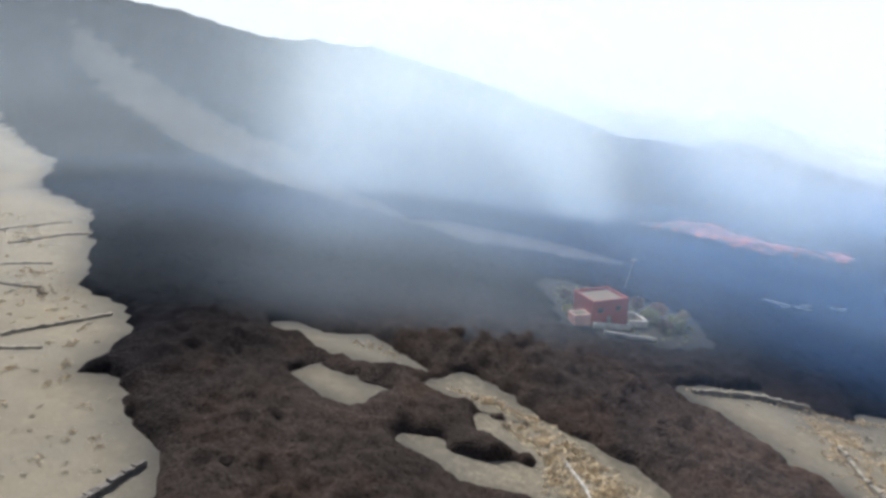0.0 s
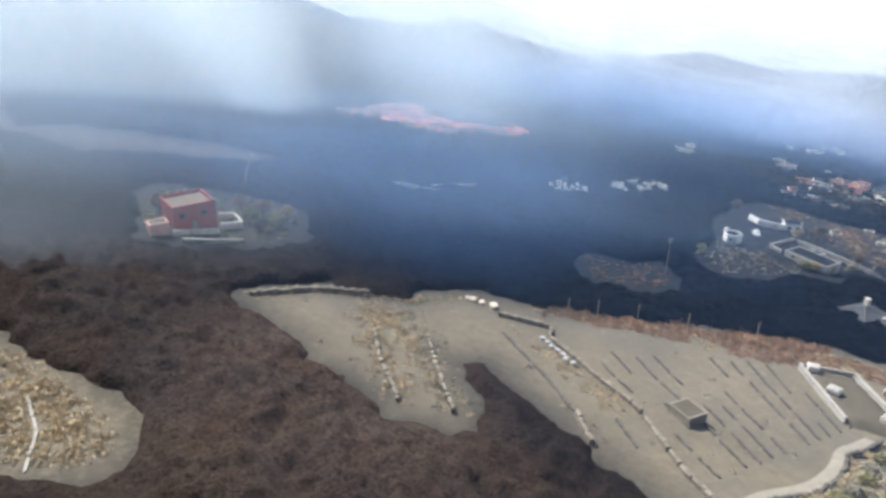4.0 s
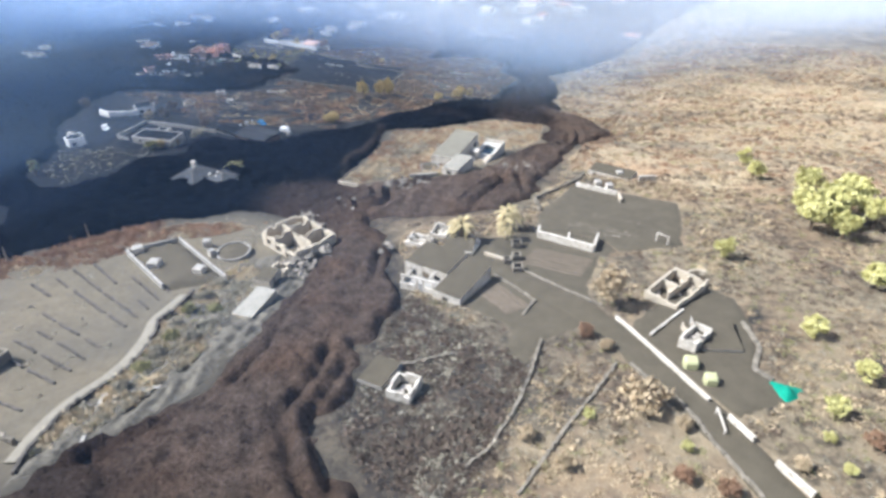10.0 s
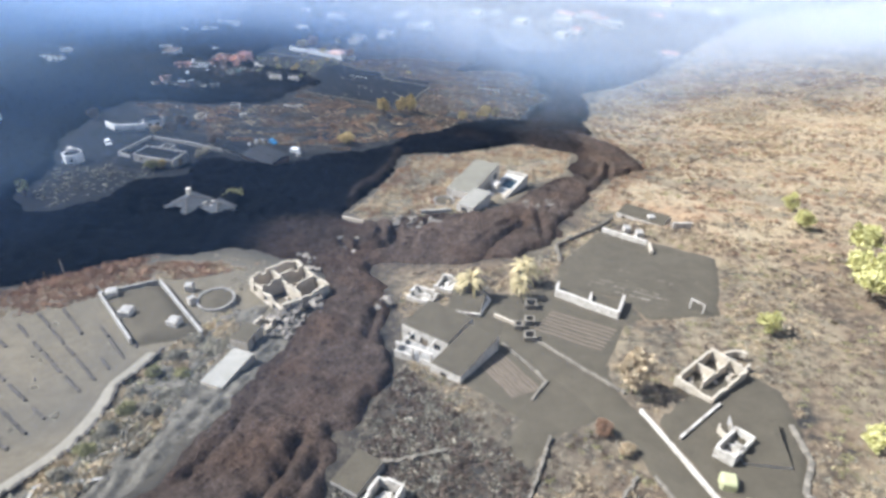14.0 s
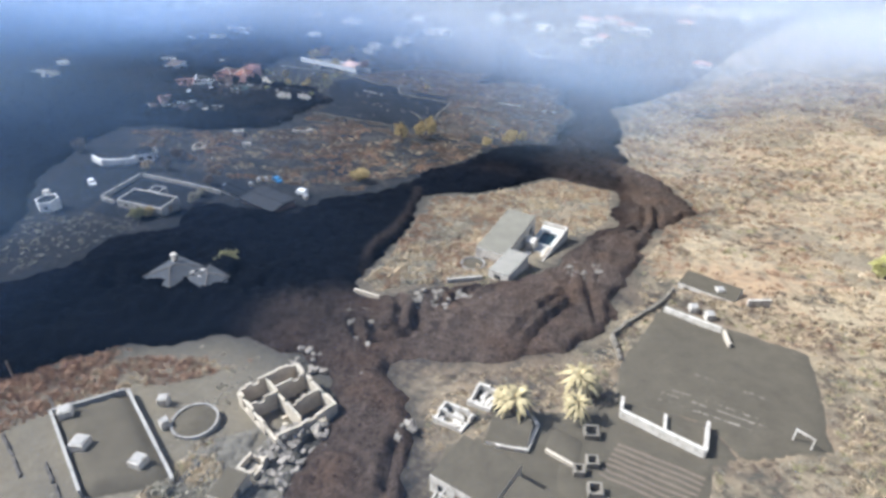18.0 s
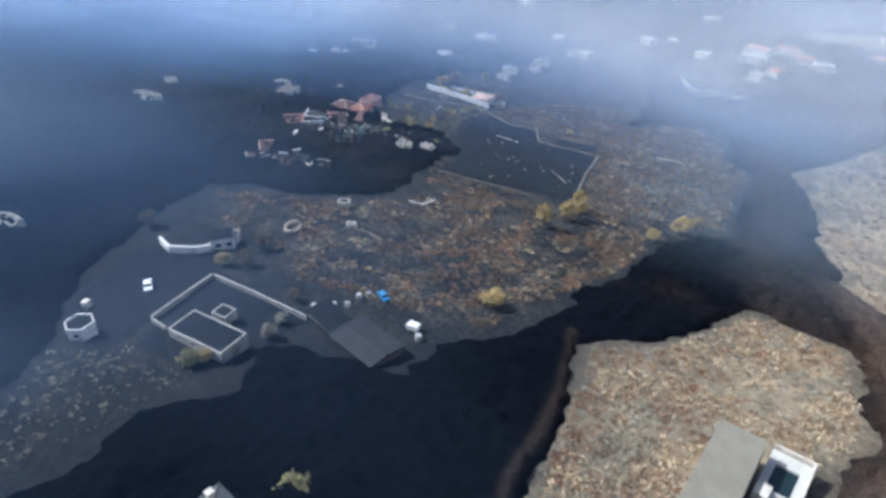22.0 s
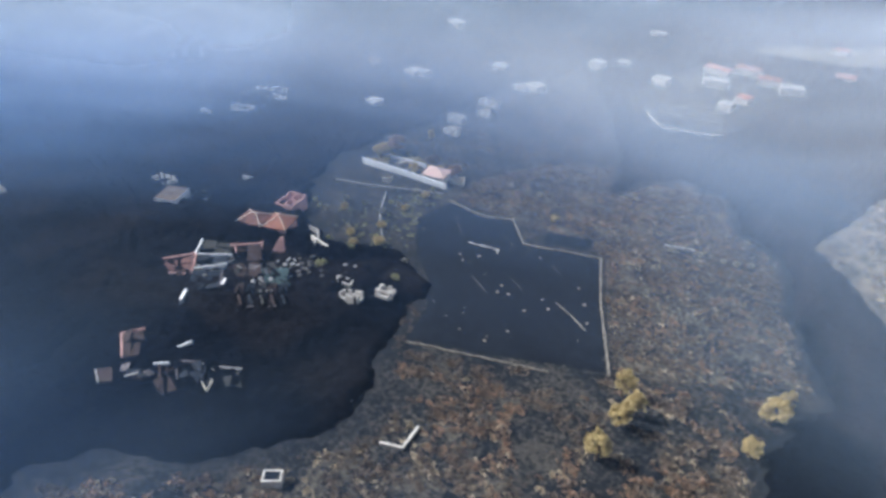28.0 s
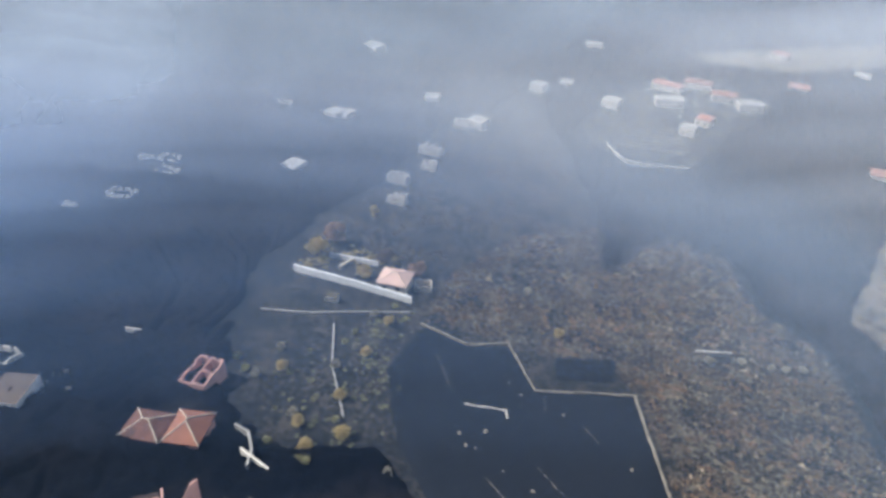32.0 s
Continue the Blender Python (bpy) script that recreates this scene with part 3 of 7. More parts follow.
VENT = 66      # the vent beside the molten stream, eastwards
RISING = "white smoke rising from the lava"
CREEPING = "thin smoke creeping over the lava"
for k, (y, top, low) in enumerate(((118, 26, 0.30), (136, 32, 0.30), (156, 40, 0.28), (178, 50, 0.25))):
    curtain(-170, 190, y, top, ((-22 - k, 30, 6, 0.44 + 0.06 * k), (8, 32, 6, 0.38), (50, 24, 0, 0.12), (-76, 26, 6, 0.04)), LOW_SMOKE, CREEPING, 301 + 20 * k, 0.07, 90, 50, low)
for k, y in enumerate((206, 232, 258, 284, 308, 332, 356)):
    up = 80 + 11 * k
    vent = ((VENT + 0.23 * (y - 284), 20 + 2 * k, -80, 0.85),) if k > 2 else ()
    curtain(-280, 260, y, up, ((-34 - 3 * k, 32 + 4 * k, 14 + 6 * k, 0.42), (0 - 3 * k, 34 + 2 * k, 10, 0.26), (40, 66, -24, 0.22), (130 + 8 * k, 50, -30, 0.26), *vent), WHITE_SMOKE, RISING, 302 + 17 * k, 0.06, 110, 24, 0.22 if k < 3 else 0.06)
for k, y in enumerate((290, 300, 314)):
    curtain(-90, 170, y, 62, ((VENT - 6 + 0.23 * (y - 284), 17, -52, 0.9),), WHITE_SMOKE, RISING, 471 + 7 * k, 0.0, 60, 18, 0.08)
for k, y in enumerate((165, 200, 235, 270)):
    curtain(40, 335, y, 36 + 5 * k, ((150, 60, 0, 0.10), (220, 45, 0, 0.05)), DRIFT, "blue smoke drifting low over the lava", 501 + 9 * k, 0.17, 130, 30, 0.3)
for k, y in enumerate((118, 140)):
    curtain(70, 330, y, 26, ((150, 50, 0, 0.05),), DRIFT, "blue smoke drifting low over the lava", 561 + 9 * k, 0.06, 120, 26, 0.3)
curtain(-420, 350, 416, 175, ((10, 110, -10, 0.20), (250, 120, 0, 0.22)), HAZE, "pale smoke drifting before the ridge", 303, 0.07, 150)
curtain(290, 980, 478, 130, (), HAZE, "pale smoke drifting before the ridge", 305, 0.60, 240)
curtain(-420, 300, 470, 190, ((80, 170, -40, 0.22),), HAZE, "pale smoke drifting before the ridge", 310, 0.09, 120)


def haze_bank(station, amount, seed, tall=38):
    """One sheet of the hazy air that fills the slope, leaning away down the valley."""
    ws, us = np.arange(-620, 640, 10.0), np.linspace(0, 1, 16)
    W, U = np.meshgrid(ws, us, indexing="ij")
    S = station + 26 * (fbm(W / 120, U * 0.5, 2, seed) - 0.5) + 40 * U
    X, Y = 0.87 * S - 0.5 * W, 0.5 * S + 0.87 * W
    side = smooth(-40, -120, W) * smooth(330, 230, S)
    dens = amount * smooth(0.0, 0.25, U) * smooth(1.0, 0.55, U) * smooth(-620, -480, W) * smooth(640, 440, W) * (1 - 0.6 * side) * (1 + 2.0 * smooth(50, 130, W) * smooth(350, 480, S) - 0.7 * smooth(-20, -130, W) * smooth(480, 330, S))
    # far air's brightness is put into the tint, paler down the slope
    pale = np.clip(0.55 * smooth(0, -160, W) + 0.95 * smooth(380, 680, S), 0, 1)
    co = np.stack([X, Y, slope(X, Y) + 0.5 + U * tall], -1).reshape(-1, 3)
    i = np.arange(X.size).reshape(X.shape)
    quads = np.stack([i[:-1, :-1], i[1:, :-1], i[1:, 1:], i[:-1, 1:]], -1).reshape(-1, 4)
    quads = quads[dens.reshape(-1)[quads].max(1) > 0.002]
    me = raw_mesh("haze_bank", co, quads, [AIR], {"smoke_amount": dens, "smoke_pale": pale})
    return tagged(new("haze_bank", me), "pale blue haze drifting across the lower slope", "haze", "haze over the slope", "stuff")


# smoke that hangs over the channel between the hamlet and the dry slope
cx_, cy_ = np.arange(250, 620, 6.0), np.arange(-40, 240, 6.0)
CX, CY = np.meshgrid(cx_, cy_, indexing="ij")
channel = along(CX, CY, [(262, 44), (300, 58), (350, 72), (440, 84), (500, 110), (560, 150)])
for k, lift in enumerate((5, 11, 17)):
    amount = (0.16, 0.13, 0.08)[k] * smooth(75, 5, channel + 40 * (fbm(CX / 35, CY / 35, 3, 95 + k) - 0.5)) * smooth(285, 345, CX) * smooth(620, 520, CX)
    drift = slope(CX, CY) + lift + 6 * (fbm(CX / 40, CY / 40, 3, 97 + k) - 0.5)
    tagged(new("smoke_veil", sheet("smoke_veil", cx_, cy_, drift, [DRIFT], amount[:-1, :-1] > 0.003, {"smoke_amount": amount})),
           "thin blue smoke hanging over a lava channel", "smoke", "smoke over the lava", "stuff")

station, bank = 60.0, 0
while station < 1300:
    gap = 22 * (1 + (station - 60) / 1000)
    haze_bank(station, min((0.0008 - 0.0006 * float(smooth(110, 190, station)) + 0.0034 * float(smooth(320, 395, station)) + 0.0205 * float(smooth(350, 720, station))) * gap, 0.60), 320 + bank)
    station, bank = station + gap, bank + 1


# ---- building blocks ----
BARK = surface("bark", (0.14, 0.10, 0.07), (0.22, 0.17, 0.12), 2.0, 0.95, 0.4)
METAL = surface("galvanised", (0.38, 0.38, 0.38), (0.48, 0.48, 0.47), 1.0, 0.5, 0.1, metal=0.6)
RUST = surface("rusty_sheet", (0.20, 0.12, 0.085), (0.27, 0.19, 0.15), 0.6, 0.8, 0.2, dirt=(0.13, 0.12, 0.115), dirt_scale=0.4)
CREAM = surface("cream_render", (0.44, 0.375, 0.28), (0.58, 0.505, 0.40), 0.6, 0.85, 0.2, 7.0, (0.34, 0.30, 0.24), 0.5)
PINK = surface("pink_render", (0.50, 0.27, 0.22), (0.60, 0.36, 0.30), 0.6, 0.85, 0.2, 7.0, (0.30, 0.20, 0.17), 0.5)
BLUE_PAINT = surface("blue_paint", (0.04, 0.16, 0.34), (0.06, 0.22, 0.42), 0.9, 0.45, 0.05)
GREEN_NET = surface("green_netting", (0.01, 0.20, 0.13), (0.02, 0.28, 0.18), 1.5, 0.7, 0.4)
WOOD = surface("grey_wood", (0.20, 0.15, 0.10), (0.30, 0.24, 0.17), 2.0, 0.85, 0.3)
CAR_PAINT = surface("dusty_white_paint", (0.66, 0.66, 0.65), (0.74, 0.74, 0.73), 1.2, 0.35, 0.05)
RUBBER = surface("rubber", (0.025, 0.025, 0.025), (0.04, 0.04, 0.04), 4.0, 0.8, 0.1)


def glass_material():
    m, nt, bsdf = nodes_of("window_glass")
    bsdf.inputs["Base Color"].default_value = (0.02, 0.025, 0.03, 1)
    bsdf.inputs["Roughness"].default_value = 0.08
    bsdf.inputs["Specular IOR Level"].default_value = 0.5
    bsdf.inputs["IOR"].default_value = 1.5
    return m


def water_material():
    m, nt, bsdf = nodes_of("pool_water")
    bsdf.inputs["Base Color"].default_value = (0.012, 0.022, 0.024, 1)
    bsdf.inputs["Roughness"].default_value = 0.06
    bsdf.inputs["Specular IOR Level"].default_value = 0.5
    bumped(nt, bsdf, noise_node(nt, world_pos(nt), 2.5), 0.1, 0.05)
    return m


GLASS, POOL = glass_material(), water_material()


def land(x, y):
    """Height of the free ground at one place."""
    x, y = np.float64(x), np.float64(y)
    return float(slope(x, y) + (fbm(x / 14, y / 14, 4, 3) - 0.5) * 1.1)


def thing(name, x, y, z, turn, label, category, group=""):
    e = new(name)
    e.matrix_world = pose(x, y, z, 0, 0, turn)
    return tagged(e, label, category, group)


def finish(name, bm, material):
    me = bpy.data.meshes.new(name)
    bmesh.ops.recalc_face_normals(bm, faces=bm.faces)
    bm.to_mesh(me)
    bm.free()
    me.materials.append(material)
    return me


def part(name, bm, material, parent, label="", at=None):
    ob = new(name, finish(name, bm, material) if isinstance(bm, bmesh.types.BMesh) else bm)
    ob.parent = parent
    if at is not None:
        ob.matrix_local = at
    if label:
        tagged(ob, label)
    return ob


def box(bm, x0, x1, y0, y1, z0, z1):
    v = [bm.verts.new(p) for p in ((x0, y0, z0), (x1, y0, z0), (x1, y1, z0), (x0, y1, z0), (x0, y0, z1), (x1, y0, z1), (x1, y1, z1), (x0, y1, z1))]
    for f in ((0, 3, 2, 1), (4, 5, 6, 7), (0, 1, 5, 4), (1, 2, 6, 5), (2, 3, 7, 6), (3, 0, 4, 7)):
        bm.faces.new([v[i] for i in f])
    return v


def one_box(x0, x1, y0, y1, z0, z1, bevel=0.0):
    bm = bmesh.new()
    box(bm, x0, x1, y0, y1, z0, z1)
    if bevel:
        bmesh.ops.bevel(bm, geom=bm.edges[:], offset=bevel, segments=1, affect="EDGES")
    return bm


def wall_bm(length, low, high, t, holes=(), ragged=0.0, seed=0):
    """A wall along x from 0, its outer face at y = 0, with openings (x0, x1, z0, z1); ragged: how far its broken top falls."""
    bm = bmesh.new()
    rnd = random.Random(seed)
    cuts = sorted({0.0, length, *[c for h in holes for c in h[:2] if 0 < c < length]})
    if ragged:
        cuts = sorted({*cuts, *[length * k / max(2, int(length / 0.9)) for k in range(1, max(2, int(length / 0.9)))]})
    for a, b in zip(cuts, cuts[1:]):
        mid = (a + b) / 2
        top = high - ragged * rnd.random() ** 2 if ragged else high
        spans, z = [], low
        for h in sorted(h for h in holes if h[0] <= mid <= h[1]):
            spans.append((z, h[2]))
            z = h[3]
        spans.append((z, max(top, z + 0.1)))
        for z0, z1 in spans:
            if z1 - z0 > 0.02:
                box(bm, a, b, 0, t, z0, z1)
    bmesh.ops.remove_doubles(bm, verts=bm.verts[:], dist=0.0005)
    return bm


def window(parent, x0, x1, z0, z1, t, at):
    """A framed pane in an opening; at: the wall's pose in its thing."""
    bm = bmesh.new()
    w = 0.07
    for a in ((x0, x0 + w, z0, z1), (x1 - w, x1, z0, z1), (x0 + w, x1 - w, z0, z0 + w), (x0 + w, x1 - w, z1 - w, z1), ((x0 + x1) / 2 - w / 2, (x0 + x1) / 2 + w / 2, z0 + w, z1 - w)):
        box(bm, a[0], a[1], t * 0.4, t * 0.4 + 0.06, a[2], a[3])
    frame_part = part("window", bm, WOOD, parent, at=at)
    part("pane", one_box(x0 + w, x1 - w, t * 0.4 + 0.02, t * 0.4 + 0.035, z0 + w, z1 - w), GLASS, frame_part)


def roof_hip(x0, x1, y0, y1, z, rise, over=0.45, gable=False):
    bm = bmesh.new()
    x0, x1, y0, y1 = x0 - over, x1 + over, y0 - over, y1 + over
    wx, wy = x1 - x0, y1 - y0
    inset = 0.0 if gable else min(wx, wy) / 2
    if wx >= wy:
        ra, rb = (x0 + inset, (y0 + y1) / 2, z + rise), (x1 - inset, (y0 + y1) / 2, z + rise)
    else:
        ra, rb = ((x0 + x1) / 2, y0 + inset, z + rise), ((x0 + x1) / 2, y1 - inset, z + rise)
    base = [(x0, y0, z), (x1, y0, z), (x1, y1, z), (x0, y1, z)]
    up = [bm.verts.new(p) for p in base]
    dn = [bm.verts.new((p[0], p[1], p[2] - 0.18)) for p in base]
    a, b = bm.verts.new(ra), bm.verts.new(rb)
    if wx >= wy:
        faces = ((up[0], up[1], b, a), (up[1], up[2], b), (up[2], up[3], a, b), (up[3], up[0], a))
        hips = ((base[0], ra), (base[3], ra), (base[1], rb), (base[2], rb), (ra, rb))
    else:
        faces = ((up[0], up[1], a), (up[1], up[2], b, a), (up[2], up[3], b), (up[3], up[0], a, b))
        hips = ((base[0], ra), (base[1], ra), (base[2], rb), (base[3], rb), (ra, rb))
    for f in faces:
        bm.faces.new(f)
    for i in range(4):
        j = (i + 1) % 4
        bm.faces.new((dn[i], dn[j], up[j], up[i]))
    bm.faces.new(dn)
    return bm, hips


def bar_bm(p, q, r, sides=6, r2=None):
    """A round bar from p to q."""
    bm = bmesh.new()
    bar(bm, p, q, r, sides, r2)
    return bm


def bar(bm, p, q, r, sides=6, r2=None):
    p, q = Vector(p), Vector(q)
    d = (q - p)
    turn = d.to_track_quat("Z", "Y").to_matrix()
    r2 = r if r2 is None else r2
    rings = []
    for c, rad in ((p, r), (q, r2)):
        rings.append([bm.verts.new(c + turn @ Vector((rad * math.cos(2 * math.pi * i / sides), rad * math.sin(2 * math.pi * i / sides), 0))) for i in range(sides)])
    for i in range(sides):
        j = (i + 1) % sides
        bm.faces.new((rings[0][i], rings[0][j], rings[1][j], rings[1][i]))
    bm.faces.new(rings[0][::-1])
    bm.faces.new(rings[1])


CLEAR = []      # plan outlines that stay free of scrub


def frame_of(a, b):
    d = Vector((b[0] - a[0], b[1] - a[1]))
    return d.length, math.degrees(math.atan2(d.y, d.x))


def building(name, a, b, depth, h, label, category="house", wall=None, roof="flat", windows=(), doors=(), roof_mat=None, rise=1.4, group="",
             parapet=0.35, sink=0.0, chimney=None, caps=None, ash=True, ragged=0.0, bury=0.0):
    """A house whose front runs from a to b on the plan, its inside to the left of that line. windows: (side, x, width, sill, head); side 0 front, 1 right,
    2 back, 3 left; doors: (side, x, width, height)."""
    wall = wall or WHITE_WALL
    if bury:    # sunk into the drifted ash, a little further up the slope
        away = Vector((a[0] - 95, a[1] + 5)).normalized() * bury * 1.7
        a, b = (a[0] + away.x, a[1] + away.y), (b[0] + away.x, b[1] + away.y)
        sink += bury
    length, turn = frame_of(a, b)
    c, s = math.cos(radians(turn)), math.sin(radians(turn))
    corners = [(a[0] + u * c - v * s, a[1] + u * s + v * c) for u, v in ((0, 0), (length, 0), (length, depth), (0, depth))]
    CLEAR.append(corners)
    z = sum(land(*p) for p in corners) / 4 - sink
    e = thing(name, a[0], a[1], z, turn, label, category, group)
    t = 0.25
    sides = ((length, pose(0, 0, 0)), (depth - 2 * t, pose(length, t, 0, 0, 0, 90)), (length, pose(length, depth, 0, 0, 0, 180)), (depth - 2 * t, pose(0, depth - t, 0, 0, 0, 270)))
    for k, (n, at) in enumerate(sides):
        holes = [(x, x + w, z0, z1) for sd, x, w, z0, z1 in windows if sd == k] + [(x, x + w, 0.0, hh) for sd, x, w, hh in doors if sd == k]
        part("wall", wall_bm(n, -3.0, h, t, holes, ragged, k + int(a[0])), wall, e, at=at)
        for sd, x, w, z0, z1 in windows:
            if sd == k and not ragged:
                window(e, x, x + w, z0, z1, t, at)
        for sd, x, w, hh in doors:
            if sd == k:
                part("door", one_box(x + 0.03, x + w - 0.03, t * 0.5, t * 0.5 + 0.06, 0, hh - 0.03), WOOD, e, at=at)
    part("floor", one_box(t, length - t, t, depth - t, -3.0, 0.05), CONCRETE, e)
    if roof == "flat":
        part("roof", one_box(t, length - t, t, depth - t, h - 0.25, h - 0.02), CONCRETE, e)
        bare = parapet <= 0.12      # drifted ash hides the roof's edge
        if parapet and not bare:
            for x0, x1, y0, y1 in ((0, length, 0, t), (0, length, depth - t, depth), (0, t, t, depth - t), (length - t, length, t, depth - t)):
                part("parapet", one_box(x0 - 0.03, x1 + 0.03, y0 - 0.03, y1 + 0.03, h + 0.003, h + parapet, 0.03), wall, e)
        if ash:
            nx, ny = max(3, int(length / 0.8)), max(3, int(depth / 0.8))
            e0 = 0.02 if bare else t + 0.01
            xs, ys = np.linspace(e0, length - e0, nx), np.linspace(e0, depth - e0, ny)
            X, Y = np.meshgrid(xs, ys, indexing="ij")
            part("ash_layer", sheet("ash_layer", xs, ys, h + 0.02 + 0.22 * fbm(X / 2 + a[0], Y / 2, 3, 5), [roof_mat or ASH_TOP]), None, e, "dark volcanic ash lying on the roof")
    elif roof in ("hip", "gable"):
        bm, hips = roof_hip(0, length, 0, depth, h + 0.02, rise, gable=roof == "gable")
        r = part("roof", bm, roof_mat or TILE, e)
        for p, q in hips[:5] if roof == "hip" else hips[4:]:
            part("ridge_cap", bar_bm((p[0], p[1], p[2] + 0.02), (q[0], q[1], q[2] + 0.02), 0.13), caps or roof_mat or TILE, r)
    if chimney:
        bm = one_box(chimney[0] - 0.4, chimney[0] + 0.4, chimney[1] - 0.4, chimney[1] + 0.4, h - 0.2, h + rise + 0.9)
        box(bm, chimney[0] - 0.5, chimney[0] + 0.5, chimney[1] - 0.5, chimney[1] + 0.5, h + rise + 0.9, h + rise + 1.05)
        part("chimney", bm, WHITE_WALL, e)
    return e


def ruin(name, a, b, depth, h, label, inner=(), wall=None, ragged=1.2, group="", windows=(), sink=0.0):
    """A roofless house: broken outer walls, inner walls (along_x?, place, from, to) and rubble inside."""
    wall = wall or CREAM
    length, turn = frame_of(a, b)
    c, s = math.cos(radians(turn)), math.sin(radians(turn))
    corners = [(a[0] + u * c - v * s, a[1] + u * s + v * c) for u, v in ((0, 0), (length, 0), (length, depth), (0, depth))]
    CLEAR.append(corners)
    e = thing(name, a[0], a[1], sum(land(*p) for p in corners) / 4 - sink, turn, label, "ruin", group)
    t = 0.35
    sides = ((length, pose(0, 0, 0)), (depth - 2 * t, pose(length, t, 0, 0, 0, 90)), (length, pose(length, depth, 0, 0, 0, 180)), (depth - 2 * t, pose(0, depth - t, 0, 0, 0, 270)))
    for k, (n, at) in enumerate(sides):
        holes = [(x, x + w, z0, z1) for sd, x, w, z0, z1 in windows if sd == k]
        part("wall", wall_bm(n, -3.0, h, t, holes, ragged, 7 * k + int(a[0])), wall, e, at=at)
    for lengthwise, place, lo, hi in inner:
        at = pose(lo, place, 0) if lengthwise else pose(place, lo, 0, 0, 0, 90)
        part("inner_wall", wall_bm(hi - lo, -2.0, h - 0.05, 0.25, (), ragged, int(place * 10)), wall, e, at=at)
    rnd = random.Random(int(a[0] * 7))
    chunk = finish("chunk", one_box(-0.4, 0.4, -0.28, 0.28, -0.25, 0.3, 0.06), wall)
    for k in range(14 if not group.startswith("ruins") else 2):
        part("chunk", chunk, None, e, at=pose(rnd.uniform(t + 0.5, length - t - 0.5), rnd.uniform(t + 0.5, depth - t - 0.5), rnd.uniform(0, 0.25), rnd.uniform(-20, 20), rnd.uniform(-20, 20), rnd.uniform(0, 180)))
    part("floor", one_box(t, length - t, t, depth - t, -3.0, 0.02), ASH_TOP, e)
    return e


BLOCKS = {}


def block_mesh(material, kind):
    """Unit rough-hewn block, shared by all the stones of one material."""
    key = (material.name, kind)
    if key not in BLOCKS:
        rnd = random.Random(kind + 70)
        bm = bmesh.new()
        box(bm, -0.5, 0.5, -0.5, 0.5, 0.0, 1.0)
        bmesh.ops.bevel(bm, geom=list(bm.edges), offset=0.09, segments=1, affect="EDGES")
        for vert in bm.verts:
            vert.co += Vector([rnd.uniform(-0.05, 0.05) for _ in range(3)])
        BLOCKS[key] = finish("stone", bm, material)
    return BLOCKS[key]


def stone_wall(name, pts, h, w, material, label, category="wall", group="", sink=0.4, step=0.7, lift=0.0):
    """A wall of rough blocks along a line on the plan, following the ground; each stone is a part."""
    rnd = random.Random(int(abs(pts[0][0] * 31 + pts[0][1] * 17)))
    z0 = land(*pts[0])
    e = thing(name, pts[0][0], pts[0][1], z0, 0, label, category, group)
    for (ax, ay), (bx, by) in zip(pts, pts[1:]):
        n = max(1, round(math.hypot(bx - ax, by - ay) / step))
        turn = math.degrees(math.atan2(by - ay, bx - ax))
        for k in range(n):
            u = (k + 0.5) / n
            x, y = ax + (bx - ax) * u + rnd.uniform(-0.08, 0.08), ay + (by - ay) * u + rnd.uniform(-0.08, 0.08)
            ob = new("stone", block_mesh(material, rnd.randrange(4)))
            ob.parent = e
            ob.matrix_local = (pose(x - pts[0][0], y - pts[0][1], land(x, y) - z0 + lift - sink, rnd.uniform(-3, 3), rnd.uniform(-3, 3), turn + rnd.uniform(-7, 7))
                               @ Matrix.Diagonal((step * rnd.uniform(1.04, 1.2), w * rnd.uniform(0.85, 1.2), sink + h * rnd.uniform(0.7, 1.15), 1)))
    return e


def smooth_wall(name, pts, h, w, material, label, category="wall", group="", cap=None):
    """A rendered wall, one length after another, with a coping."""
    z0 = land(*pts[0])
    e = thing(name, pts[0][0], pts[0][1], z0, 0, label, category, group)
    for (ax, ay), (bx, by) in zip(pts, pts[1:]):
        length, turn = frame_of((ax, ay), (bx, by))
        bm = bmesh.new()
        n = max(1, round(length / 2.5))
        za = land(ax, ay) - z0
        zb = land(bx, by) - z0
        top = bmesh.new()
        for k in range(n):
            x0, x1 = length * k / n, length * (k + 1) / n
            for target, (y0, y1, dz0, dz1) in ((bm, (-w / 2, w / 2, -1.2, h)), (top, (-w / 2 - 0.05, w / 2 + 0.05, h + 0.003, h + 0.10))):
                v = box(target, x0, x1, y0, y1, 0, 1)
                for i, q in enumerate(v):
                    base = za + (zb - za) * (q.co.x / length)
                    q.co.z = base + (dz1 if q.co.z > 0.5 else dz0)
        at = pose(ax - pts[0][0], ay - pts[0][1], 0, 0, 0, turn)
        run = part("wall_run", bm, material, e, at=at)
        part("coping", top, cap or material, run)
    return e


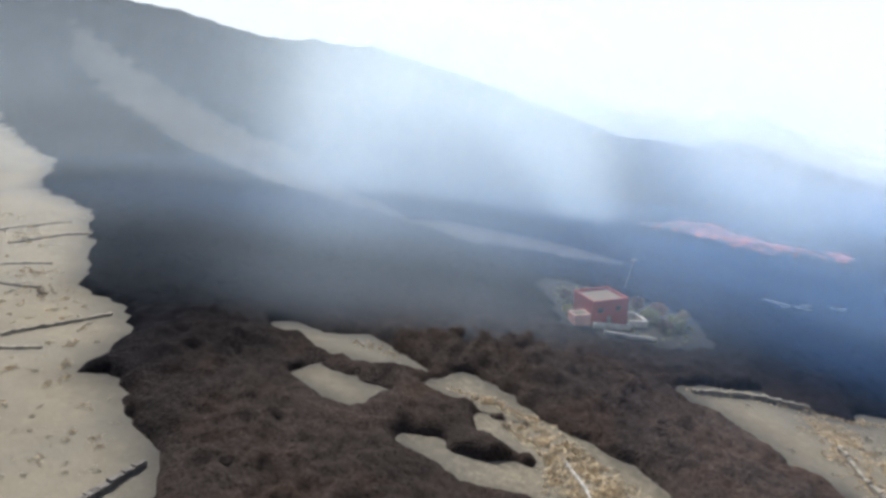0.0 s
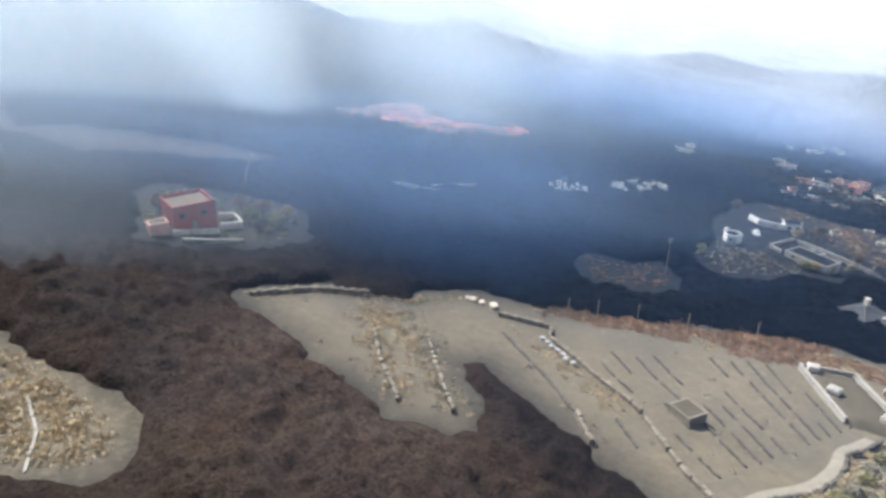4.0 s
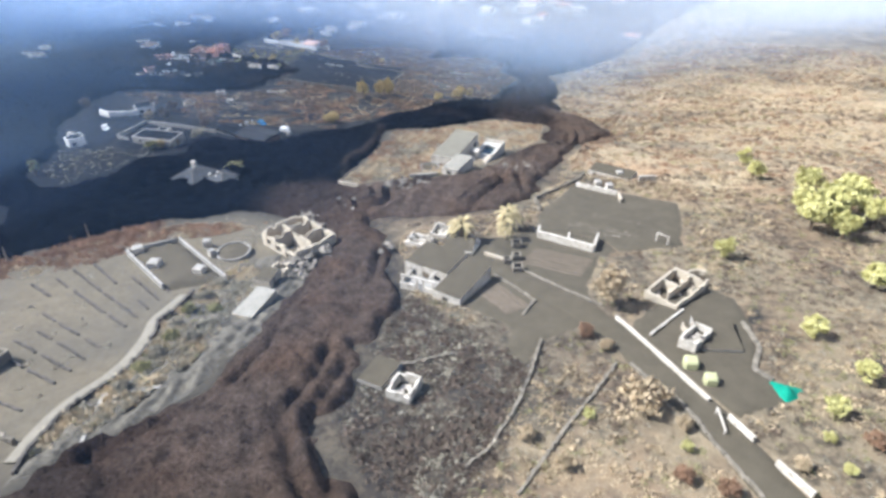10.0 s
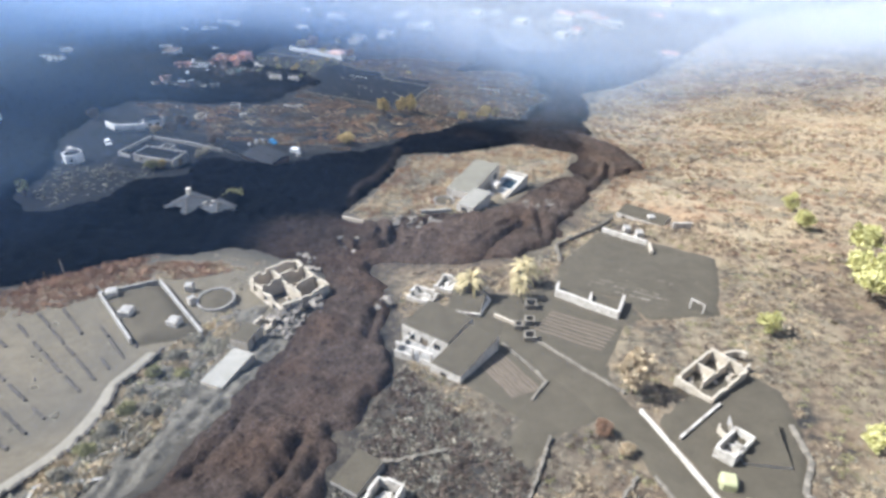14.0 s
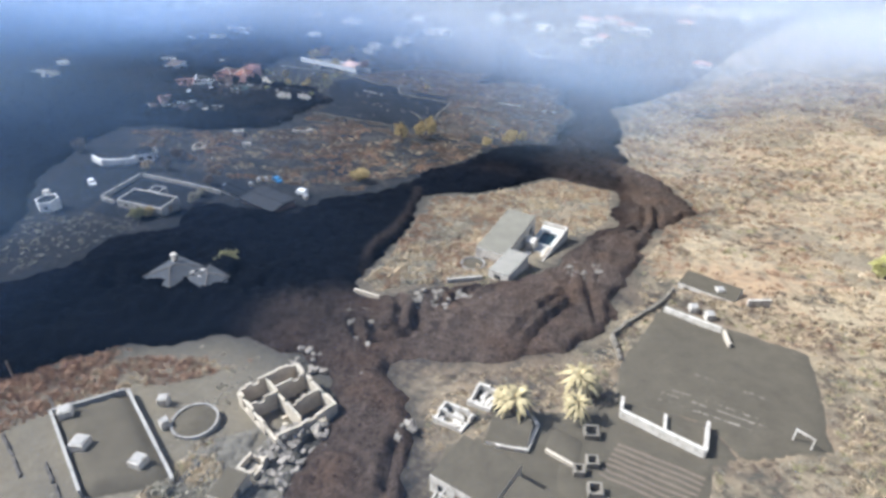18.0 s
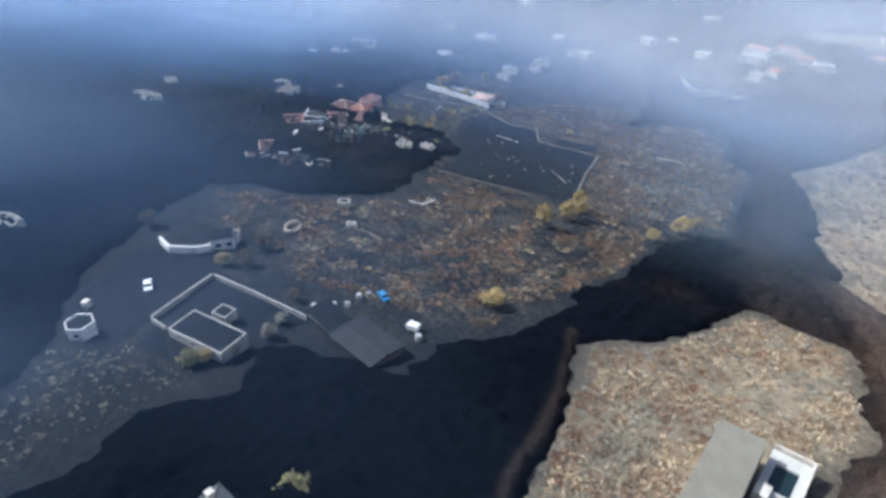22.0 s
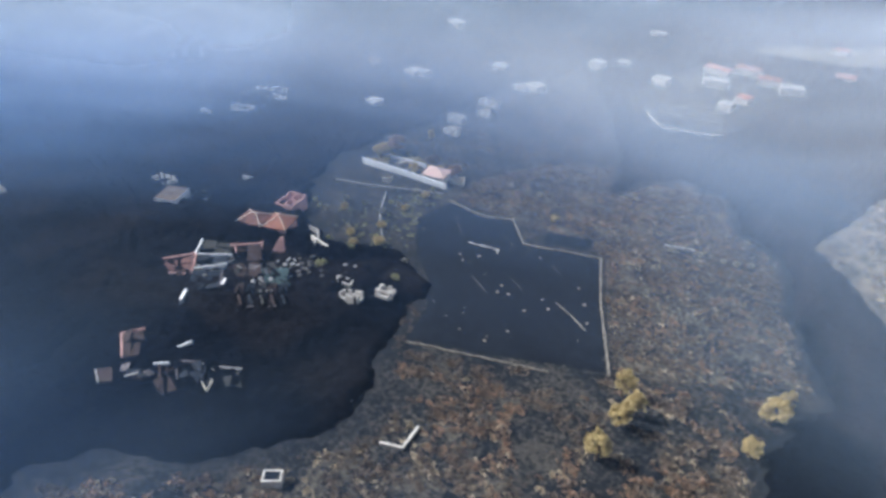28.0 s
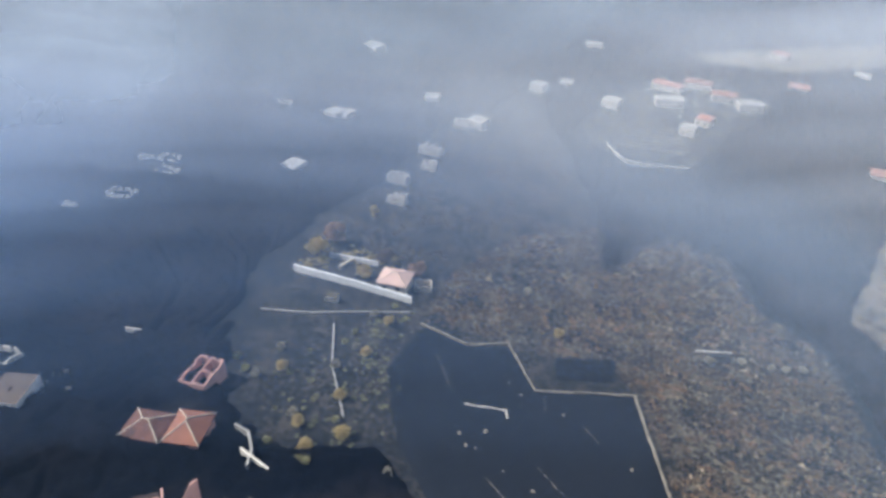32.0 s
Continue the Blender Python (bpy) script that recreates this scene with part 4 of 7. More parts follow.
def pad(name, poly, lift, material, label, category="terrace", kind="structure", cell=1.2, rough_h=0.12):
    """A flat patch of ground cover inside a plan outline, just above the ground."""
    xs = np.arange(min(p[0] for p in poly) - 1, max(p[0] for p in poly) + 1, cell)
    ys = np.arange(min(p[1] for p in poly) - 1, max(p[1] for p in poly) + 1, cell)
    X, Y = np.meshgrid(xs, ys, indexing="ij")
    d = inside(X, Y, poly) + (fbm(X / 3, Y / 3, 3, 61) - 0.5) * 0.8
    z = slope(X, Y) + (fbm(X / 14, Y / 14, 4, 3) - 0.5) * 1.1 + (lift + rough_h * fbm(X / 2.2, Y / 2.2, 3, 9)) * smooth(-0.6, 0.9, d) - 0.5 * smooth(0.2, -1.2, d)
    CLEAR.append(poly)
    return tagged(new(name, sheet(name, xs, ys, z, [material], d[:-1, :-1] > -1.8)), label, category, kind=kind)


def furrows(name, a, b, depth, n, material, label, h=0.28):
    """Planting ridges: n of them side by side, along a to b, stepping inward over depth."""
    length, turn = frame_of(a, b)
    c, s = math.cos(radians(turn)), math.sin(radians(turn))
    CLEAR.append([(a[0] + u * c - v * s, a[1] + u * s + v * c) for u, v in ((0, 0), (length, 0), (length, depth), (0, depth))])
    z0 = land(*a)
    e = thing(name, a[0], a[1], z0, 0, label, "furrows")
    for k in range(n):
        v = depth * (k + 0.5) / n
        m = max(4, int(length / 1.2))
        bm = bmesh.new()
        rows = []
        for i in range(m + 1):
            u = length * i / m
            x, y = a[0] + u * c - v * s, a[1] + u * s + v * c
            wob = (float(vnoise(u * 0.7, k * 3.1, 8)) - 0.5) * 0.3
            z = land(x, y) - z0
            rows.append([bm.verts.new((x - a[0] - s * o, y - a[1] + c * o, z + zz)) for o, zz in ((-0.55 + wob, -0.3), (-0.2 + wob, h * 0.9), (0.15 + wob, h * (0.8 + wob)), (0.55 + wob, -0.3))])
        for r0, r1 in zip(rows, rows[1:]):
            for j in range(3):
                bm.faces.new((r0[j], r1[j], r1[j + 1], r0[j + 1]))
        part("ridge", bm, material, e)
    return e

# ---- red house above the flow ----
W3 = lambda side, xs, w, z0, z1: tuple((side, x, w, z0, z1) for x in xs)
building("red_house", (32.4, 137.2), (40.6, 139.8), 8.8, 5.0, "two-storey red house with cream parapet in the smoke", "house", RED_WALL,
         windows=W3(0, (1.2, 5.6), 1.2, 2.9, 4.1), doors=((0, 3.6, 1.0, 2.1),), parapet=0.75, roof_mat=surface("ochre_dust", (0.12, 0.088, 0.062), (0.17, 0.128, 0.092), 0.6))
smooth_wall("terrace_wall", [(32.2, 135.4), (40.8, 138.0)], 1.1, 0.35, WHITE_WALL, "white terrace wall before the red house")
building("pink_shed", (28.0, 134.6), (31.6, 135.6), 3.4, 2.2, "small pink shed with flat roof", "shed", PINK, parapet=0.15)
smooth_wall("patio_wall", [(41.2, 140.4), (45.6, 141.8), (44.2, 147.0), (41.0, 146.2)], 1.4, 0.3, WHITE_WALL, "white patio wall beside the red house")
smooth_wall("low_wall", [(33.8, 132.4), (39.0, 132.2), (45.2, 133.4)], 0.7, 0.4, CONCRETE, "low grey garden wall at the lava's edge")


def leaning_pole(x, y, h, lean_x, lean_y, arms, label):
    z = land(x, y)
    e = thing("utility_pole", x, y, z, 0, label, "pole", "utility poles")
    part("post", bar_bm((0, 0, -0.6), (lean_x, lean_y, h), 0.15, 8, 0.10), WOOD, e)
    for k in range(arms):
        f = 1 - 0.07 * k
        arm = part("crossarm", one_box(lean_x * f - 0.8, lean_x * f + 0.8, lean_y * f - 0.06, lean_y * f + 0.06, h * f - 0.25, h * f - 0.13), METAL, e)
        for s in (-0.65, 0.0, 0.65):
            part("insulator", bar_bm((lean_x * f + s, lean_y * f, h * f - 0.127), (lean_x * f + s, lean_y * f, h * f + 0.10), 0.05), GLASS, arm)
    return e


leaning_pole(47.3, 168.5, 8.5, 2.6, 1.0, 1, "leaning grey utility pole behind the red house")
leaning_pole(142.0, 122.8, 9.5, 0.2, 0.1, 2, "tall grey utility pole on a strip of free ground")
for px, py in ((118, 99.6), (127, 95.4), (141, 91.2), (104, 103), (110, 101.8)):
    leaning_pole(px, py, 3.4, 0.1, 0.0, 0, "short wooden post at the field's edge")

# ---- terraced field ----
FIELD_LINES = [
    [(97, 97), (95, 93), (96.2, 83), (97.4, 72), (97.4, 68.8)], [(97.2, 67.8), (95.4, 55.7), (95.2, 49.0)],
    [(87.3, 70.3), (85.9, 63.6)], [(88.8, 102.2), (97, 97)], [(63.4, 96.7), (62.4, 88)], [(62.4, 88), (62.2, 77)],
    [(72.1, 94), (70.6, 84), (69.1, 73)], [(44.5, 110.2), (57, 112.2), (66, 110)],
]
for line in FIELD_LINES:
    stone_wall("field_wall", line, 0.85, 0.6, STONE, "low dry-stone wall on an ash-covered field", group="field walls")
stone_wall("terrace_edge", [(86.9, 96), (87.8, 82), (87.4, 71)], 0.3, 0.5, DARK_STONE, "low dark stone edge of a terrace", group="field walls")
stone_wall("terrace_edge", [(92.6, 68), (92.2, 61.9)], 0.3, 0.5, DARK_STONE, "low dark stone edge of a terrace", group="field walls")
smooth_wall("yard_wall", [(147.2, 73.6), (138.2, 54.1)], 1.25, 0.3, CONCRETE, "long pale retaining wall of an ash-filled yard")
smooth_wall("yard_wall", [(138.6, 78.2), (131.4, 62.0)], 1.2, 0.28, CONCRETE, "low pale block wall beside an ash-filled yard")
smooth_wall("yard_wall", [(138.8, 78.2), (147.0, 73.9)], 1.15, 0.28, CONCRETE, "low pale block wall behind an ash-filled yard")
pad("ash_yard", [(138.7, 77.9), (146.8, 73.6), (138.2, 54.8), (131.6, 61.8)], 0.85, ASH_TOP, "yard filled with smooth dark ash", "yard")

PATH_LINE = [(91.5, 45.6), (97, 48.2), (102.4, 49.6), (110.7, 49.8), (116.1, 51.4), (120, 53.4), (122.8, 55.6), (127.4, 56.2), (132.5, 57.6)]


def ribbon(name, line, half, lift, material, label, category):
    """A strip of paving that follows the ground along a line."""
    n = 8
    pts = []
    for (ax, ay), (bx, by) in zip(line, line[1:]):
        pts += [(ax + (bx - ax) * k / n, ay + (by - ay) * k / n) for k in range(n)]
    pts.append(line[-1])
    pts = [tuple(np.mean(pts[max(0, i - 4):i + 5], 0)) for i in range(len(pts))]
    rows = []
    for i, (x, y) in enumerate(pts):
        x0, y0 = pts[max(0, i - 1)]
        x1, y1 = pts[min(len(pts) - 1, i + 1)]
        d = math.hypot(x1 - x0, y1 - y0)
        nx, ny = -(y1 - y0) / d, (x1 - x0) / d
        z = land(x, y)
        rows.append([(x + nx * o, y + ny * o, z + h) for o, h in ((half, -0.5), (half, lift), (0, lift + 0.03), (-half, lift), (-half, -0.9))])
    co = np.array(rows).reshape(-1, 3)
    i = np.arange(len(rows) * 5).reshape(-1, 5)
    quads = np.stack([i[:-1, :-1], i[:-1, 1:], i[1:, 1:], i[1:, :-1]], -1).reshape(-1, 4)
    CLEAR.append([tuple(r[1][:2]) for r in rows] + [tuple(r[3][:2]) for r in rows[::-1]])
    return tagged(new(name, raw_mesh(name, co, quads, [material], None, False)), label, category, kind="structure")


ribbon("path", PATH_LINE, 0.8, 0.25, surface("pale_dust", (0.21, 0.187, 0.145), (0.30, 0.268, 0.212), 0.8), "pale dusty farm track along the field", "track")
stone_wall("track_wall", [(x + 0.25, y - 1.15) for x, y in PATH_LINE], 0.75, 0.5, DARK_STONE, "dark dry-stone wall below the farm track", lift=0.0)

# short broken stone rows across the field
rows_rnd = random.Random(4)
for k in range(13):
    u = k / 12
    bx, by = 99.5 + 34 * u, 52.5 + 7.5 * u
    dx, dy = 0.02 + 0.42 * u, 1.0 - 0.1 * u
    s = 1.5
    while s < 30 - 8 * u:
        run = rows_rnd.uniform(3.0, 7.5)
        if rows_rnd.random() < 0.72:
            stone_wall("stone_row", [(bx + dx * s, by + dy * s), (bx + dx * (s + run), by + dy * (s + run))], 0.32, 0.35, DARK_STONE,
                       "short row of dark stones across the ash field", "stones", "stone rows in the field", 0.3, 0.55)
        s += run + rows_rnd.uniform(0.8, 3.0)

# hut in the field
building("field_hut", (103.0, 64.8), (106.6, 65.2), 4.2, 1.5, "low ruined stone hut in the ash field", "hut", STONE, parapet=0.2, doors=((1, 1.2, 0.9, 1.3),))
for bx, by, r in ((86, 108.6, 0.8), (87.4, 107.4, 0.7), (89.2, 105.6, 1.0), (85.2, 109.4, 0.6)):
    e = thing("rubble_block", bx, by, land(bx, by), bx * 7, "pale block of broken wall at the field's edge", "rubble", "pale blocks")
    part("block", one_box(-r, r, -r * 0.7, r * 0.7, -0.3, r * 0.8, 0.12), CREAM, e)
for k in range(7):
    bx, by = 94.4 + 0.18 * k + rows_rnd.uniform(-0.3, 0.3), 93 - 1.5 * k
    e = thing("beehive", bx - 1.2, by, land(bx - 1.2, by), 12 * k, "small white box on the terrace", "box", "white boxes")
    part("body", one_box(-0.35, 0.35, -0.35, 0.35, -0.1, 0.55, 0.03), WHITE_WALL, e)
    part("lid", one_box(-0.40, 0.40, -0.40, 0.40, 0.553, 0.63, 0.02), METAL, e)

# ---- buildings at the field's far end ----
ruin("roofless_house", (153.4, 58.2), (149.2, 47.6), 9.4, 3.4, "roofless cream house with broken rooms at the lava's edge",
     ((True, 4.2, 0.35, 10.5), (False, 4.0, 0.35, 4.2), (False, 7.4, 4.45, 9.0), (False, 3.2, 4.45, 9.0)), CREAM, 0.9,
     windows=((0, 1.5, 1.6, 0.9, 2.3), (0, 4.8, 1.8, 0.9, 2.3), (0, 8.0, 1.4, 0.0, 2.2), (1, 2.0, 1.6, 0.9, 2.2), (1, 5.6, 1.6, 0.9, 2.2)))
building("flat_roofed_shed", (129.2, 41.4), (136.8, 42.2), 3.6, 2.1, "long flat-roofed shed with pale roof beside the flow", "shed", CREAM, parapet=0.12,
         sink=1.1, roof_mat=surface("pale_roof", (0.27, 0.25, 0.21), (0.36, 0.335, 0.29), 0.6), doors=((0, 1.0, 0.9, 1.9),), windows=((0, 3.6, 1.0, 0.9, 1.7),))
building("flat_roofed_shed", (138.4, 45.0), (142.6, 45.7), 3.0, 2.0, "small flat-roofed shed beside the flow", "shed", CREAM, parapet=0.12, doors=((0, 1.4, 0.9, 1.9),))
ruin("broken_shed", (143.4, 46.0), (146.4, 46.4), 2.6, 1.6, "broken little shed of cream blocks", (), CREAM, 0.7)

GREY_DUST = surface("grey_rubble_dust", (0.088, 0.078, 0.062), (0.185, 0.165, 0.132), 0.9, 0.95, 0.6, 4.0, (0.050, 0.045, 0.038), 0.6)


def rubble_bank(poly):
    """A bank of crinkled dusty rubble, its folds running along the flow."""
    xs, ys = np.arange(88, 158, 0.45), np.arange(35, 60, 0.45)
    X, Y = np.meshgrid(xs, ys, indexing="ij")
    d = inside(X, Y, poly) + (fbm(X / 3, Y / 3, 3, 61) - 0.5) * 2.0
    along_, across = X * 0.96 + Y * 0.25, Y * 0.96 - X * 0.25
    folds = 1 - np.abs(2 * fbm(along_ / 6.0, across / 2.2, 3, 19) - 1)
    lumps = np.abs(2 * fbm(X / 1.5, Y / 1.5, 2, 25) - 1)
    z = slope(X, Y) + (fbm(X / 14, Y / 14, 4, 3) - 0.5) * 1.1 + (1.5 * (folds - 0.62) + 0.5 * (0.4 - lumps)) * smooth(-0.4, 2.0, d) - 0.6 * smooth(0.6, -1.2, d)
    return tagged(new("rubble_bank", sheet("rubble_bank", xs, ys, z, [GREY_DUST], d[:-1, :-1] > -1.8)), "crinkled bank of grey dusty rubble above the flow", "bank", kind="structure")


rubble_bank([(94, 45.4), (102, 47.4), (112, 47.8), (120, 50.2), (124.4, 53.4), (136, 55.6), (146, 58), (156, 47.0), (142, 41.0), (130, 38.6), (118, 37.0), (108, 37.4), (98, 41), (90, 44)])


def cistern(x, y, r, h, label):
    e = thing("cistern", x, y, land(x, y), 0, label, "cistern")
    bm = bmesh.new()
    n = 20
    rings = []
    for rad, z in ((r, -1.5), (r, h), (r - 0.25, h), (r - 0.25, h - 0.3)):
        rings.append([bm.verts.new((rad * math.cos(2 * math.pi * i / n), rad * math.sin(2 * math.pi * i / n), z)) for i in range(n)])
    for p, q in zip(rings, rings[1:]):
        for i in range(n):
            bm.faces.new((p[i], p[(i + 1) % n], q[(i + 1) % n], q[i]))
    part("tank_wall", bm, CONCRETE, e)
    bm = bmesh.new()
    ring = [bm.verts.new(((r - 0.26) * math.cos(2 * math.pi * i / n), (r - 0.26) * math.sin(2 * math.pi * i / n), h - 0.25)) for i in range(n)]
    c = bm.verts.new((0, 0, h + 0.15))
    for i in range(n):
        bm.faces.new((ring[i], ring[(i + 1) % n], c))
    part("ash_fill", bm, ASH_TOP, e, "dark ash filling the tank")
    CLEAR.append([(x + r * math.cos(a), y + r * math.sin(a)) for a in np.linspace(0, 6.28, 9)[:-1]])


cistern(147.4, 60.4, 3.2, 0.9, "round concrete water tank filled with ash")
for bx, by, r, turn in ((136.5, 68.9, 1.0, 20), (139.4, 76.0, 0.9, 50), (138.0, 59.8, 0.9, 10), (148.4, 67.7, 0.7, 30), (144.9, 63.4, 0.6, 70)):
    e = thing("water_box", bx, by, land(bx, by) + (0.8 if bx < 141 else 0.2), turn, "white block-built water tank on the ash yard", "tank", "white tanks")
    part("body", one_box(-r, r, -r, r, -0.3, 1.2, 0.06), WHITE_WALL, e)
    part("lid", one_box(-r * 0.8, r * 0.8, -r * 0.8, r * 0.8, 1.203, 1.3, 0.03), CONCRETE, e)
smooth_wall("channel", [(98.2, 41.4), (105.9, 46.6), (110.7, 40.6)], 0.35, 0.35, CONCRETE, "narrow pale concrete channel beside the flow", "channel")

# ---- farm on the hillside ----
building("farmhouse", (144.9, 12.8), (155.5, 11.5), 5.2, 3.0, "white farmhouse with an ash-covered flat roof", windows=((3, 1.4, 1.2, 1.6, 2.4),), parapet=0.06, bury=0.9)
building("farmhouse_wing", (151.7, 18.1), (159.0, 17.3), 8.4, 3.2, "white farmhouse wing with an ash-covered flat roof", windows=((3, 0.8, 1.3, 0.8, 2.2), (3, 5.6, 1.3, 0.8, 2.2)), doors=((3, 3.2, 1.4, 2.2),), parapet=0.06)


def porch(x0, x1, y0, y1, label):
    """A raised terrace before the farmhouse wing: parapet on piers, broken by an opening, and a half-fallen lean-to beam."""
    e = thing("porch", x0, y0, land(x0, (y0 + y1) / 2) + 0.2, 0, label, "porch")
    w, d = x1 - x0, y1 - y0
    part("floor", one_box(0.0, w, 0.0, d, -3.0, 0.0), CONCRETE, e)
    for lo, hi in ((0.0, 1.9), (3.3, d)):
        part("parapet", one_box(-0.22, 0.0, lo, hi, -3.0, 0.95, 0.03), WHITE_WALL, e)
    part("parapet", one_box(0.003, w, d - 0.22, d, 0.003, 0.95, 0.03), WHITE_WALL, e)
    for y in (0.2, 2.0, 3.2, d - 0.4):
        part("pillar", one_box(0.04, 0.30, y, y + 0.26, 0.003, 2.1, 0.02), WHITE_WALL, e)
    part("beam", one_box(0.02, 0.32, 0.1, d - 0.05, 2.103, 2.35, 0.02), WHITE_WALL, e)
    for y in (1.2, d - 1.4):
        part("crossbeam", one_box(0.33, w, y, y + 0.2, 2.12, 2.3, 0.02), WHITE_WALL, e)


porch(148.0, 151.6, 18.6, 25.0, "white porch with a parapet and pillars before the farmhouse")
building("outbuilding", (160.9, 23.2), (162.2, 17.6), 5.4, 2.5, "low outbuilding with ash on its flat roof", "shed", parapet=0.06, bury=1.5, doors=((0, 2.0, 1.0, 2.0),))
ruin("ruined_outbuilding", (163.9, 32.5), (163.6, 27.9), 3.8, 1.3, "small roofless white outbuilding at the lava's edge", ((True, 1.8, 0.35, 4.0),), WHITE_WALL, 0.7)
ruin("ruined_outbuilding", (169.5, 30.0), (169.5, 26.3), 4.2, 1.3, "small roofless white outbuilding at the lava's edge", (), WHITE_WALL, 0.6)
stone_wall("farm_wall", [(158.0, 25.6), (160.2, 20.0), (157.4, 12.4)], 0.8, 0.5, STONE, "low wall of pale stones behind the farmhouse")
pad("ash_terrace", [(165.8, 17.0), (171.4, 17.6), (170.6, 12.6), (164.9, 12.0)], 0.35, ASH_TOP, "square terrace filled with dark ash")
smooth_wall("terrace_wall", [(163.4, 22.7), (164.6, 18.7), (170.2, 19.3), (172.2, 21.8)], 0.6, 0.3, WHITE_WALL, "low white wall round an ash terrace behind the farmhouse")
smooth_wall("terrace_wall", [(165.9, 16.6), (164.9, 12.2)], 0.6, 0.3, CREAM, "low cream wall of an ash-filled terrace")
SOIL = surface("brown_soil", (0.125, 0.098, 0.072), (0.185, 0.148, 0.110), 0.8, 0.95, 0.4)
furrows("ploughed_plot", (150.4, 2.8), (156.4, 11.2), 4.8, 8, SOIL, "small ploughed plot of brown soil beside the farmhouse", 0.16)
stone_wall("plot_wall", [(147.4, 3.0), (152.2, 2.6), (158.9, 12.2)], 0.45, 0.4, STONE, "low stone edge round a ploughed plot")
smooth_wall("farm_building_wall", [(181.4, 10.6), (178.2, 10.0), (175.2, -1.8), (181.6, -1.2)], 1.5, 0.4, WHITE_WALL, "roofless white front of a long farm building filled with ash")
smooth_wall("farm_building_wall", [(176.6, 3.6), (181.2, 4.4)], 0.8, 0.3, WHITE_WALL, "broken white cross wall in an ash-filled farm building")
furrows("planted_plot", (165.0, 9.4), (164.0, -2.0), -0.1 + 8.0, 7, SOIL, "ash-covered plot with planted rows before the farm building", 0.22)
stone_wall("plot_wall", [(162.3, 8.6), (158.2, 0.0), (154.6, -7.8)], 0.5, 0.5, STONE, "low wall of pale stones along the farm road")
for bx, by, r in ((161.9, 8.8, 0.9), (164.3, 11.6, 0.7), (166.6, 10.6, 0.8), (172.2, 12.4, 1.0)):
    e = thing("stone_basin", bx, by, land(bx, by), 25, "open stone basin with dark inside beside the plot", "basin", "stone basins")
    for x0, x1, y0, y1 in ((-r, r, -r, -r + 0.25), (-r, r, r - 0.25, r), (-r, -r + 0.25, -r + 0.25, r - 0.25), (r - 0.25, r, -r + 0.25, r - 0.25)):
        part("side", one_box(x0, x1, y0, y1, -0.4, 1.2), STONE, e)
    part("bottom", one_box(-r + 0.25, r - 0.25, -r + 0.25, r - 0.25, -0.4, 0.02), RUBBER, e)
ROAD = [(172, 16), (163.4, 11.0), (159.0, 1.0), (154.6, -7.4), (150.2, -12.6), (142.0, -20.6), (134.0, -28.6), (122, -38), (116, -36), (128.0, -26.8), (136.6, -18.2), (145.0, -10.6), (150.6, -2.0), (156.2, 7.4), (160.8, 13.8)]
pad("farm_ash", [(146.4, 12.6), (143.2, 2.4), (137.4, 3.0), (134.9, -1.6), (142.0, -2.2), (147.0, -6.0), (152.0, -8.4), (158.4, -4.4), (174.0, -3.4), (177.0, -6.0), (183.0, -1.0), (182.4, 10.8), (176.4, 16.0),
                 (172.6, 22.0), (165.0, 24.6), (161.0, 28.6), (153.0, 27.2), (147.4, 19.0)], 0.05, ASH_TOP, "farmyard buried under smooth dark ash", "yard", cell=1.0, rough_h=0.10)
pad("farm_road", ROAD, 0.12, ASH_TOP, "farm road covered with smooth dark ash", "road")
pad("ash_yard", [(150.6, -13.0), (158.6, -15.4), (170.0, -20.0), (166.0, -27.0), (158.0, -30.0), (146.0, -30.6), (142.6, -36.6), (134.6, -29.0), (142.0, -21.0)], 0.12, ASH_TOP,
    "yard filled with smooth dark ash", "yard")
pad("ash_field", [(181.6, 11.4), (190.0, 13.4), (197.4, 13.2), (208.0, 12.4), (217.4, 11.6), (214.0, 0.4), (211.4, -13.0), (198.0, -15.4), (185.3, -16.8), (177.0, -6.4), (183.0, -1.0)], 0.15, ASH_TOP, "terraced field buried in dark ash", "field")
smooth_wall("road_wall", [(151.8, -10.6), (144.0, -18.0), (136.3, -25.4)], 0.6, 0.32, WHITE_WALL, "long low white wall along the ash road")
stone_wall("road_wall", [(140.5, -14.8), (137.8, -17.4)], 0.6, 0.4, STONE, "low stone wall along the ash road")
stone_wall("road_wall", [(135.6, -21.4), (128.6, -26.6), (122.0, -32.0)], 0.5, 0.4, STONE, "low stone wall along the ash road")
smooth_wall("road_wall", [(133.7, -27.8), (130.5, -30.8)], 0.9, 0.3, WHITE_WALL, "short white wall by the ash road")
smooth_wall("road_wall", [(127.6, -33.2), (124.0, -36.8)], 0.9, 0.3, WHITE_WALL, "short white wall by the ash road")
stone_wall("plot_wall", [(141.4, -1.7), (133.4, -2.8), (125.8, -3.2), (116.9, -2.7), (113.5, -1.3)], 0.5, 0.4, STONE, "low stone wall between dry plots")
stone_wall("plot_wall", [(139.6, -13.0), (131.4, -11.6), (123.8, -10.0), (111.9, -8.1)], 0.45, 0.4, STONE, "low stone edge of a dry plot")
stone_wall("plot_wall", [(158.0, -28.4), (152.0, -31.0), (145.9, -30.4), (144.6, -32.8)], 0.4, 0.7, STONE, "crumbled pale stone wall round the yard")
smooth_wall("divider", [(148.6, -16.2), (158.2, -19.8)], 0.5, 0.25, WHITE_WALL, "low white wall across the ash yard")
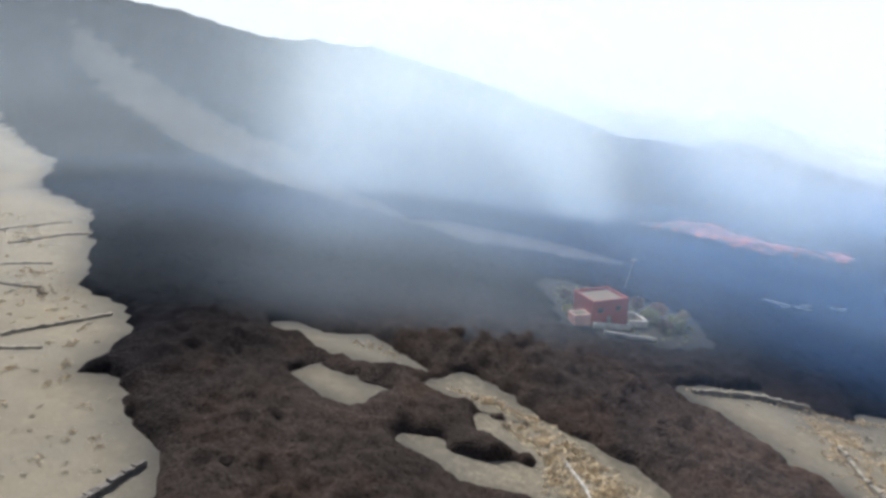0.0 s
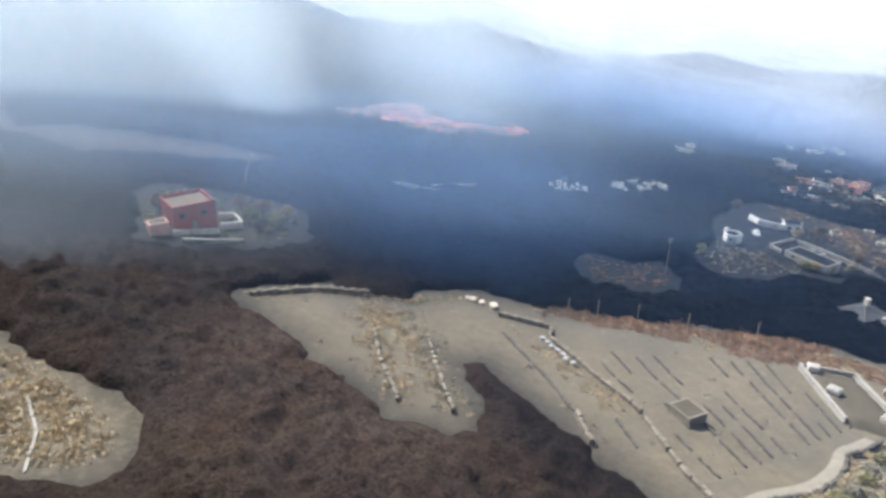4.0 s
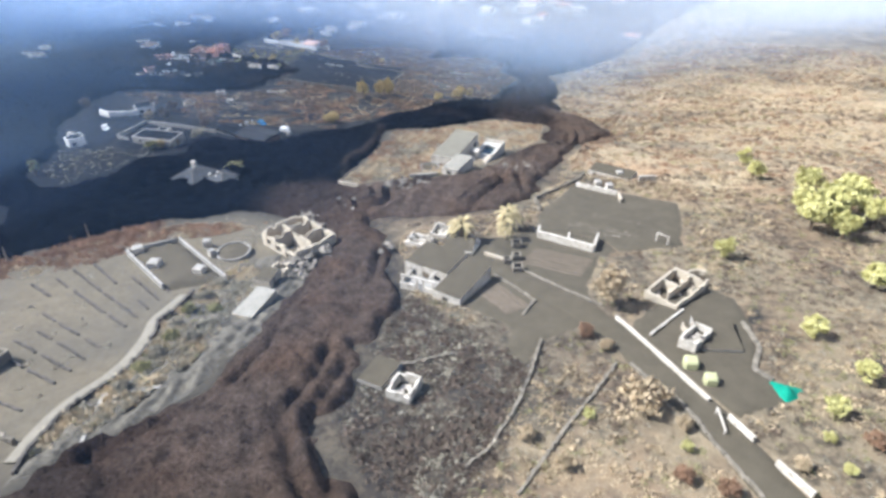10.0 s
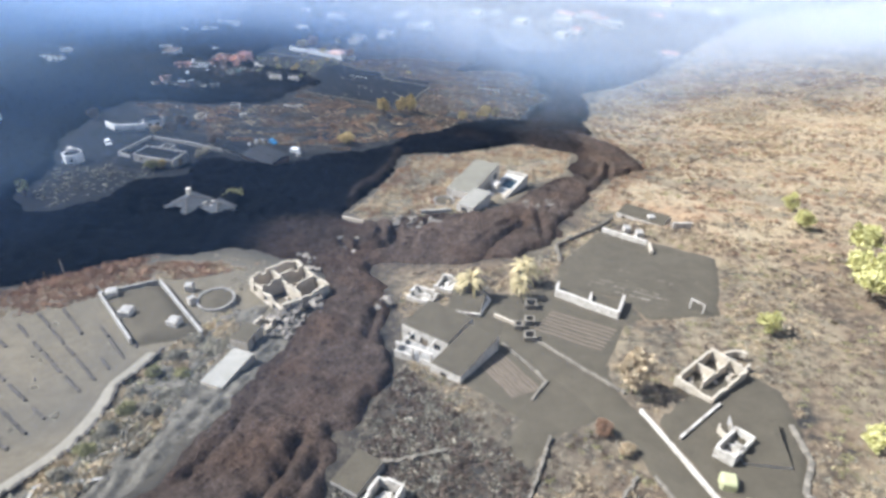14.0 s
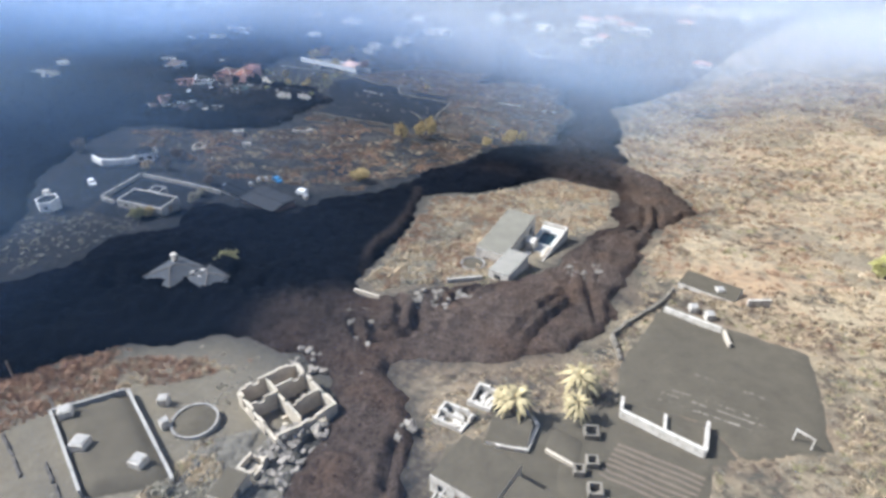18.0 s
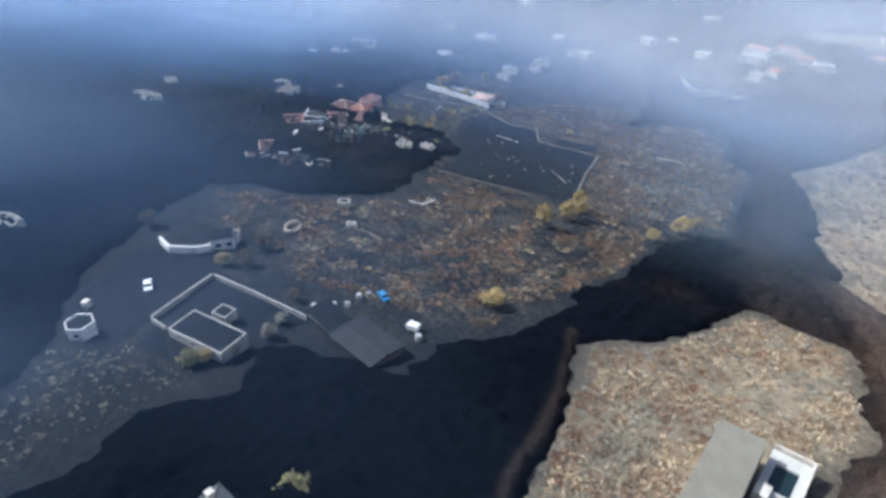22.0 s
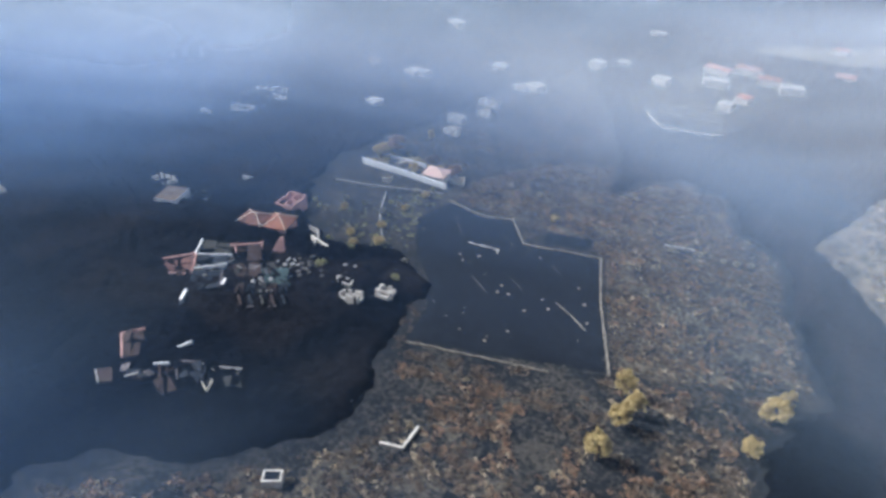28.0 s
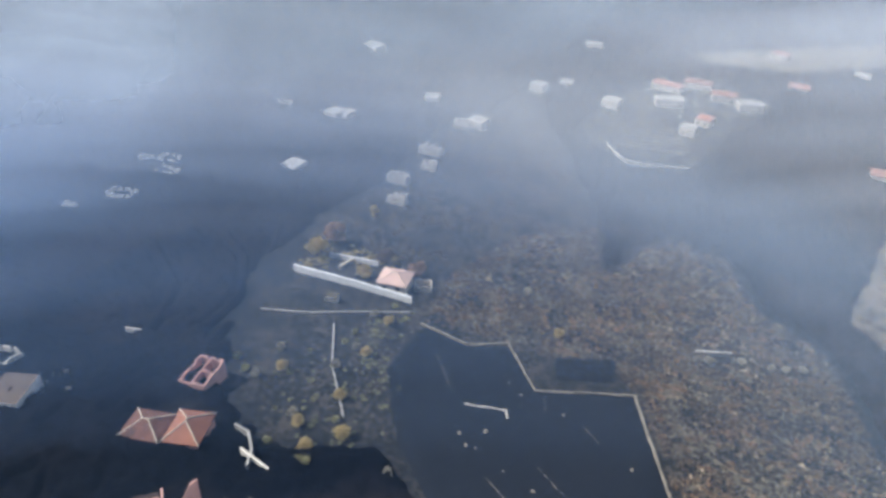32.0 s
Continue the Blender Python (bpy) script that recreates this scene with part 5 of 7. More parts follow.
building("buried_house", (145.4, -22.9), (147.3, -28.2), 7.6, 2.3, "flat-roofed house buried in ash to its roof", "house", CONCRETE, parapet=0.0, bury=1.3, windows=((0, 1.0, 1.2, 0.8, 1.8),), doors=((1, 1.0, 1.2, 2.0),))
ruin("white_stairhouse", (147.4, -20.2), (146.5, -22.6), 5.0, 2.2, "broken white stair house beside a buried roof", ((True, 2.2, 0.35, 2.2),), WHITE_WALL, 0.9)
ruin("walled_yard_house", (160.2, -13.4), (158.0, -18.8), 9.4, 2.0, "roofless cream house with low walls on the ash yard", ((False, 3.2, 2.0, 9.0), (True, 5.0, 0.35, 3.0)), CREAM, 0.7)


def curved_basin(x, y, rx, ry, turn, label):
    e = thing("basin", x, y, land(x, y) + 0.2, turn, label, "basin")
    bm = bmesh.new()
    n = 18
    rings = []
    for k, z in ((1.0, -0.8), (1.0, 0.9), (0.85, 0.9), (0.85, -0.1)):
        rings.append([bm.verts.new((rx * k * math.cos(5.2 * i / n), ry * k * math.sin(5.2 * i / n), z)) for i in range(n + 1)])
    for p, q in zip(rings, rings[1:]):
        for i in range(n):
            bm.faces.new((p[i], p[i + 1], q[i + 1], q[i]))
    part("rim", bm, CREAM, e)
    return e


curved_basin(169.4, -20.4, 3.2, 2.0, -30, "curved cream garden wall beside the roofless house")
curved_basin(152.2, -21.8, 1.8, 1.1, 70, "small curved white wall beside the stair house")
for bx, by, sx in ((143.2, -22.4, 0.95), (140.4, -25.2, 0.85)):
    e = thing("clipped_shrub_box", bx, by, land(bx, by), 15, "pale yellow-green square block on the ash yard", "block", "pale blocks on the yard")
    part("body", one_box(-sx, sx, -sx, sx, -0.2, 1.5, 0.25), surface("pale_moss", (0.40, 0.40, 0.20), (0.52, 0.50, 0.30), 1.5, 0.95, 0.5), e)


def green_heap():
    e = thing("netting_heap", 142.0, -34.4, land(142.0, -34.4), 0, "heap of bright green netting on the ash", "netting")
    xs = np.linspace(-2.0, 2.0, 14)
    X, Y = np.meshgrid(xs, xs, indexing="ij")
    part("netting", sheet("netting", xs, xs, 1.3 * np.exp(-(X ** 2 + 1.8 * Y ** 2) / 1.8) + 0.35 * fbm(X * 1.6, Y * 1.6, 3, 2) - 0.3, [GREEN_NET]), None, e)


green_heap()


def frame_gate(x, y, turn, label, w=2.4, h=2.0):
    e = thing("iron_gate", x, y, land(x, y), turn, label, "frame")
    for s in (-w / 2, w / 2):
        part("post", one_box(s - 0.1, s + 0.1, -0.1, 0.1, -0.5, h), WHITE_WALL, e)
    part("lintel", one_box(-w / 2 - 0.1, w / 2 + 0.1, -0.1, 0.1, h + 0.003, h + 0.22), WHITE_WALL, e)


frame_gate(184.6, -13.0, 70, "white gate frame standing in the ash field")
frame_gate(132.4, -27.0, 20, "thin white frame beside the ash road", 3.6, 0.8)

# half-buried ruin beside the flow
building("half_buried_hut", (121.2, 17.2), (121.0, 13.4), 5.4, 1.7, "half-buried hut with flat ash-covered roof", "hut", CONCRETE, parapet=0.1, bury=0.8)
ruin("half_buried_ruin", (120.9, 13.0), (121.0, 9.6), 4.0, 1.8, "roofless white ruin filled with dark debris", (), WHITE_WALL, 0.5)
stone_wall("scrub_wall", [(126.6, 17.0), (129.0, 13.0), (133.6, 8.6)], 0.5, 0.5, STONE, "crumbled stone wall in dry scrub")

# ---- house below the dry slope ----
building("hillside_house", (224.6, 10.8), (223.0, -0.4), 5.4, 2.5, "long white house buried in ash to its roof", windows=W3(0, (1.2, 4.6, 8.0), 1.2, 1.0, 2.0), parapet=0.12, bury=1.3)
smooth_wall("terrace_wall", [(214.2, 11.2), (211.4, 0.8)], 1.2, 0.4, WHITE_WALL, "white terrace wall before the hillside house")
smooth_wall("terrace_wall", [(224.6, -2.2), (227.6, -6.0)], 1.6, 0.4, WHITE_WALL, "short white wall beside the hillside house")
smooth_wall("terrace_wall", [(211.4, 0.4), (206.6, -1.2)], 1.0, 0.4, CREAM, "cream wall stepping down from the terrace")
stone_wall("boundary_wall", [(224.4, 11.4), (215.6, 12.6), (206.0, 15.8), (199.0, 17.0), (192.6, 13.8)], 1.0, 0.5, STONE, "boundary wall of stones along the ash field")
for bx, by in ((217.5, 6.5), (216.0, 3.4), (228.0, 3.2)):
    e = thing("water_box", bx, by, land(bx, by) + 0.1, 30, "white block-built water tank on the ash yard", "tank", "white tanks")
    part("body", one_box(-0.8, 0.8, -0.8, 0.8, -0.3, 1.3, 0.06), WHITE_WALL, e)
    part("lid", one_box(-0.65, 0.65, -0.65, 0.65, 1.303, 1.4, 0.03), CONCRETE, e)
for x0, x1, y in ((186, 200, -2.0), (184, 199, -6.0), (190, 204, 4.0), (184, 197, 0.0)):
    stone_wall("terrace_edge", [(y * 0.3 + x0 + 3, 6 - (x0 - 184) * 0.6), (y * 0.3 + x0 + 2.0, -9 + (x1 - 197) * 0.2)], 0.22, 0.35, STONE, "low stone edge across the ash field", "stones", "terrace edges")

# ---- villa on its island ----
building("villa", (218.6, 45.5), (237.2, 46.1), 7.0, 4.4, "modern white villa with grey ash on its flat roof", windows=((0, 1.0, 2.4, 0.9, 2.6), (0, 14.6, 2.4, 0.8, 2.8), (3, 1.4, 1.6, 1.0, 2.4), (3, 4.0, 1.6, 1.0, 2.4)), parapet=0.1,
         roof_mat=surface("grey_dust", (0.17, 0.155, 0.12), (0.225, 0.205, 0.16), 0.4))
building("villa_annex", (210.2, 41.2), (219.4, 40.6), 4.6, 2.6, "low white villa annex with flat dusty roof", windows=((3, 1.0, 1.6, 0.9, 2.0),), parapet=0.1,
         roof_mat=surface("pale_grey_dust", (0.24, 0.222, 0.185), (0.31, 0.285, 0.24), 0.4))
DECK_Z = float(np.mean([land(x, y) for x, y in ((221, 45), (240.6, 45), (240, 39), (221, 39.8))])) + 0.6


def pool_deck():
    e = thing("pool_terrace", 221.0, 39.4, DECK_Z, 0, "white pool terrace with a dark square pool", "terrace")
    x0, x1, y0, y1 = 11.4, 16.8, 1.2, 4.6
    for a in ((0, x0, 0, 5.8), (x1, 19.4, 0, 5.8), (x0, x1, 0, y0), (x0, x1, y1, 5.8)):
        part("deck", one_box(*a, -3.5, 0.0), surface("deck_%d" % int(a[0]), (0.42, 0.40, 0.36), (0.52, 0.50, 0.45), 0.6), e)
    part("water", one_box(x0, x1, y0, y1, -1.4, -0.35), POOL, e, "dark still pool water")
    part("parapet", one_box(0, 19.7, -0.35, 0.0, -3.5, 1.0, 0.03), WHITE_WALL, e)
    part("parapet", one_box(19.4, 19.75, 0.003, 5.8, -3.5, 1.0, 0.03), WHITE_WALL, e)
    part("steps", one_box(2.0, 6.0, 3.4, 4.6, 0.003, 0.8, 0.05), WHITE_WALL, e)
    part("stair_house", one_box(7.6, 10.2, 3.6, 5.7, 0.003, 2.1, 0.05), WHITE_WALL, e)
    part("planter", one_box(3.0, 10.5, 0.6, 1.4, 0.003, 0.5, 0.05), CREAM, e)
    CLEAR.append([(221, 39), (241, 39), (241, 45.4), (221, 45.4)])


pool_deck()
cistern(214.0, 51.0, 2.6, 0.5, "round tank filled with ash near the villa")
smooth_wall("garden_wall", [(203.5, 51.6), (209.0, 46.4)], 0.8, 0.3, WHITE_WALL, "low white garden wall below the villa")
smooth_wall("kerb_piece", [(189.0, 63.6), (189.1, 58.2)], 1.6, 0.3, CREAM, "broken length of pale wall beside the lava")


def rubble_heap(x, y, r, n, material, label, lift=0.8):
    rnd = random.Random(int(x * 13 + y))
    e = thing("rubble_heap", x, y, land(x, y) + lift, 0, label, "rubble", "rubble heaps")
    for k in range(n):
        a, d = rnd.uniform(0, 6.28), r * 1.5 * math.sqrt(rnd.random())
        s = rnd.uniform(0.2, 0.62)
        bm = one_box(-s, s, -s * 0.7, s * 0.7, -s * 0.5, s * 0.5, 0.12 * s)
        part("block", bm, material, e, at=pose(d * math.cos(a), d * math.sin(a), max(0.1, (1 - d / r) * r * 0.14) + rnd.uniform(0, 0.3), rnd.uniform(-30, 30), rnd.uniform(-30, 30), rnd.uniform(0, 180)))


PALE_ROCK = surface("pale_rubble", (0.20, 0.172, 0.14), (0.34, 0.30, 0.25), 1.2, 0.95, 0.5, 5.0, random_tint=0.4)
for rx, ry, rr, rn, lab in ((192.6, 49.8, 3.0, 22, "heap of pale rubble in the lava"), (219.4, 28.4, 3.4, 26, "heap of pale rubble in the lava"), (180.8, 57.4, 2.2, 12, "scattered pale rubble in the lava"),
                            (167.3, 55.8, 2.6, 14, "scattered pale rubble in the lava"), (172.3, 52.2, 2.4, 14, "scattered pale rubble in the lava"), (201.4, 37.0, 2.0, 8, "scattered pale rubble in the lava"),
                            (197.6, 45.0, 1.6, 8, "scattered pale rubble in the lava"),
                            (151.4, 44.8, 2.4, 20, "heap of pale rubble at the lava's edge"), (145.3, 43.0, 1.8, 12, "heap of pale rubble at the lava's edge"), (148.0, 46.4, 1.6, 10, "heap of pale rubble at the lava's edge"),
                            (177.9, 57.8, 1.6, 7, "scattered pale rubble in the lava"), (173.1, 67.5, 1.6, 6, "scattered pale rubble in the lava"), (165.3, 45.5, 1.6, 6, "scattered pale rubble in the lava"),
                            (159.6, 34.9, 1.6, 6, "scattered pale rubble in the lava")):
    rubble_heap(rx, ry, rr, int(rn * 2.0), PALE_ROCK, lab, 0.9)

# ---- drowned house in the lava ----
GREY_TILE = surface("ash_grey_tile", (0.045, 0.048, 0.054), (0.075, 0.078, 0.084), 0.5, 0.9, 0.3)
building("drowned_house", (170.6, 97.6), (170.4, 91.2), 7.4, 3.4, "tile-roofed house drowned in dark lava", roof="hip", roof_mat=GREY_TILE, rise=1.2, chimney=(1.5, 5.6), caps=DARK_STONE)
building("drowned_wing", (174.2, 90.4), (173.2, 85.2), 4.6, 3.4, "tile-roofed wing drowned in dark lava", roof="hip", roof_mat=GREY_TILE, rise=1.0, caps=DARK_STONE)
smooth_wall("pale_ledge", [(172.6, 85.2), (176.8, 84.4)], 3.0, 0.3, CONCRETE, "pale wall edge rising from the lava")

# ---- hamlet in the smoke ----
DARK_ROOF = surface("dark_ash_roof", (0.008, 0.010, 0.014), (0.014, 0.017, 0.023), 0.4, 0.95, 0.3)
building("concrete_barn", (194.0, 136.6), (196.0, 123.8), 6.2, 2.4, "long grey concrete barn with an ash-filled roof", "barn", CONCRETE, parapet=0.3, roof_mat=DARK_ROOF, windows=W3(0, (2.0, 5.5, 9.0), 1.2, 1.2, 1.9), doors=((1, 2.0, 1.6, 2.1),))
smooth_wall("courtyard_wall", [(194.4, 142.9), (211.6, 150.0)], 1.1, 0.24, CONCRETE, "long pale courtyard wall round the barn")
smooth_wall("courtyard_wall", [(211.9, 149.6), (213.6, 138.0), (215.4, 125.2)], 1.0, 0.24, CONCRETE, "long pale courtyard wall round the barn")
smooth_wall("courtyard_wall", [(194.2, 142.5), (194.4, 138.4)], 1.0, 0.24, CONCRETE, "long pale courtyard wall round the barn")
pad("ash_courtyard", [(188, 138), (194.4, 142.6), (211.4, 149.6), (215.2, 125.4), (206, 122.6), (203, 124), (202.6, 128), (199.6, 137), (194, 137.6), (190, 130)], 0.1, DARK_ROOF, "courtyard covered with black ash", "yard")
pad("ash_yard", [(184, 154), (190, 162), (205, 171), (218, 170), (222, 161), (216, 155), (211.4, 150.6), (194, 143.4), (187, 140), (182, 142)], 0.1, DARK_ROOF, "open yard covered with black ash", "yard")
building("courtyard_shed", (202.4, 136.2), (203.0, 132.8), 3.0, 2.2, "small flat-roofed shed in the courtyard", "shed", CONCRETE, parapet=0.2, roof_mat=DARK_ROOF, doors=((0, 2.0, 0.9, 2.0),))
smooth_wall("buried_wall", [(212.3, 170.6), (211.4, 165.3), (215.2, 161.2), (218.4, 160.4)], 1.9, 0.4, CLEAN_WALL, "white house front half buried in ash")
building("white_house", (218.8, 161.4), (223.0, 158.4), 5.0, 2.8, "white house half buried in black ash", "house", CLEAN_WALL, parapet=0.12, roof_mat=DARK_ROOF, windows=((0, 1.0, 1.3, 0.9, 2.0), (0, 3.4, 1.3, 0.9, 2.0)))
building("sheet_metal_shed", (216.8, 126.0), (215.4, 117.4), 4.6, 1.6, "low lean-to with ash-covered roof beside the barn", "shed", CONCRETE, roof="gable", roof_mat=DARK_ROOF, rise=0.3)
ruin("white_ruin", (221.2, 164.8), (224.6, 160.0), 3.0, 2.4, "broken white walls beside the half-buried house", (), WHITE_WALL, 0.9)


def kiosk(x, y, r, h):
    e = thing("kiosk", x, y, land(x, y) - 0.1, 10, "small six-sided white kiosk on black ash", "kiosk")
    n = 6
    for i in range(n):
        a, b = 2 * math.pi * i / n, 2 * math.pi * (i + 1) / n
        side = 2 * r * math.sin(math.pi / n)
        holes = ((side * 0.3, side * 0.7, 0.9, 1.8),) if i % 2 else ()
        at = pose(r * math.cos(a), r * math.sin(a), 0, 0, 0, math.degrees((a + b) / 2) + 90)
        part("wall", wall_bm(side, -1.5, h, 0.2, holes), CLEAN_WALL, e, at=at)
    bm = bmesh.new()
    ring = [bm.verts.new(((r - 0.3) * math.cos(2 * math.pi * i / n), (r - 0.3) * math.sin(2 * math.pi * i / n), h - 0.25)) for i in range(n)]
    top = bm.verts.new((0, 0, h - 0.1))
    for i in range(n):
        bm.faces.new((ring[i], ring[(i + 1) % n], top))
    part("roof", bm, DARK_ROOF, e)


kiosk(183.9, 147.0, 2.6, 2.9)
e = thing("white_post_box", 188.4, 154.8, land(188.4, 154.8), 20, "small white block beside the kiosk", "block")
part("body", one_box(-0.7, 0.7, -0.6, 0.6, -0.3, 1.5, 0.05), WHITE_WALL, e)


def car(x, y, turn, paint, label, name="parked_car", s=1.0):
    """A parked car, 4.3 m long, dusty."""
    e = thing(name, x, y, land(x, y) - 0.05, turn, label, "car")
    prof = [(-2.1, 0.45), (-2.12, 0.75), (-1.95, 0.92), (-1.2, 1.0), (-0.65, 1.45), (0.95, 1.47), (1.65, 0.98), (2.05, 0.9), (2.12, 0.7), (2.1, 0.4), (1.6, 0.28), (-1.6, 0.28)]
    bm = bmesh.new()
    rows = [[bm.verts.new((px * s, yy * (0.86 if pz > 1.1 else 1.0) * s, pz * s)) for px, pz in prof] for yy in (-0.86, 0.86)]
    for i in range(len(prof)):
        j = (i + 1) % len(prof)
        bm.faces.new((rows[0][i], rows[0][j], rows[1][j], rows[1][i]))
    bm.faces.new(rows[0][::-1])
    bm.faces.new(rows[1])
    body = part("body", bm, paint, e)
    for yy in (-1, 1):
        bm = bmesh.new()
        q = [bm.verts.new((px * s, yy * (0.80 if pz > 1.1 else 0.87) * s, pz * s)) for px, pz in ((-1.0, 1.02), (-0.6, 1.38), (0.9, 1.40), (1.45, 1.02))]
        r = [bm.verts.new((v.co.x, v.co.y - yy * 0.04, v.co.z)) for v in q]
        bm.faces.new(q)
        bm.faces.new(r[::-1])
        for i in range(4):
            bm.faces.new((q[i], r[i], r[(i + 1) % 4], q[(i + 1) % 4]))
        part("side_window", bm, GLASS, body)
    for x0, z0, x1, z1 in ((-1.17, 1.035, -0.70, 1.43), (1.60, 1.02, 1.02, 1.455)):
        bm = bmesh.new()
        k = 0.012 if x0 > 0 else -0.012
        q = [bm.verts.new((px * s + k, yy * s, pz * s + 0.012)) for px, pz, yy in ((x0, z0, -0.7), (x1, z1, -0.62), (x1, z1, 0.62), (x0, z0, 0.7))]
        r = [bm.verts.new((v.co.x - k * 2, v.co.y, v.co.z - 0.02)) for v in q]
        bm.faces.new(q)
        bm.faces.new(r[::-1])
        for i in range(4):
            bm.faces.new((q[i], r[i], r[(i + 1) % 4], q[(i + 1) % 4]))
        part("windscreen", bm, GLASS, body)
    for wx in (-1.35, 1.3):
        for wy in (-0.78, 0.78):
            w = part("wheel", bar_bm((wx * s, (wy - 0.11) * s, 0.33 * s), (wx * s, (wy + 0.11) * s, 0.33 * s), 0.33 * s, 14), RUBBER, e)
            part("rim", bar_bm((wx * s, (wy - 0.12) * s, 0.33 * s), (wx * s, (wy + 0.12) * s, 0.33 * s), 0.19 * s, 10), METAL, w)
    return e


car(200.2, 154.6, 62, CAR_PAINT, "white car parked on black ash", s=0.92)
e = thing("white_trailer", 228.2, 108.8, land(228.2, 108.8), 100, "small white box trailer on ash at the lava's edge", "trailer")
part("body", one_box(-1.2, 1.2, -0.8, 0.8, 0.45, 1.7, 0.08), CAR_PAINT, e)
part("drawbar", one_box(1.2, 2.2, -0.06, 0.06, 0.5, 0.62), METAL, e)
for wy in (-0.85, 0.85):
    part("wheel", bar_bm((0, wy - 0.1, 0.33), (0, wy + 0.1, 0.33), 0.33, 12), RUBBER, e)
car(233.0, 121.6, 70, BLUE_PAINT, "blue pickup standing on ash beside dry scrub", "parked_pickup", 0.85)
building("sheet_metal_barn", (214.4, 116.8), (213.2, 105.6), 7.4, 1.7, "low barn roof of rusty grey sheets at the lava's edge", "barn", RUST, roof="gable", roof_mat=surface("grey_sheet", (0.022, 0.024, 0.029), (0.036, 0.038, 0.043), 0.5, 0.7), rise=0.5)
for bx, by, r in ((219.4, 127.4, 0.6), (222.8, 125.4, 0.5), (224.8, 123.6, 0.5), (229.0, 124.6, 0.6), (231.0, 123.8, 0.45), (226.4, 106.0, 0.7)):
    e = thing("white_drum", bx, by, land(bx, by), 0, "white water drum standing on ash", "drum", "white drums")
    bm = bmesh.new()
    bar(bm, (0, 0, -0.2), (0, 0, 1.1), r, 12)
    part("body", bm, WHITE_WALL, e)
    part("lid", bar_bm((0, 0, 1.103), (0, 0, 1.18), r * 0.85, 12), METAL, e)
curved_basin(240.0, 159.0, 2.6, 1.9, 20, "round pale stone basin in dry scrub")
building("scrub_hut", (259.4, 164.0), (261.0, 161.4), 2.2, 1.6, "small white hut in brown scrub", "hut", WHITE_WALL, parapet=0.2, roof_mat=DARK_ROOF)
smooth_wall("plot_wall", [(278.6, 155.2), (280.0, 151.4), (286.8, 152.4)], 0.6, 0.35, WHITE_WALL, "low white angled wall on black ash")
stone_wall("plot_wall", [(252.6, 151.8), (253.6, 146.0), (252.6, 140.8)], 0.6, 0.35, STONE, "curved low wall beside black ash")
ruin("scrub_ruin", (251.6, 152.4), (253.4, 150.6), 1.8, 1.4, "tiny white ruin in brown scrub", (), WHITE_WALL, 0.5)
pad("ash_clearing", [(252.6, 151.4), (258, 146), (259, 138), (254.4, 137), (252.8, 143)], 0.1, DARK_ROOF, "black ash clearing between scrub", "clearing")

# black ash fields
pad("black_ash_field", [(309, 171), (331, 131), (364, 143), (396, 154), (384, 175), (398, 186), (393, 195), (394, 209), (372, 208), (352, 196), (338, 182), (322, 174)], 0.15, DARK_ROOF, "wide field buried in black ash", "field", cell=2.0, rough_h=0.25)
pad("small_ash_field", [(398.4, 158.6), (409.4, 160.4), (400.8, 174.6), (390.6, 172.2)], 0.2, DARK_ROOF, "small ash-filled plot between dry scrub", "field")
stone_wall("field_wall", [(330.5, 129.6), (363.8, 142.8), (395.6, 153.4)], 0.6, 0.5, STONE, "pale stone wall beside the black ash field", group="field walls", step=1.2)
stone_wall("field_wall", [(394.4, 209.4), (392.6, 195.4), (399.1, 186.7), (383.0, 175.3), (395.4, 153.4)], 0.6, 0.5, STONE, "pale stone wall beside the black ash field", group="field walls", step=1.2)
stone_wall("field_wall", [(346.4, 141.2), (350.4, 146.4), (354.2, 152.2)], 0.5, 0.35, STONE, "pale stone wall across the black ash field", group="field walls", step=1.0)
stone_wall("field_wall", [(369.2, 187.6), (372.2, 179.0), (369.6, 178.0)], 0.5, 0.35, WHITE_WALL, "short pale wall in the black ash field", group="field walls", step=1.0)
stone_wall("field_wall", [(309.2, 170.2), (316, 155), (321.9, 141)], 0.35, 0.35, STONE, "low stone wall beside the black ash field", group="field walls", step=1.0)
for (ax, ay), (bx, by) in (((383, 200), (372, 192)), ((376, 162), (372, 158)), ((380, 172), (376, 171)), ((358, 168), (352, 160)), ((350, 176), (344, 168))):
    stone_wall("terrace_edge", [(ax, ay), (bx, by)], 0.3, 0.35, DARK_STONE, "low dark stone edge in the ash field", "stones", "terrace edges", step=1.0)
spot_rnd = random.Random(12)
for k in range(46):
    x, y = spot_rnd.uniform(322, 395), spot_rnd.uniform(140, 205)
    if float(inside(np.array([x]), np.array([y]), [(311, 171), (331, 133), (364, 145), (392, 155), (384, 205), (340, 184)])[0]) > 1:
        r = spot_rnd.uniform(0.2, 0.55)
        e = thing("boulder", x, y, land(x, y) + 0.15, spot_rnd.uniform(0, 180), "pale boulder lying on black ash", "boulder", "boulders on the ash field")
        part("stone", one_box(-r, r, -r * 0.7, r * 0.7, -0.3, r, r * 0.3), STONE, e)

# ---- drowned village ----
SOOT_TILE = surface("sooty_tile", (0.105, 0.050, 0.040), (0.165, 0.085, 0.068), 0.6, 0.85, 0.3, 6.0, (0.045, 0.035, 0.034), 0.5)
SOOT_WALL = surface("sooty_wall", (0.10, 0.085, 0.082), (0.17, 0.145, 0.14), 0.6, 0.9, 0.3, 6.0, (0.05, 0.045, 0.045), 0.5)
SLATE = surface("dark_slab", (0.012, 0.014, 0.019), (0.030, 0.033, 0.040), 0.6, 0.9, 0.3, 6.0)
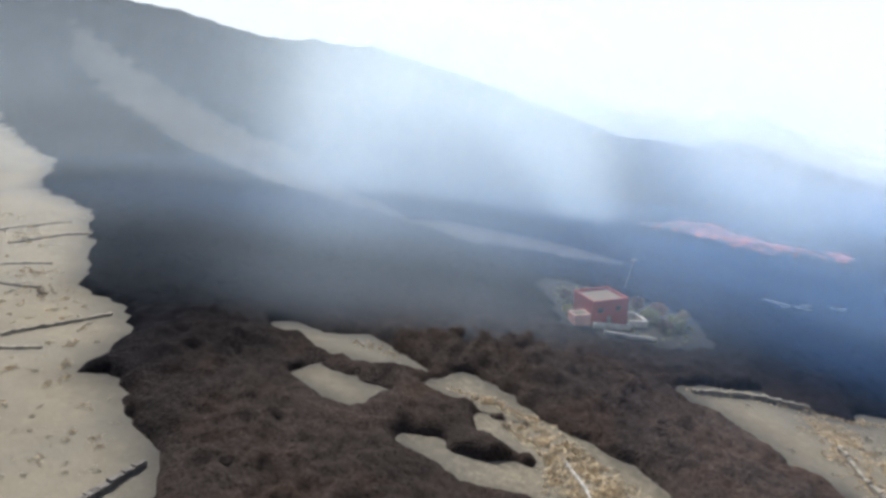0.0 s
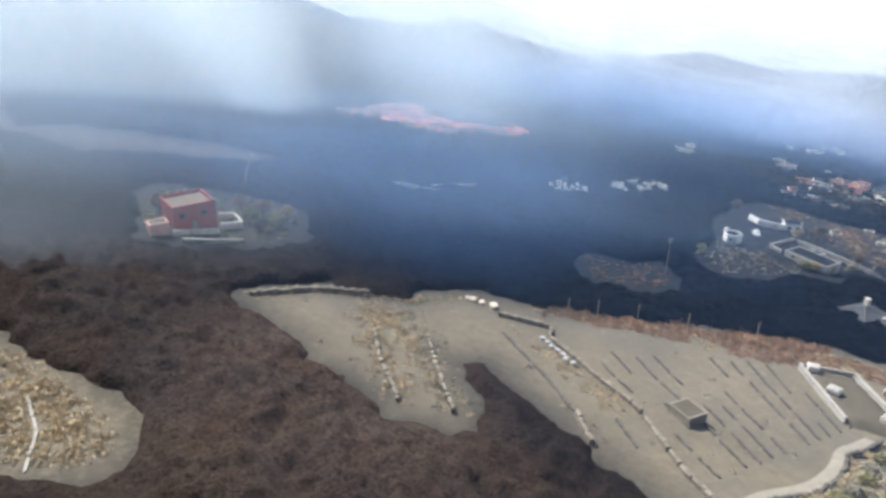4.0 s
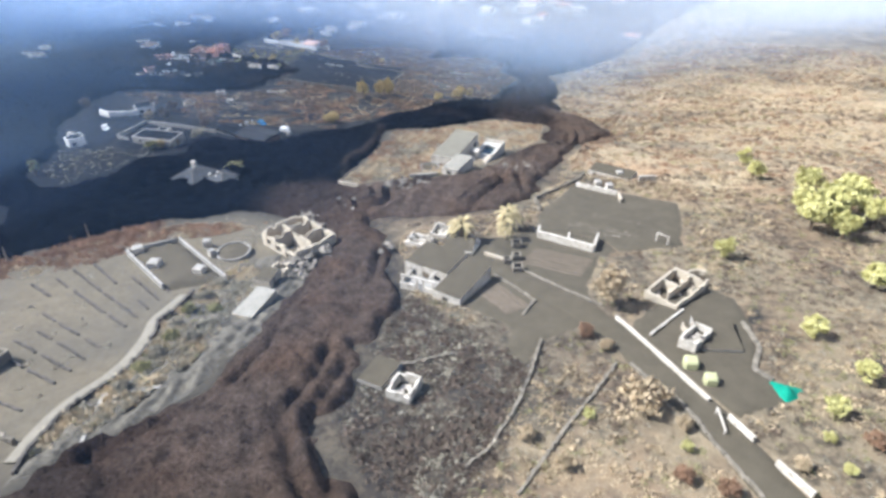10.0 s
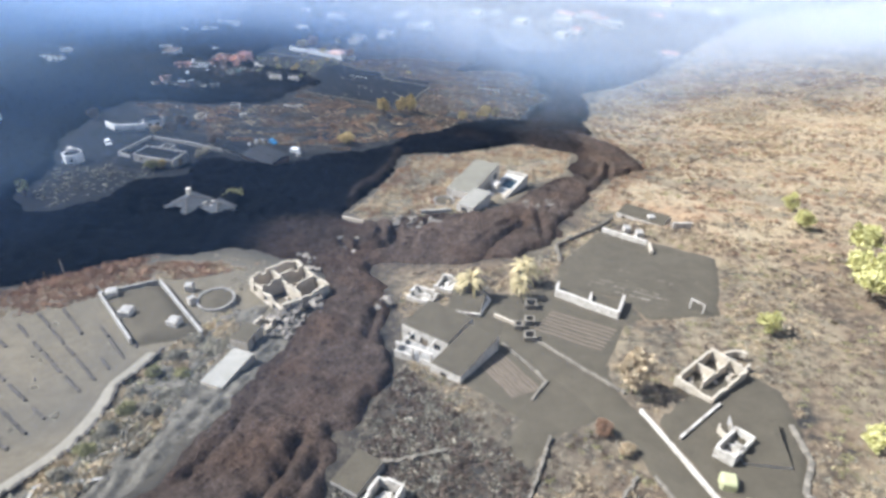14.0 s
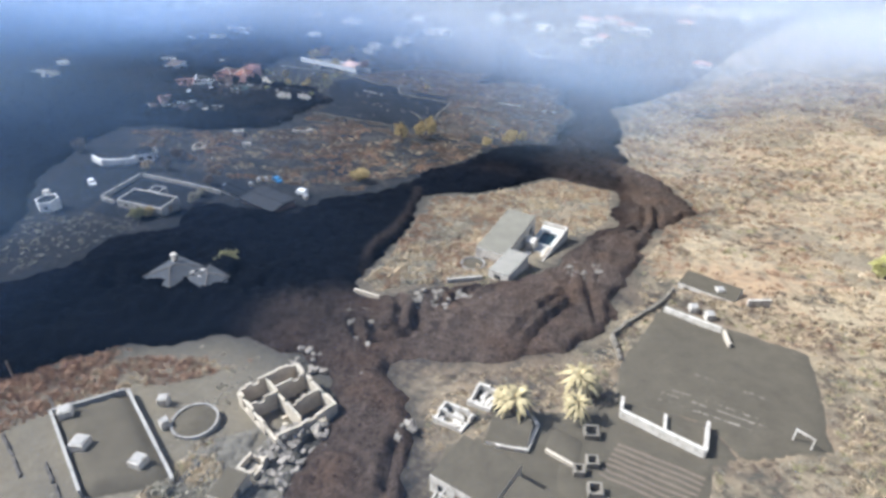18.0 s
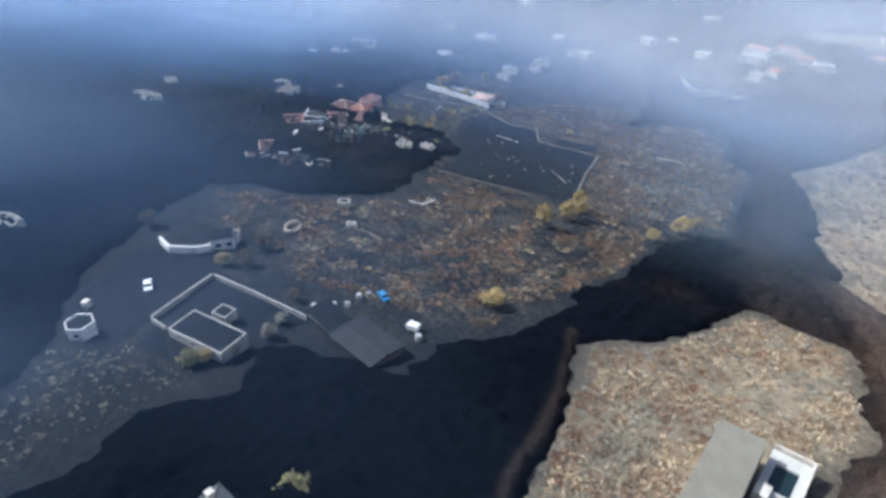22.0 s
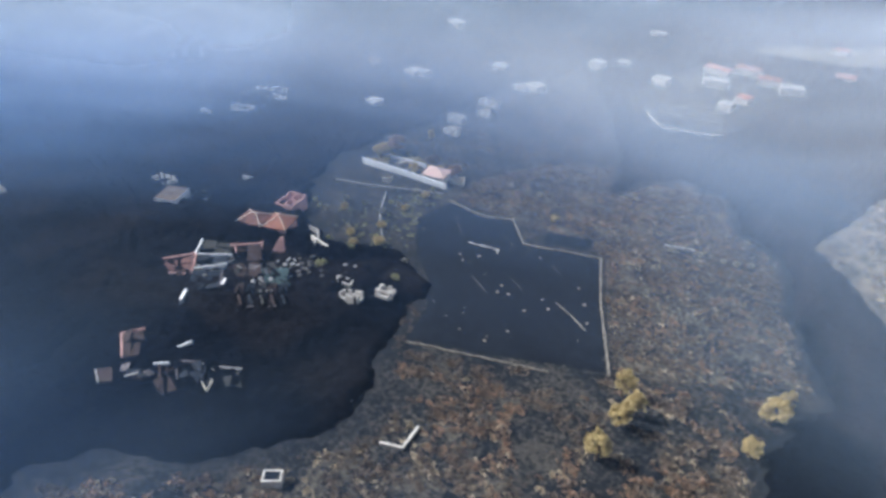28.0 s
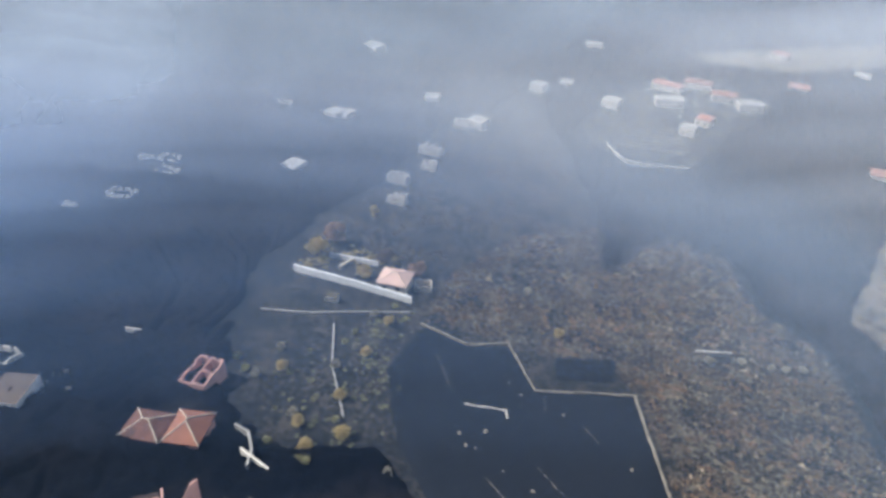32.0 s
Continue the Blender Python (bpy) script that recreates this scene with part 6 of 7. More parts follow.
VILLAGE = "houses drowned in lava"
DUSTY_SLAB = surface("dusty_roof_slab", (0.030, 0.029, 0.025), (0.062, 0.058, 0.050), 0.7, 0.9, 0.3, 6.0)
BURNT_SLAB = surface("burnt_roof_slab", (0.030, 0.019, 0.016), (0.062, 0.042, 0.036), 0.8, 0.9, 0.4, 6.0, (0.05, 0.04, 0.036), 0.7)
TEAL_SLAB = surface("weathered_sheet", (0.030, 0.046, 0.046), (0.055, 0.078, 0.075), 0.8, 0.8, 0.3, 6.0)


def broken_roof(pts, heights, material, label, fronts=(), edge=None, drop=0.9):
    """A tilted roof slab lifted out of the flow; fronts are the sides under which a pale wall still stands."""
    x0, y0 = pts[0]
    e = thing("drowned_roof", x0, y0, land(x0, y0), 0, label, "roof", VILLAGE)
    top = [Vector((x - x0, y - y0, h + 0.7 + land(x, y) - land(x0, y0))) for (x, y), h in zip(pts, heights)]

    def prism(loop, thick):
        bm = bmesh.new()
        up = [bm.verts.new(p) for p in loop]
        down = [bm.verts.new(p - Vector((0, 0, thick))) for p in loop]
        bm.faces.new(up)
        bm.faces.new(down[::-1])
        for k in range(len(loop)):
            bm.faces.new((up[k], down[k], down[(k + 1) % len(loop)], up[(k + 1) % len(loop)]))
        return bm
    middle = sum(top, Vector()) / 4
    shake = random.Random(int(10 * (x0 + y0)))
    n = 2 if (top[0] - top[2]).length > 6.0 else 1      # large roofs have broken into several slabs
    at = lambda u, v: top[0].lerp(top[1], u).lerp(top[3].lerp(top[2], u), v)
    for i in range(n):
        for j in range(n):
            if n > 1 and shake.random() < 0.12:
                continue
            gap = 0.03 if n > 1 else 0.0
            loop = [at((i + a) / n + (gap if a == 0 else -gap), (j + b) / n + (gap if b == 0 else -gap)) for a, b in ((0, 0), (1, 0), (1, 1), (0, 1))]
            if n > 1:
                loop = [p + Vector((shake.uniform(-0.6, 0.6), shake.uniform(-0.6, 0.6), shake.uniform(-0.7, 0.5))) for p in loop]
            part("roof_slab", prism(loop, 0.28), material, e)
    for k in fronts:
        a, b = top[k], top[(k + 1) % 4]
        out_ = ((a + b) / 2 - middle)
        out_.z = 0
        out_ = out_.normalized() * 0.3
        lift = Vector((0, 0, 0.14))
        part("house_front", prism([a + lift, b + lift, b + lift + out_, a + lift + out_], drop), edge or CLEAN_WALL, e)
    return e


ROOF_DARK, ROOF_GREY, ROOF_BURNT = "dark roof slab of a house drowned in lava", "grey roof with a white front drowned in lava", "burnt brown roof slab tilted in the lava"
broken_roof([(295.8, 231.8), (292.8, 226.2), (295.8, 222.2), (302.1, 227.7)], (3.6, 3.1, 3.0, 4.1), SOOT_TILE, "sooty red roof with pink edges drowned in lava", (1, 2, 3), PINK, 0.45)
broken_roof([(309.0, 233.0), (302.6, 228.3), (308.3, 222.0), (313.1, 226.5)], (4.0, 3.6, 3.4, 3.6), DUSTY_SLAB, ROOF_GREY, (0, 1), None, 0.9)
broken_roof([(301.3, 228.0), (297.8, 223.4), (304.1, 219.3), (307.8, 222.2)], (3.3, 3.3, 3.5, 3.2), SLATE, ROOF_GREY, (1,), None, 1.4)
broken_roof([(296.8, 222.6), (290.4, 216.4), (295.4, 212.6), (301.6, 218.4)], (2.9, 2.6, 2.9, 3.0), SLATE, ROOF_DARK, (2,), SOOT_WALL, 0.6)
broken_roof([(309.9, 224.1), (301.5, 213.6), (305.5, 209.5), (315.6, 219.6)], (4.8, 2.8, 2.5, 5.0), BURNT_SLAB, ROOF_BURNT, (3,), PINK, 0.4)
broken_roof([(313.0, 226.0), (310.4, 222.6), (314.6, 218.2), (317.6, 221.4)], (3.4, 3.0, 4.6, 4.4), BURNT_SLAB, ROOF_BURNT, (0, 2), PINK, 0.5)
for k in range(5):    # a fan of fallen roof planks
    u = k / 4
    ax, ay, bx, by = 299.4 + 7.0 * u, 211.6 - 7.0 * u, 292.4 + 6.4 * u, 204.2 - 6.8 * u
    broken_roof([(ax, ay), (bx, by), (bx + 1.0, by - 1.3), (ax + 1.1, ay - 1.2)], (3.0 + 0.3 * (k % 2), 2.2, 2.4, 3.4), (BURNT_SLAB, SLATE, DUSTY_SLAB)[k % 3], (ROOF_BURNT, ROOF_DARK, "grey roof slab fallen in the lava")[k % 3], (1,) if k % 2 else (), SOOT_WALL, 0.3)
broken_roof([(308.4, 213.9), (304.4, 207.4), (308.6, 202.7), (313.1, 208.4)], (3.2, 2.4, 2.2, 3.0), TEAL_SLAB, "weathered teal roof sheet lying in the lava", (0,), SOOT_WALL, 0.3)
broken_roof([(267.0, 197.8), (262.5, 191.4), (264.7, 189.2), (269.0, 196.0)], (3.6, 2.6, 2.8, 3.6), BURNT_SLAB, "brown roof with a white edge sinking in lava", (3,), None, 0.6)
broken_roof([(270.6, 196.1), (267.3, 191.8), (269.2, 188.0), (272.8, 192.4)], (3.2, 2.9, 3.0, 3.4), SLATE, ROOF_DARK, (0, 3), SOOT_WALL, 0.5)
broken_roof([(272.8, 192.0), (269.4, 188.2), (267.9, 185.0), (270.6, 186.6)], (3.7, 3.0, 3.2, 3.6), SLATE, ROOF_GREY, (1, 2), CREAM, 0.5)
broken_roof([(274.2, 188.8), (271.1, 184.2), (273.3, 182.2), (276.1, 185.0)], (3.0, 2.6, 2.6, 3.2), DUSTY_SLAB, "grey roof slab fallen in the lava", (3,), CONCRETE, 0.3)
broken_roof([(270.3, 211.5), (265.6, 204.9), (268.0, 203.3), (273.8, 209.2)], (3.4, 3.0, 3.2, 3.8), BURNT_SLAB, "brown and pink roof slab tilted in the lava", (0, 3), PINK, 0.5)
broken_roof([(260.4, 205.0), (258.6, 201.8), (260.0, 200.0), (262.4, 203.4)], (2.9, 2.6, 2.8, 3.2), BURNT_SLAB, ROOF_BURNT, (0,), CONCRETE, 0.4)
rubble = random.Random(5)
for k in range(26):    # broken slabs and wall stumps among the roofs
    u, v = rubble.random(), rubble.random()
    x, y = 291 + 20 * u + 4 * v, 216 - 9 * u + 12 * v
    if k % 3 == 2:
        x, y = 263 + 12 * u, 196 - 10 * u + 5 * v
    w, d, t = rubble.uniform(1.0, 2.8), rubble.uniform(0.7, 1.9), rubble.uniform(0, 3.14)
    c, n = math.cos(t), math.sin(t)
    kind = k % 4
    broken_roof([(x, y), (x + w * c, y + w * n), (x + w * c - d * n, y + w * n + d * c), (x - d * n, y + d * c)], [2.4 + rubble.uniform(-0.2, 1.3) for _ in range(4)],
                (SLATE, BURNT_SLAB, DUSTY_SLAB, SOOT_WALL)[kind], (ROOF_DARK, ROOF_BURNT, "grey roof slab fallen in the lava", "sooty wall slab fallen in the lava")[kind], (k % 3,) if kind != 1 else (), (CONCRETE, PINK, CREAM, SOOT_WALL)[kind], 0.35)
smooth_wall("house_front", [(286.6, 214.8), (290.4, 217.6)], 3.3, 0.5, CLEAN_WALL, "white house front standing in the lava", "wall", VILLAGE)
smooth_wall("house_front", [(296.6, 213.0), (299.6, 215.0)], 3.6, 0.5, CLEAN_WALL, "white house front standing in the lava", "wall", VILLAGE)
smooth_wall("wall_piece", [(274.2, 200.4), (277.2, 200.0)], 3.3, 0.3, CLEAN_WALL, "piece of white wall in the lava")
ruin("small_ruin", (280.8, 166.0), (284.6, 166.0), 2.2, 0.9, "small pale ruin on black ash at the lava's edge", (), CONCRETE, 0.4)


def leaning_slab(x, y, turn, w, h, material, label):
    e = thing("leaning_slab", x, y, land(x, y) + 1.0, turn, label, "slab")
    bm = bmesh.new()
    pts = ((-w / 2, 0), (w / 2, 0), (w * 0.46, h), (w * 0.2, h * 0.9))
    q = [[bm.verts.new((px, yy + pz * 0.25, pz)) for px, pz in pts] for yy in (0, 0.35)]
    for i in range(4):
        bm.faces.new((q[0][i], q[0][(i + 1) % 4], q[1][(i + 1) % 4], q[1][i]))
    bm.faces.new(q[0][::-1])
    bm.faces.new(q[1])
    part("slab", bm, material, e)


leaning_slab(317.6, 216.6, -60, 4.6, 6.4, PINK, "tall pink roof slab tilted up out of the lava")
leaning_slab(311.0, 217.4, -40, 4.0, 3.6, PINK, "pink roof slab tilted in the lava")
for rx, ry, rr, rn, mat_, lab in ((307, 213, 4.0, 26, DARK_STONE, "heap of dark house debris"), (312, 211, 4.0, 26, CONCRETE, "heap of grey house debris"), (303, 209, 3.0, 16, CONCRETE, "heap of grey house debris"),
                                  (315, 205, 4.0, 20, DARK_STONE, "heap of dark house debris"), (320, 209, 3.0, 14, DARK_STONE, "heap of dark house debris"),
                                  (323, 198, 2.6, 12, CONCRETE, "scattered grey debris in lava")):
    rubble_heap(rx, ry, rr, rn, mat_, lab, 2.2)
for a, b, d, h, lab in (((316.4, 196.6), (317.6, 192.6), 3.0, 3.6, "small white ruin in dark lava"), ((320.2, 186.4), (321.2, 182.6), 3.0, 3.6, "small white ruin in dark lava")):
    ruin("drowned_ruin", a, b, d, h, lab, (), WHITE_WALL, 1.2, VILLAGE)
building("orange_roofed_house", (325.6, 238.6), (327.0, 231.6), 6.0, 4.0, "orange hip-roofed house drowned in lava", wall=PINK, roof="hip", roof_mat=SOOT_TILE, rise=1.7, group=VILLAGE, caps=CREAM)
building("orange_roofed_house", (327.8, 230.8), (329.4, 224.6), 7.0, 4.2, "orange hip-roofed house drowned in lava", wall=PINK, roof="hip", rise=2.1, group=VILLAGE, caps=CREAM, roof_mat=surface("scorched_tile", (0.20, 0.085, 0.058), (0.28, 0.13, 0.09), 0.7, random_tint=0.3))
smooth_wall("curved_wall", [(329.6, 214.2), (333.4, 216.0), (337.0, 219.4), (337.6, 223.0)], 2.8, 0.35, CONCRETE, "curved pale wall rising from the lava")
ruin("roofless_house", (343.0, 241.2), (343.6, 235.4), 8.0, 4.4, "roofless pinkish house in the lava", ((False, 3.0, 0.4, 7.5), (True, 4.0, 3.2, 5.4)), PINK, 0.6, VILLAGE)
building("drowned_house", (321.0, 268.4), (323.2, 261.8), 8.0, 3.8, "white-fronted house with a brown roof drowned in lava", wall=CLEAN_WALL, parapet=0.0, roof_mat=surface("brown_roof", (0.085, 0.066, 0.055), (0.14, 0.11, 0.09), 0.6), group=VILLAGE)
rubble_heap(331, 263, 4.0, 18, DARK_STONE, "heap of brown house debris", 2.0)
smooth_wall("wall_piece", [(353.0, 265.4), (353.8, 261.6)], 3.0, 0.3, WHITE_WALL, "piece of white wall in the lava")
smooth_wall("wall_piece", [(300.6, 205.4), (303.6, 203.0)], 3.2, 0.3, WHITE_WALL, "piece of white wall in the lava")
smooth_wall("wall_piece", [(332.6, 217.8), (330.4, 209.6)], 3.0, 0.3, WHITE_WALL, "piece of white wall in the lava")

# ---- white-walled estate ----
smooth_wall("estate_wall", [(401.0, 252.4), (402.0, 234.0), (402.8, 216.0)], 2.2, 0.5, CLEAN_WALL, "long bright white estate wall beside the lava")
building("estate_house", (405.4, 227.8), (406.4, 219.6), 7.0, 3.2, "white house with pale pink tile roof behind a white wall", roof="hip", rise=1.6, roof_mat=surface("pale_tile", (0.52, 0.34, 0.27), (0.60, 0.42, 0.35), 0.7), windows=W3(0, (1.2, 5.2), 1.3, 0.9, 2.2), caps=CREAM)
smooth_wall("garden_wall", [(415.0, 249.0), (416.2, 243.0), (417.4, 234.0)], 1.4, 0.35, CLEAN_WALL, "white garden wall inside the estate")
smooth_wall("garden_wall", [(409.4, 242.4), (416.4, 241.8)], 0.9, 0.6, CREAM, "pale garden path wall inside the estate")
ruin("estate_outbuilding", (410.2, 218.6), (412.0, 214.0), 4.0, 2.2, "pale roofless outbuilding beside the estate", (), CREAM, 0.9)
building("gate_lodge", (390.4, 235.6), (391.4, 232.6), 2.6, 1.8, "tiny white hut on an ash plot", "hut", WHITE_WALL, parapet=0.1)
smooth_wall("plot_kerb", [(378.0, 247.0), (383.0, 236.0), (389.6, 226.6), (398.0, 214.0)], 0.4, 0.3, CONCRETE, "pale kerb along an ash track")
smooth_wall("plot_kerb", [(352.0, 208.0), (366.0, 219.0), (382.0, 228.0)], 0.3, 0.3, CONCRETE, "pale kerb along an ash track")

# ---- far houses ----
FAR = "distant white houses"
far_rnd = random.Random(8)


def far_house(x, y, l, d, h, red, label):
    t = radians(far_rnd.uniform(250, 285))
    building("distant_house", (x - 2, y + l / 2), (x - 2 + l * math.cos(t) , y + l / 2 + l * math.sin(t)), d, h, label, roof="hip" if red else "flat", rise=1.5, group=FAR, parapet=0.3,
             windows=((0, 1.2, 1.4, 1.0, 2.2), (0, l - 3.0, 1.4, 1.0, 2.2)), roof_mat=None if red else CONCRETE)


for x, y, l, red in ((658, 205, 10, 0), (672, 172, 16, 0), (703, 178, 18, 1), (694, 143, 14, 1), (654, 152, 8, 1), (637, 159, 8, 0), (683, 127, 14, 0), (663, 251, 9, 0), (675, 236, 7, 0), (616, 66, 12, 1), (712, 160, 16, 1),
                     (730, 101, 12, 1), (583, 262, 9, 0), (760, 236, 12, 0), (820, 110, 12, 1), (786, 60, 10, 0), (645, 354, 12, 0), (546, 326, 8, 0), (548, 320, 5, 0), (601, 295, 8, 0), (470, 300, 7, 0)):
    far_house(x, y, l, 8.0, 4.2, red, "distant white house with red tile roof in haze" if red else "distant flat-roofed white house in haze")
for x, y, l in ((466, 252, 7), (487, 262, 8), (529.5, 266, 10), (576, 268, 8), (413, 331, 9), (438, 334, 8), (446, 351, 5), (540, 351, 7), (272, 286, 9), (331, 279, 7), (296, 309, 5), (449, 343, 8), (399, 337, 4),
                (144, 185, 7), (150, 184, 6), (180, 193, 8), (171, 191, 5), (190, 194, 5), (273, 291, 6), (174.4, 88.6, 4), (189, 195, 6), (510, 258, 6), (312, 189, 5), (318, 184, 4)):
    ruin("distant_ruin", (x, y + l / 2), (x + 0.6, y - l / 2), max(2.5, l * 0.6), 4.0, "broken white walls standing in dark lava", (), WHITE_WALL, 2.2, "ruins in the lava")
smooth_wall("orchard_wall", [(602, 196), (586, 184), (588, 168), (596, 151)], 1.0, 0.5, WHITE_WALL, "pale wall round a distant orchard")
for k in range(4):
    stone_wall("orchard_row", [(604 + 9 * k, 192 - 2 * k), (612 + 9 * k, 156 + 1 * k)], 0.6, 0.5, STONE, "distant stone row in an orchard", "stones", "orchard rows", step=2.5)
for pts in ([(88, 177), (109, 171)], [(112, 172), (130, 181)], [(232, 250), (240, 262)], [(100, 178), (128, 186)]):
    smooth_wall("wall_piece", pts, 2.5, 0.3, CONCRETE, "long pale wall line rising from the lava")
smooth_wall("small_road_wall", [(16.2, 83.0), (18.4, 76.0), (18.4, 69.0)], 0.15, 0.22, CONCRETE, "thin pale kerb of a buried road")
stone_wall("ash_wall", [(-35.5, 71.0), (-38.8, 64.4), (-42, 58)], 0.9, 0.9, DARK_STONE, "dark stone wall at the lava's edge")
stone_wall("ash_wall", [(-70.6, 100.8), (-64, 105.6), (-57.8, 111.0)], 0.5, 0.7, STONE, "low stone wall on pale ash")
for line in ([(-92, 118), (-84, 122), (-76, 121)], [(-98, 126), (-90, 134), (-82, 136)], [(-80, 92), (-70, 96), (-62, 97)], [(-118, 156), (-108, 168), (-99, 176)]):
    stone_wall("terrace_edge", line, 0.35, 0.8, STONE, "low stone terrace edge on pale ash", "stones", "terrace edges", step=0.9)
stone_wall("ash_wall", [(-100, 150), (-92, 160), (-84, 162)], 0.5, 0.7, STONE, "low stone wall on pale ash")

# ---- plants ----
def leaf_material(name, a, b, rough=0.8):
    m, nt, bsdf = nodes_of(name)
    geo = nt.nodes.new("ShaderNodeNewGeometry")
    col = mixed(nt, geo.outputs["Random Per Island"], a, b)
    col = mixed(nt, ramp(nt, noise_node(nt, geo.outputs["Position"], 0.22, 3.0), 0.35, 0.7), col, mixed(nt, 0.5, col, tuple(v * 0.45 for v in a)))
    link(nt, col, bsdf.inputs["Base Color"])
    bsdf.inputs["Roughness"].default_value = rough
    return m


STRAW = leaf_material("straw_scrub", (0.40, 0.31, 0.19), (0.58, 0.46, 0.30))
PALE = leaf_material("pale_scrub", (0.29, 0.26, 0.195), (0.42, 0.375, 0.285))
RUSTY = leaf_material("rust_scrub", (0.24, 0.145, 0.088), (0.35, 0.22, 0.14))
BROWN_SCRUB = leaf_material("brown_scrub", (0.115, 0.086, 0.064), (0.20, 0.15, 0.112))
OLIVE = leaf_material("olive_scrub", (0.20, 0.185, 0.085), (0.42, 0.385, 0.20))
YELLOW = leaf_material("yellowed_needles", (0.42, 0.39, 0.13), (0.76, 0.71, 0.34))
PALM = leaf_material("dry_palm_fronds", (0.30, 0.24, 0.12), (0.52, 0.43, 0.24))
OCHRE = leaf_material("ochre_needles", (0.34, 0.25, 0.10), (0.60, 0.47, 0.23))


def tuft(n, seed, flat=0.6, leaf=0.28, slim=0.6):
    """Unit shrub: n small bent leaf blades over a low dome. Returns points and triangles."""
    r = np.random.RandomState(seed)
    az, el = r.uniform(0, 2 * np.pi, n), np.arccos(r.uniform(0.0, 1.0, n))
    d = np.stack([np.sin(el) * np.cos(az), np.sin(el) * np.sin(az), np.cos(el) * flat], -1)
    c = d * r.uniform(0.45, 1.0, (n, 1)) * (0.75 + 0.25 * np.sin(3 * az + seed))[:, None]
    u = d * 0.5 + r.normal(size=(n, 3))
    u /= np.linalg.norm(u, axis=1, keepdims=True)
    v = np.cross(u, r.normal(size=(n, 3)))
    v /= np.linalg.norm(v, axis=1, keepdims=True)
    s = leaf * r.uniform(0.6, 1.3, (n, 1))
    co = np.stack([c - u * s, c + v * s * slim, c + u * s, c - v * s * slim], 1).reshape(-1, 3)
    q = np.arange(4 * n).reshape(n, 4)
    return co, q


TUFTS = [tuft(32, k, leaf=0.21, slim=0.3) for k in range(6)]
LUSH = [tuft(44, k + 20, 0.8, leaf=0.26) for k in range(6)]


def covered(x, y, polys, margin=0.6):
    hit = np.zeros(len(x), bool)
    for p in polys:
        bx, by = np.array(p)[:, 0], np.array(p)[:, 1]
        near = (x > bx.min() - margin) & (x < bx.max() + margin) & (y > by.min() - margin) & (y < by.max() + margin)
        if near.any():
            idx = np.where(near)[0]
            hit[idx[inside(x[idx], y[idx], list(p)) > -margin]] = True
    return hit


def lands(x, y):
    return slope(x, y) + (fbm(x / 14, y / 14, 4, 3) - 0.5) * 1.1


def scrub_patch(name, x, y, size, material, label, seed=0, lift=0.0):
    """Many shrubs as one mesh, on the ground at the given plan places."""
    r = np.random.RandomState(seed + 100)
    cos, faces, base = [], [], 0
    z = lands(x, y) + lift
    for k in range(len(x)):
        co, q = TUFTS[r.randint(len(TUFTS))]
        a = r.uniform(0, 6.28)
        ca, sa_ = math.cos(a), math.sin(a)
        sx, sy, sz = size[k] * r.uniform(0.8, 1.3), size[k] * r.uniform(0.8, 1.2), size[k] * r.uniform(0.7, 1.3)
        p = co * (sx, sy, sz)
        p = np.stack([p[:, 0] * ca - p[:, 1] * sa_ + x[k], p[:, 0] * sa_ + p[:, 1] * ca + y[k], p[:, 2] + z[k] - 0.1 * size[k]], -1)
        cos.append(p)
        faces.append(q + base)
        base += len(p)
    if not cos:
        return
    me = raw_mesh(name, np.concatenate(cos), np.concatenate(faces), [material], None, False)
    return tagged(new(name, me), label, "scrub", kind="stuff")


def sown(poly, n, seed, clump=0.0, freq=12.0):
    """n random places inside an outline, off the walls and yards; clump keeps them to patches."""
    r = np.random.RandomState(seed)
    bx, by = np.array(poly)[:, 0], np.array(poly)[:, 1]
    x, y = r.uniform(bx.min(), bx.max(), n * 6), r.uniform(by.min(), by.max(), n * 6)
    ok = inside(x, y, poly) > 0
    x, y = x[ok], y[ok]
    ok = free_ground(x, y) > 0.8
    ok &= ~covered(x, y, CLEAR)
    if clump:
        ok &= fbm(x / freq, y / freq, 3, seed) > clump
    if poly is MID:
        ok &= in_band(x, y) > 0.6
    return x[ok][:n], y[ok][:n]


def near_line(line, n, spread, seed):
    r = np.random.RandomState(seed)
    seg = [math.hypot(b[0] - a[0], b[1] - a[1]) for a, b in zip(line, line[1:])]
    xs, ys = [], []
    for _ in range(n):
        k = r.choice(len(seg), p=np.array(seg) / sum(seg))
        u = r.rand()
        (ax, ay), (bx, by) = line[k], line[k + 1]
        xs.append(ax + (bx - ax) * u + r.normal() * spread)
        ys.append(ay + (by - ay) * u + r.normal() * spread)
    return np.array(xs), np.array(ys)


def sizes(n, lo, hi, seed):
    r = np.random.RandomState(seed)
    return lo + (hi - lo) * r.rand(n) ** 1.4


def patch(name, where, lo, hi, material, label, seed, lift=0.0):
    x, y = where
    return scrub_patch(name, x, y, sizes(len(x), lo, hi, seed), material, label, seed, lift)


patch("flank_scrub", sown(FLANK, 1300, 50), 0.5, 1.6, BROWN_SCRUB, "brown scrub on rough ground beside the flow", 50)
patch("flank_scrub", sown(FLANK, 420, 51, 0.45, 6), 0.4, 1.5, PALE, "pale scrub on rough ground beside the flow", 51)
BACK_RIM = [(100, 103.4), (118, 98.6), (127, 94.6), (140, 90.4), (153, 84.4)]
patch("dry_canes", near_line(BACK_RIM, 520, 1.4, 1), 0.6, 1.9, RUSTY, "rust-coloured dry canes along the field's rim", 1)
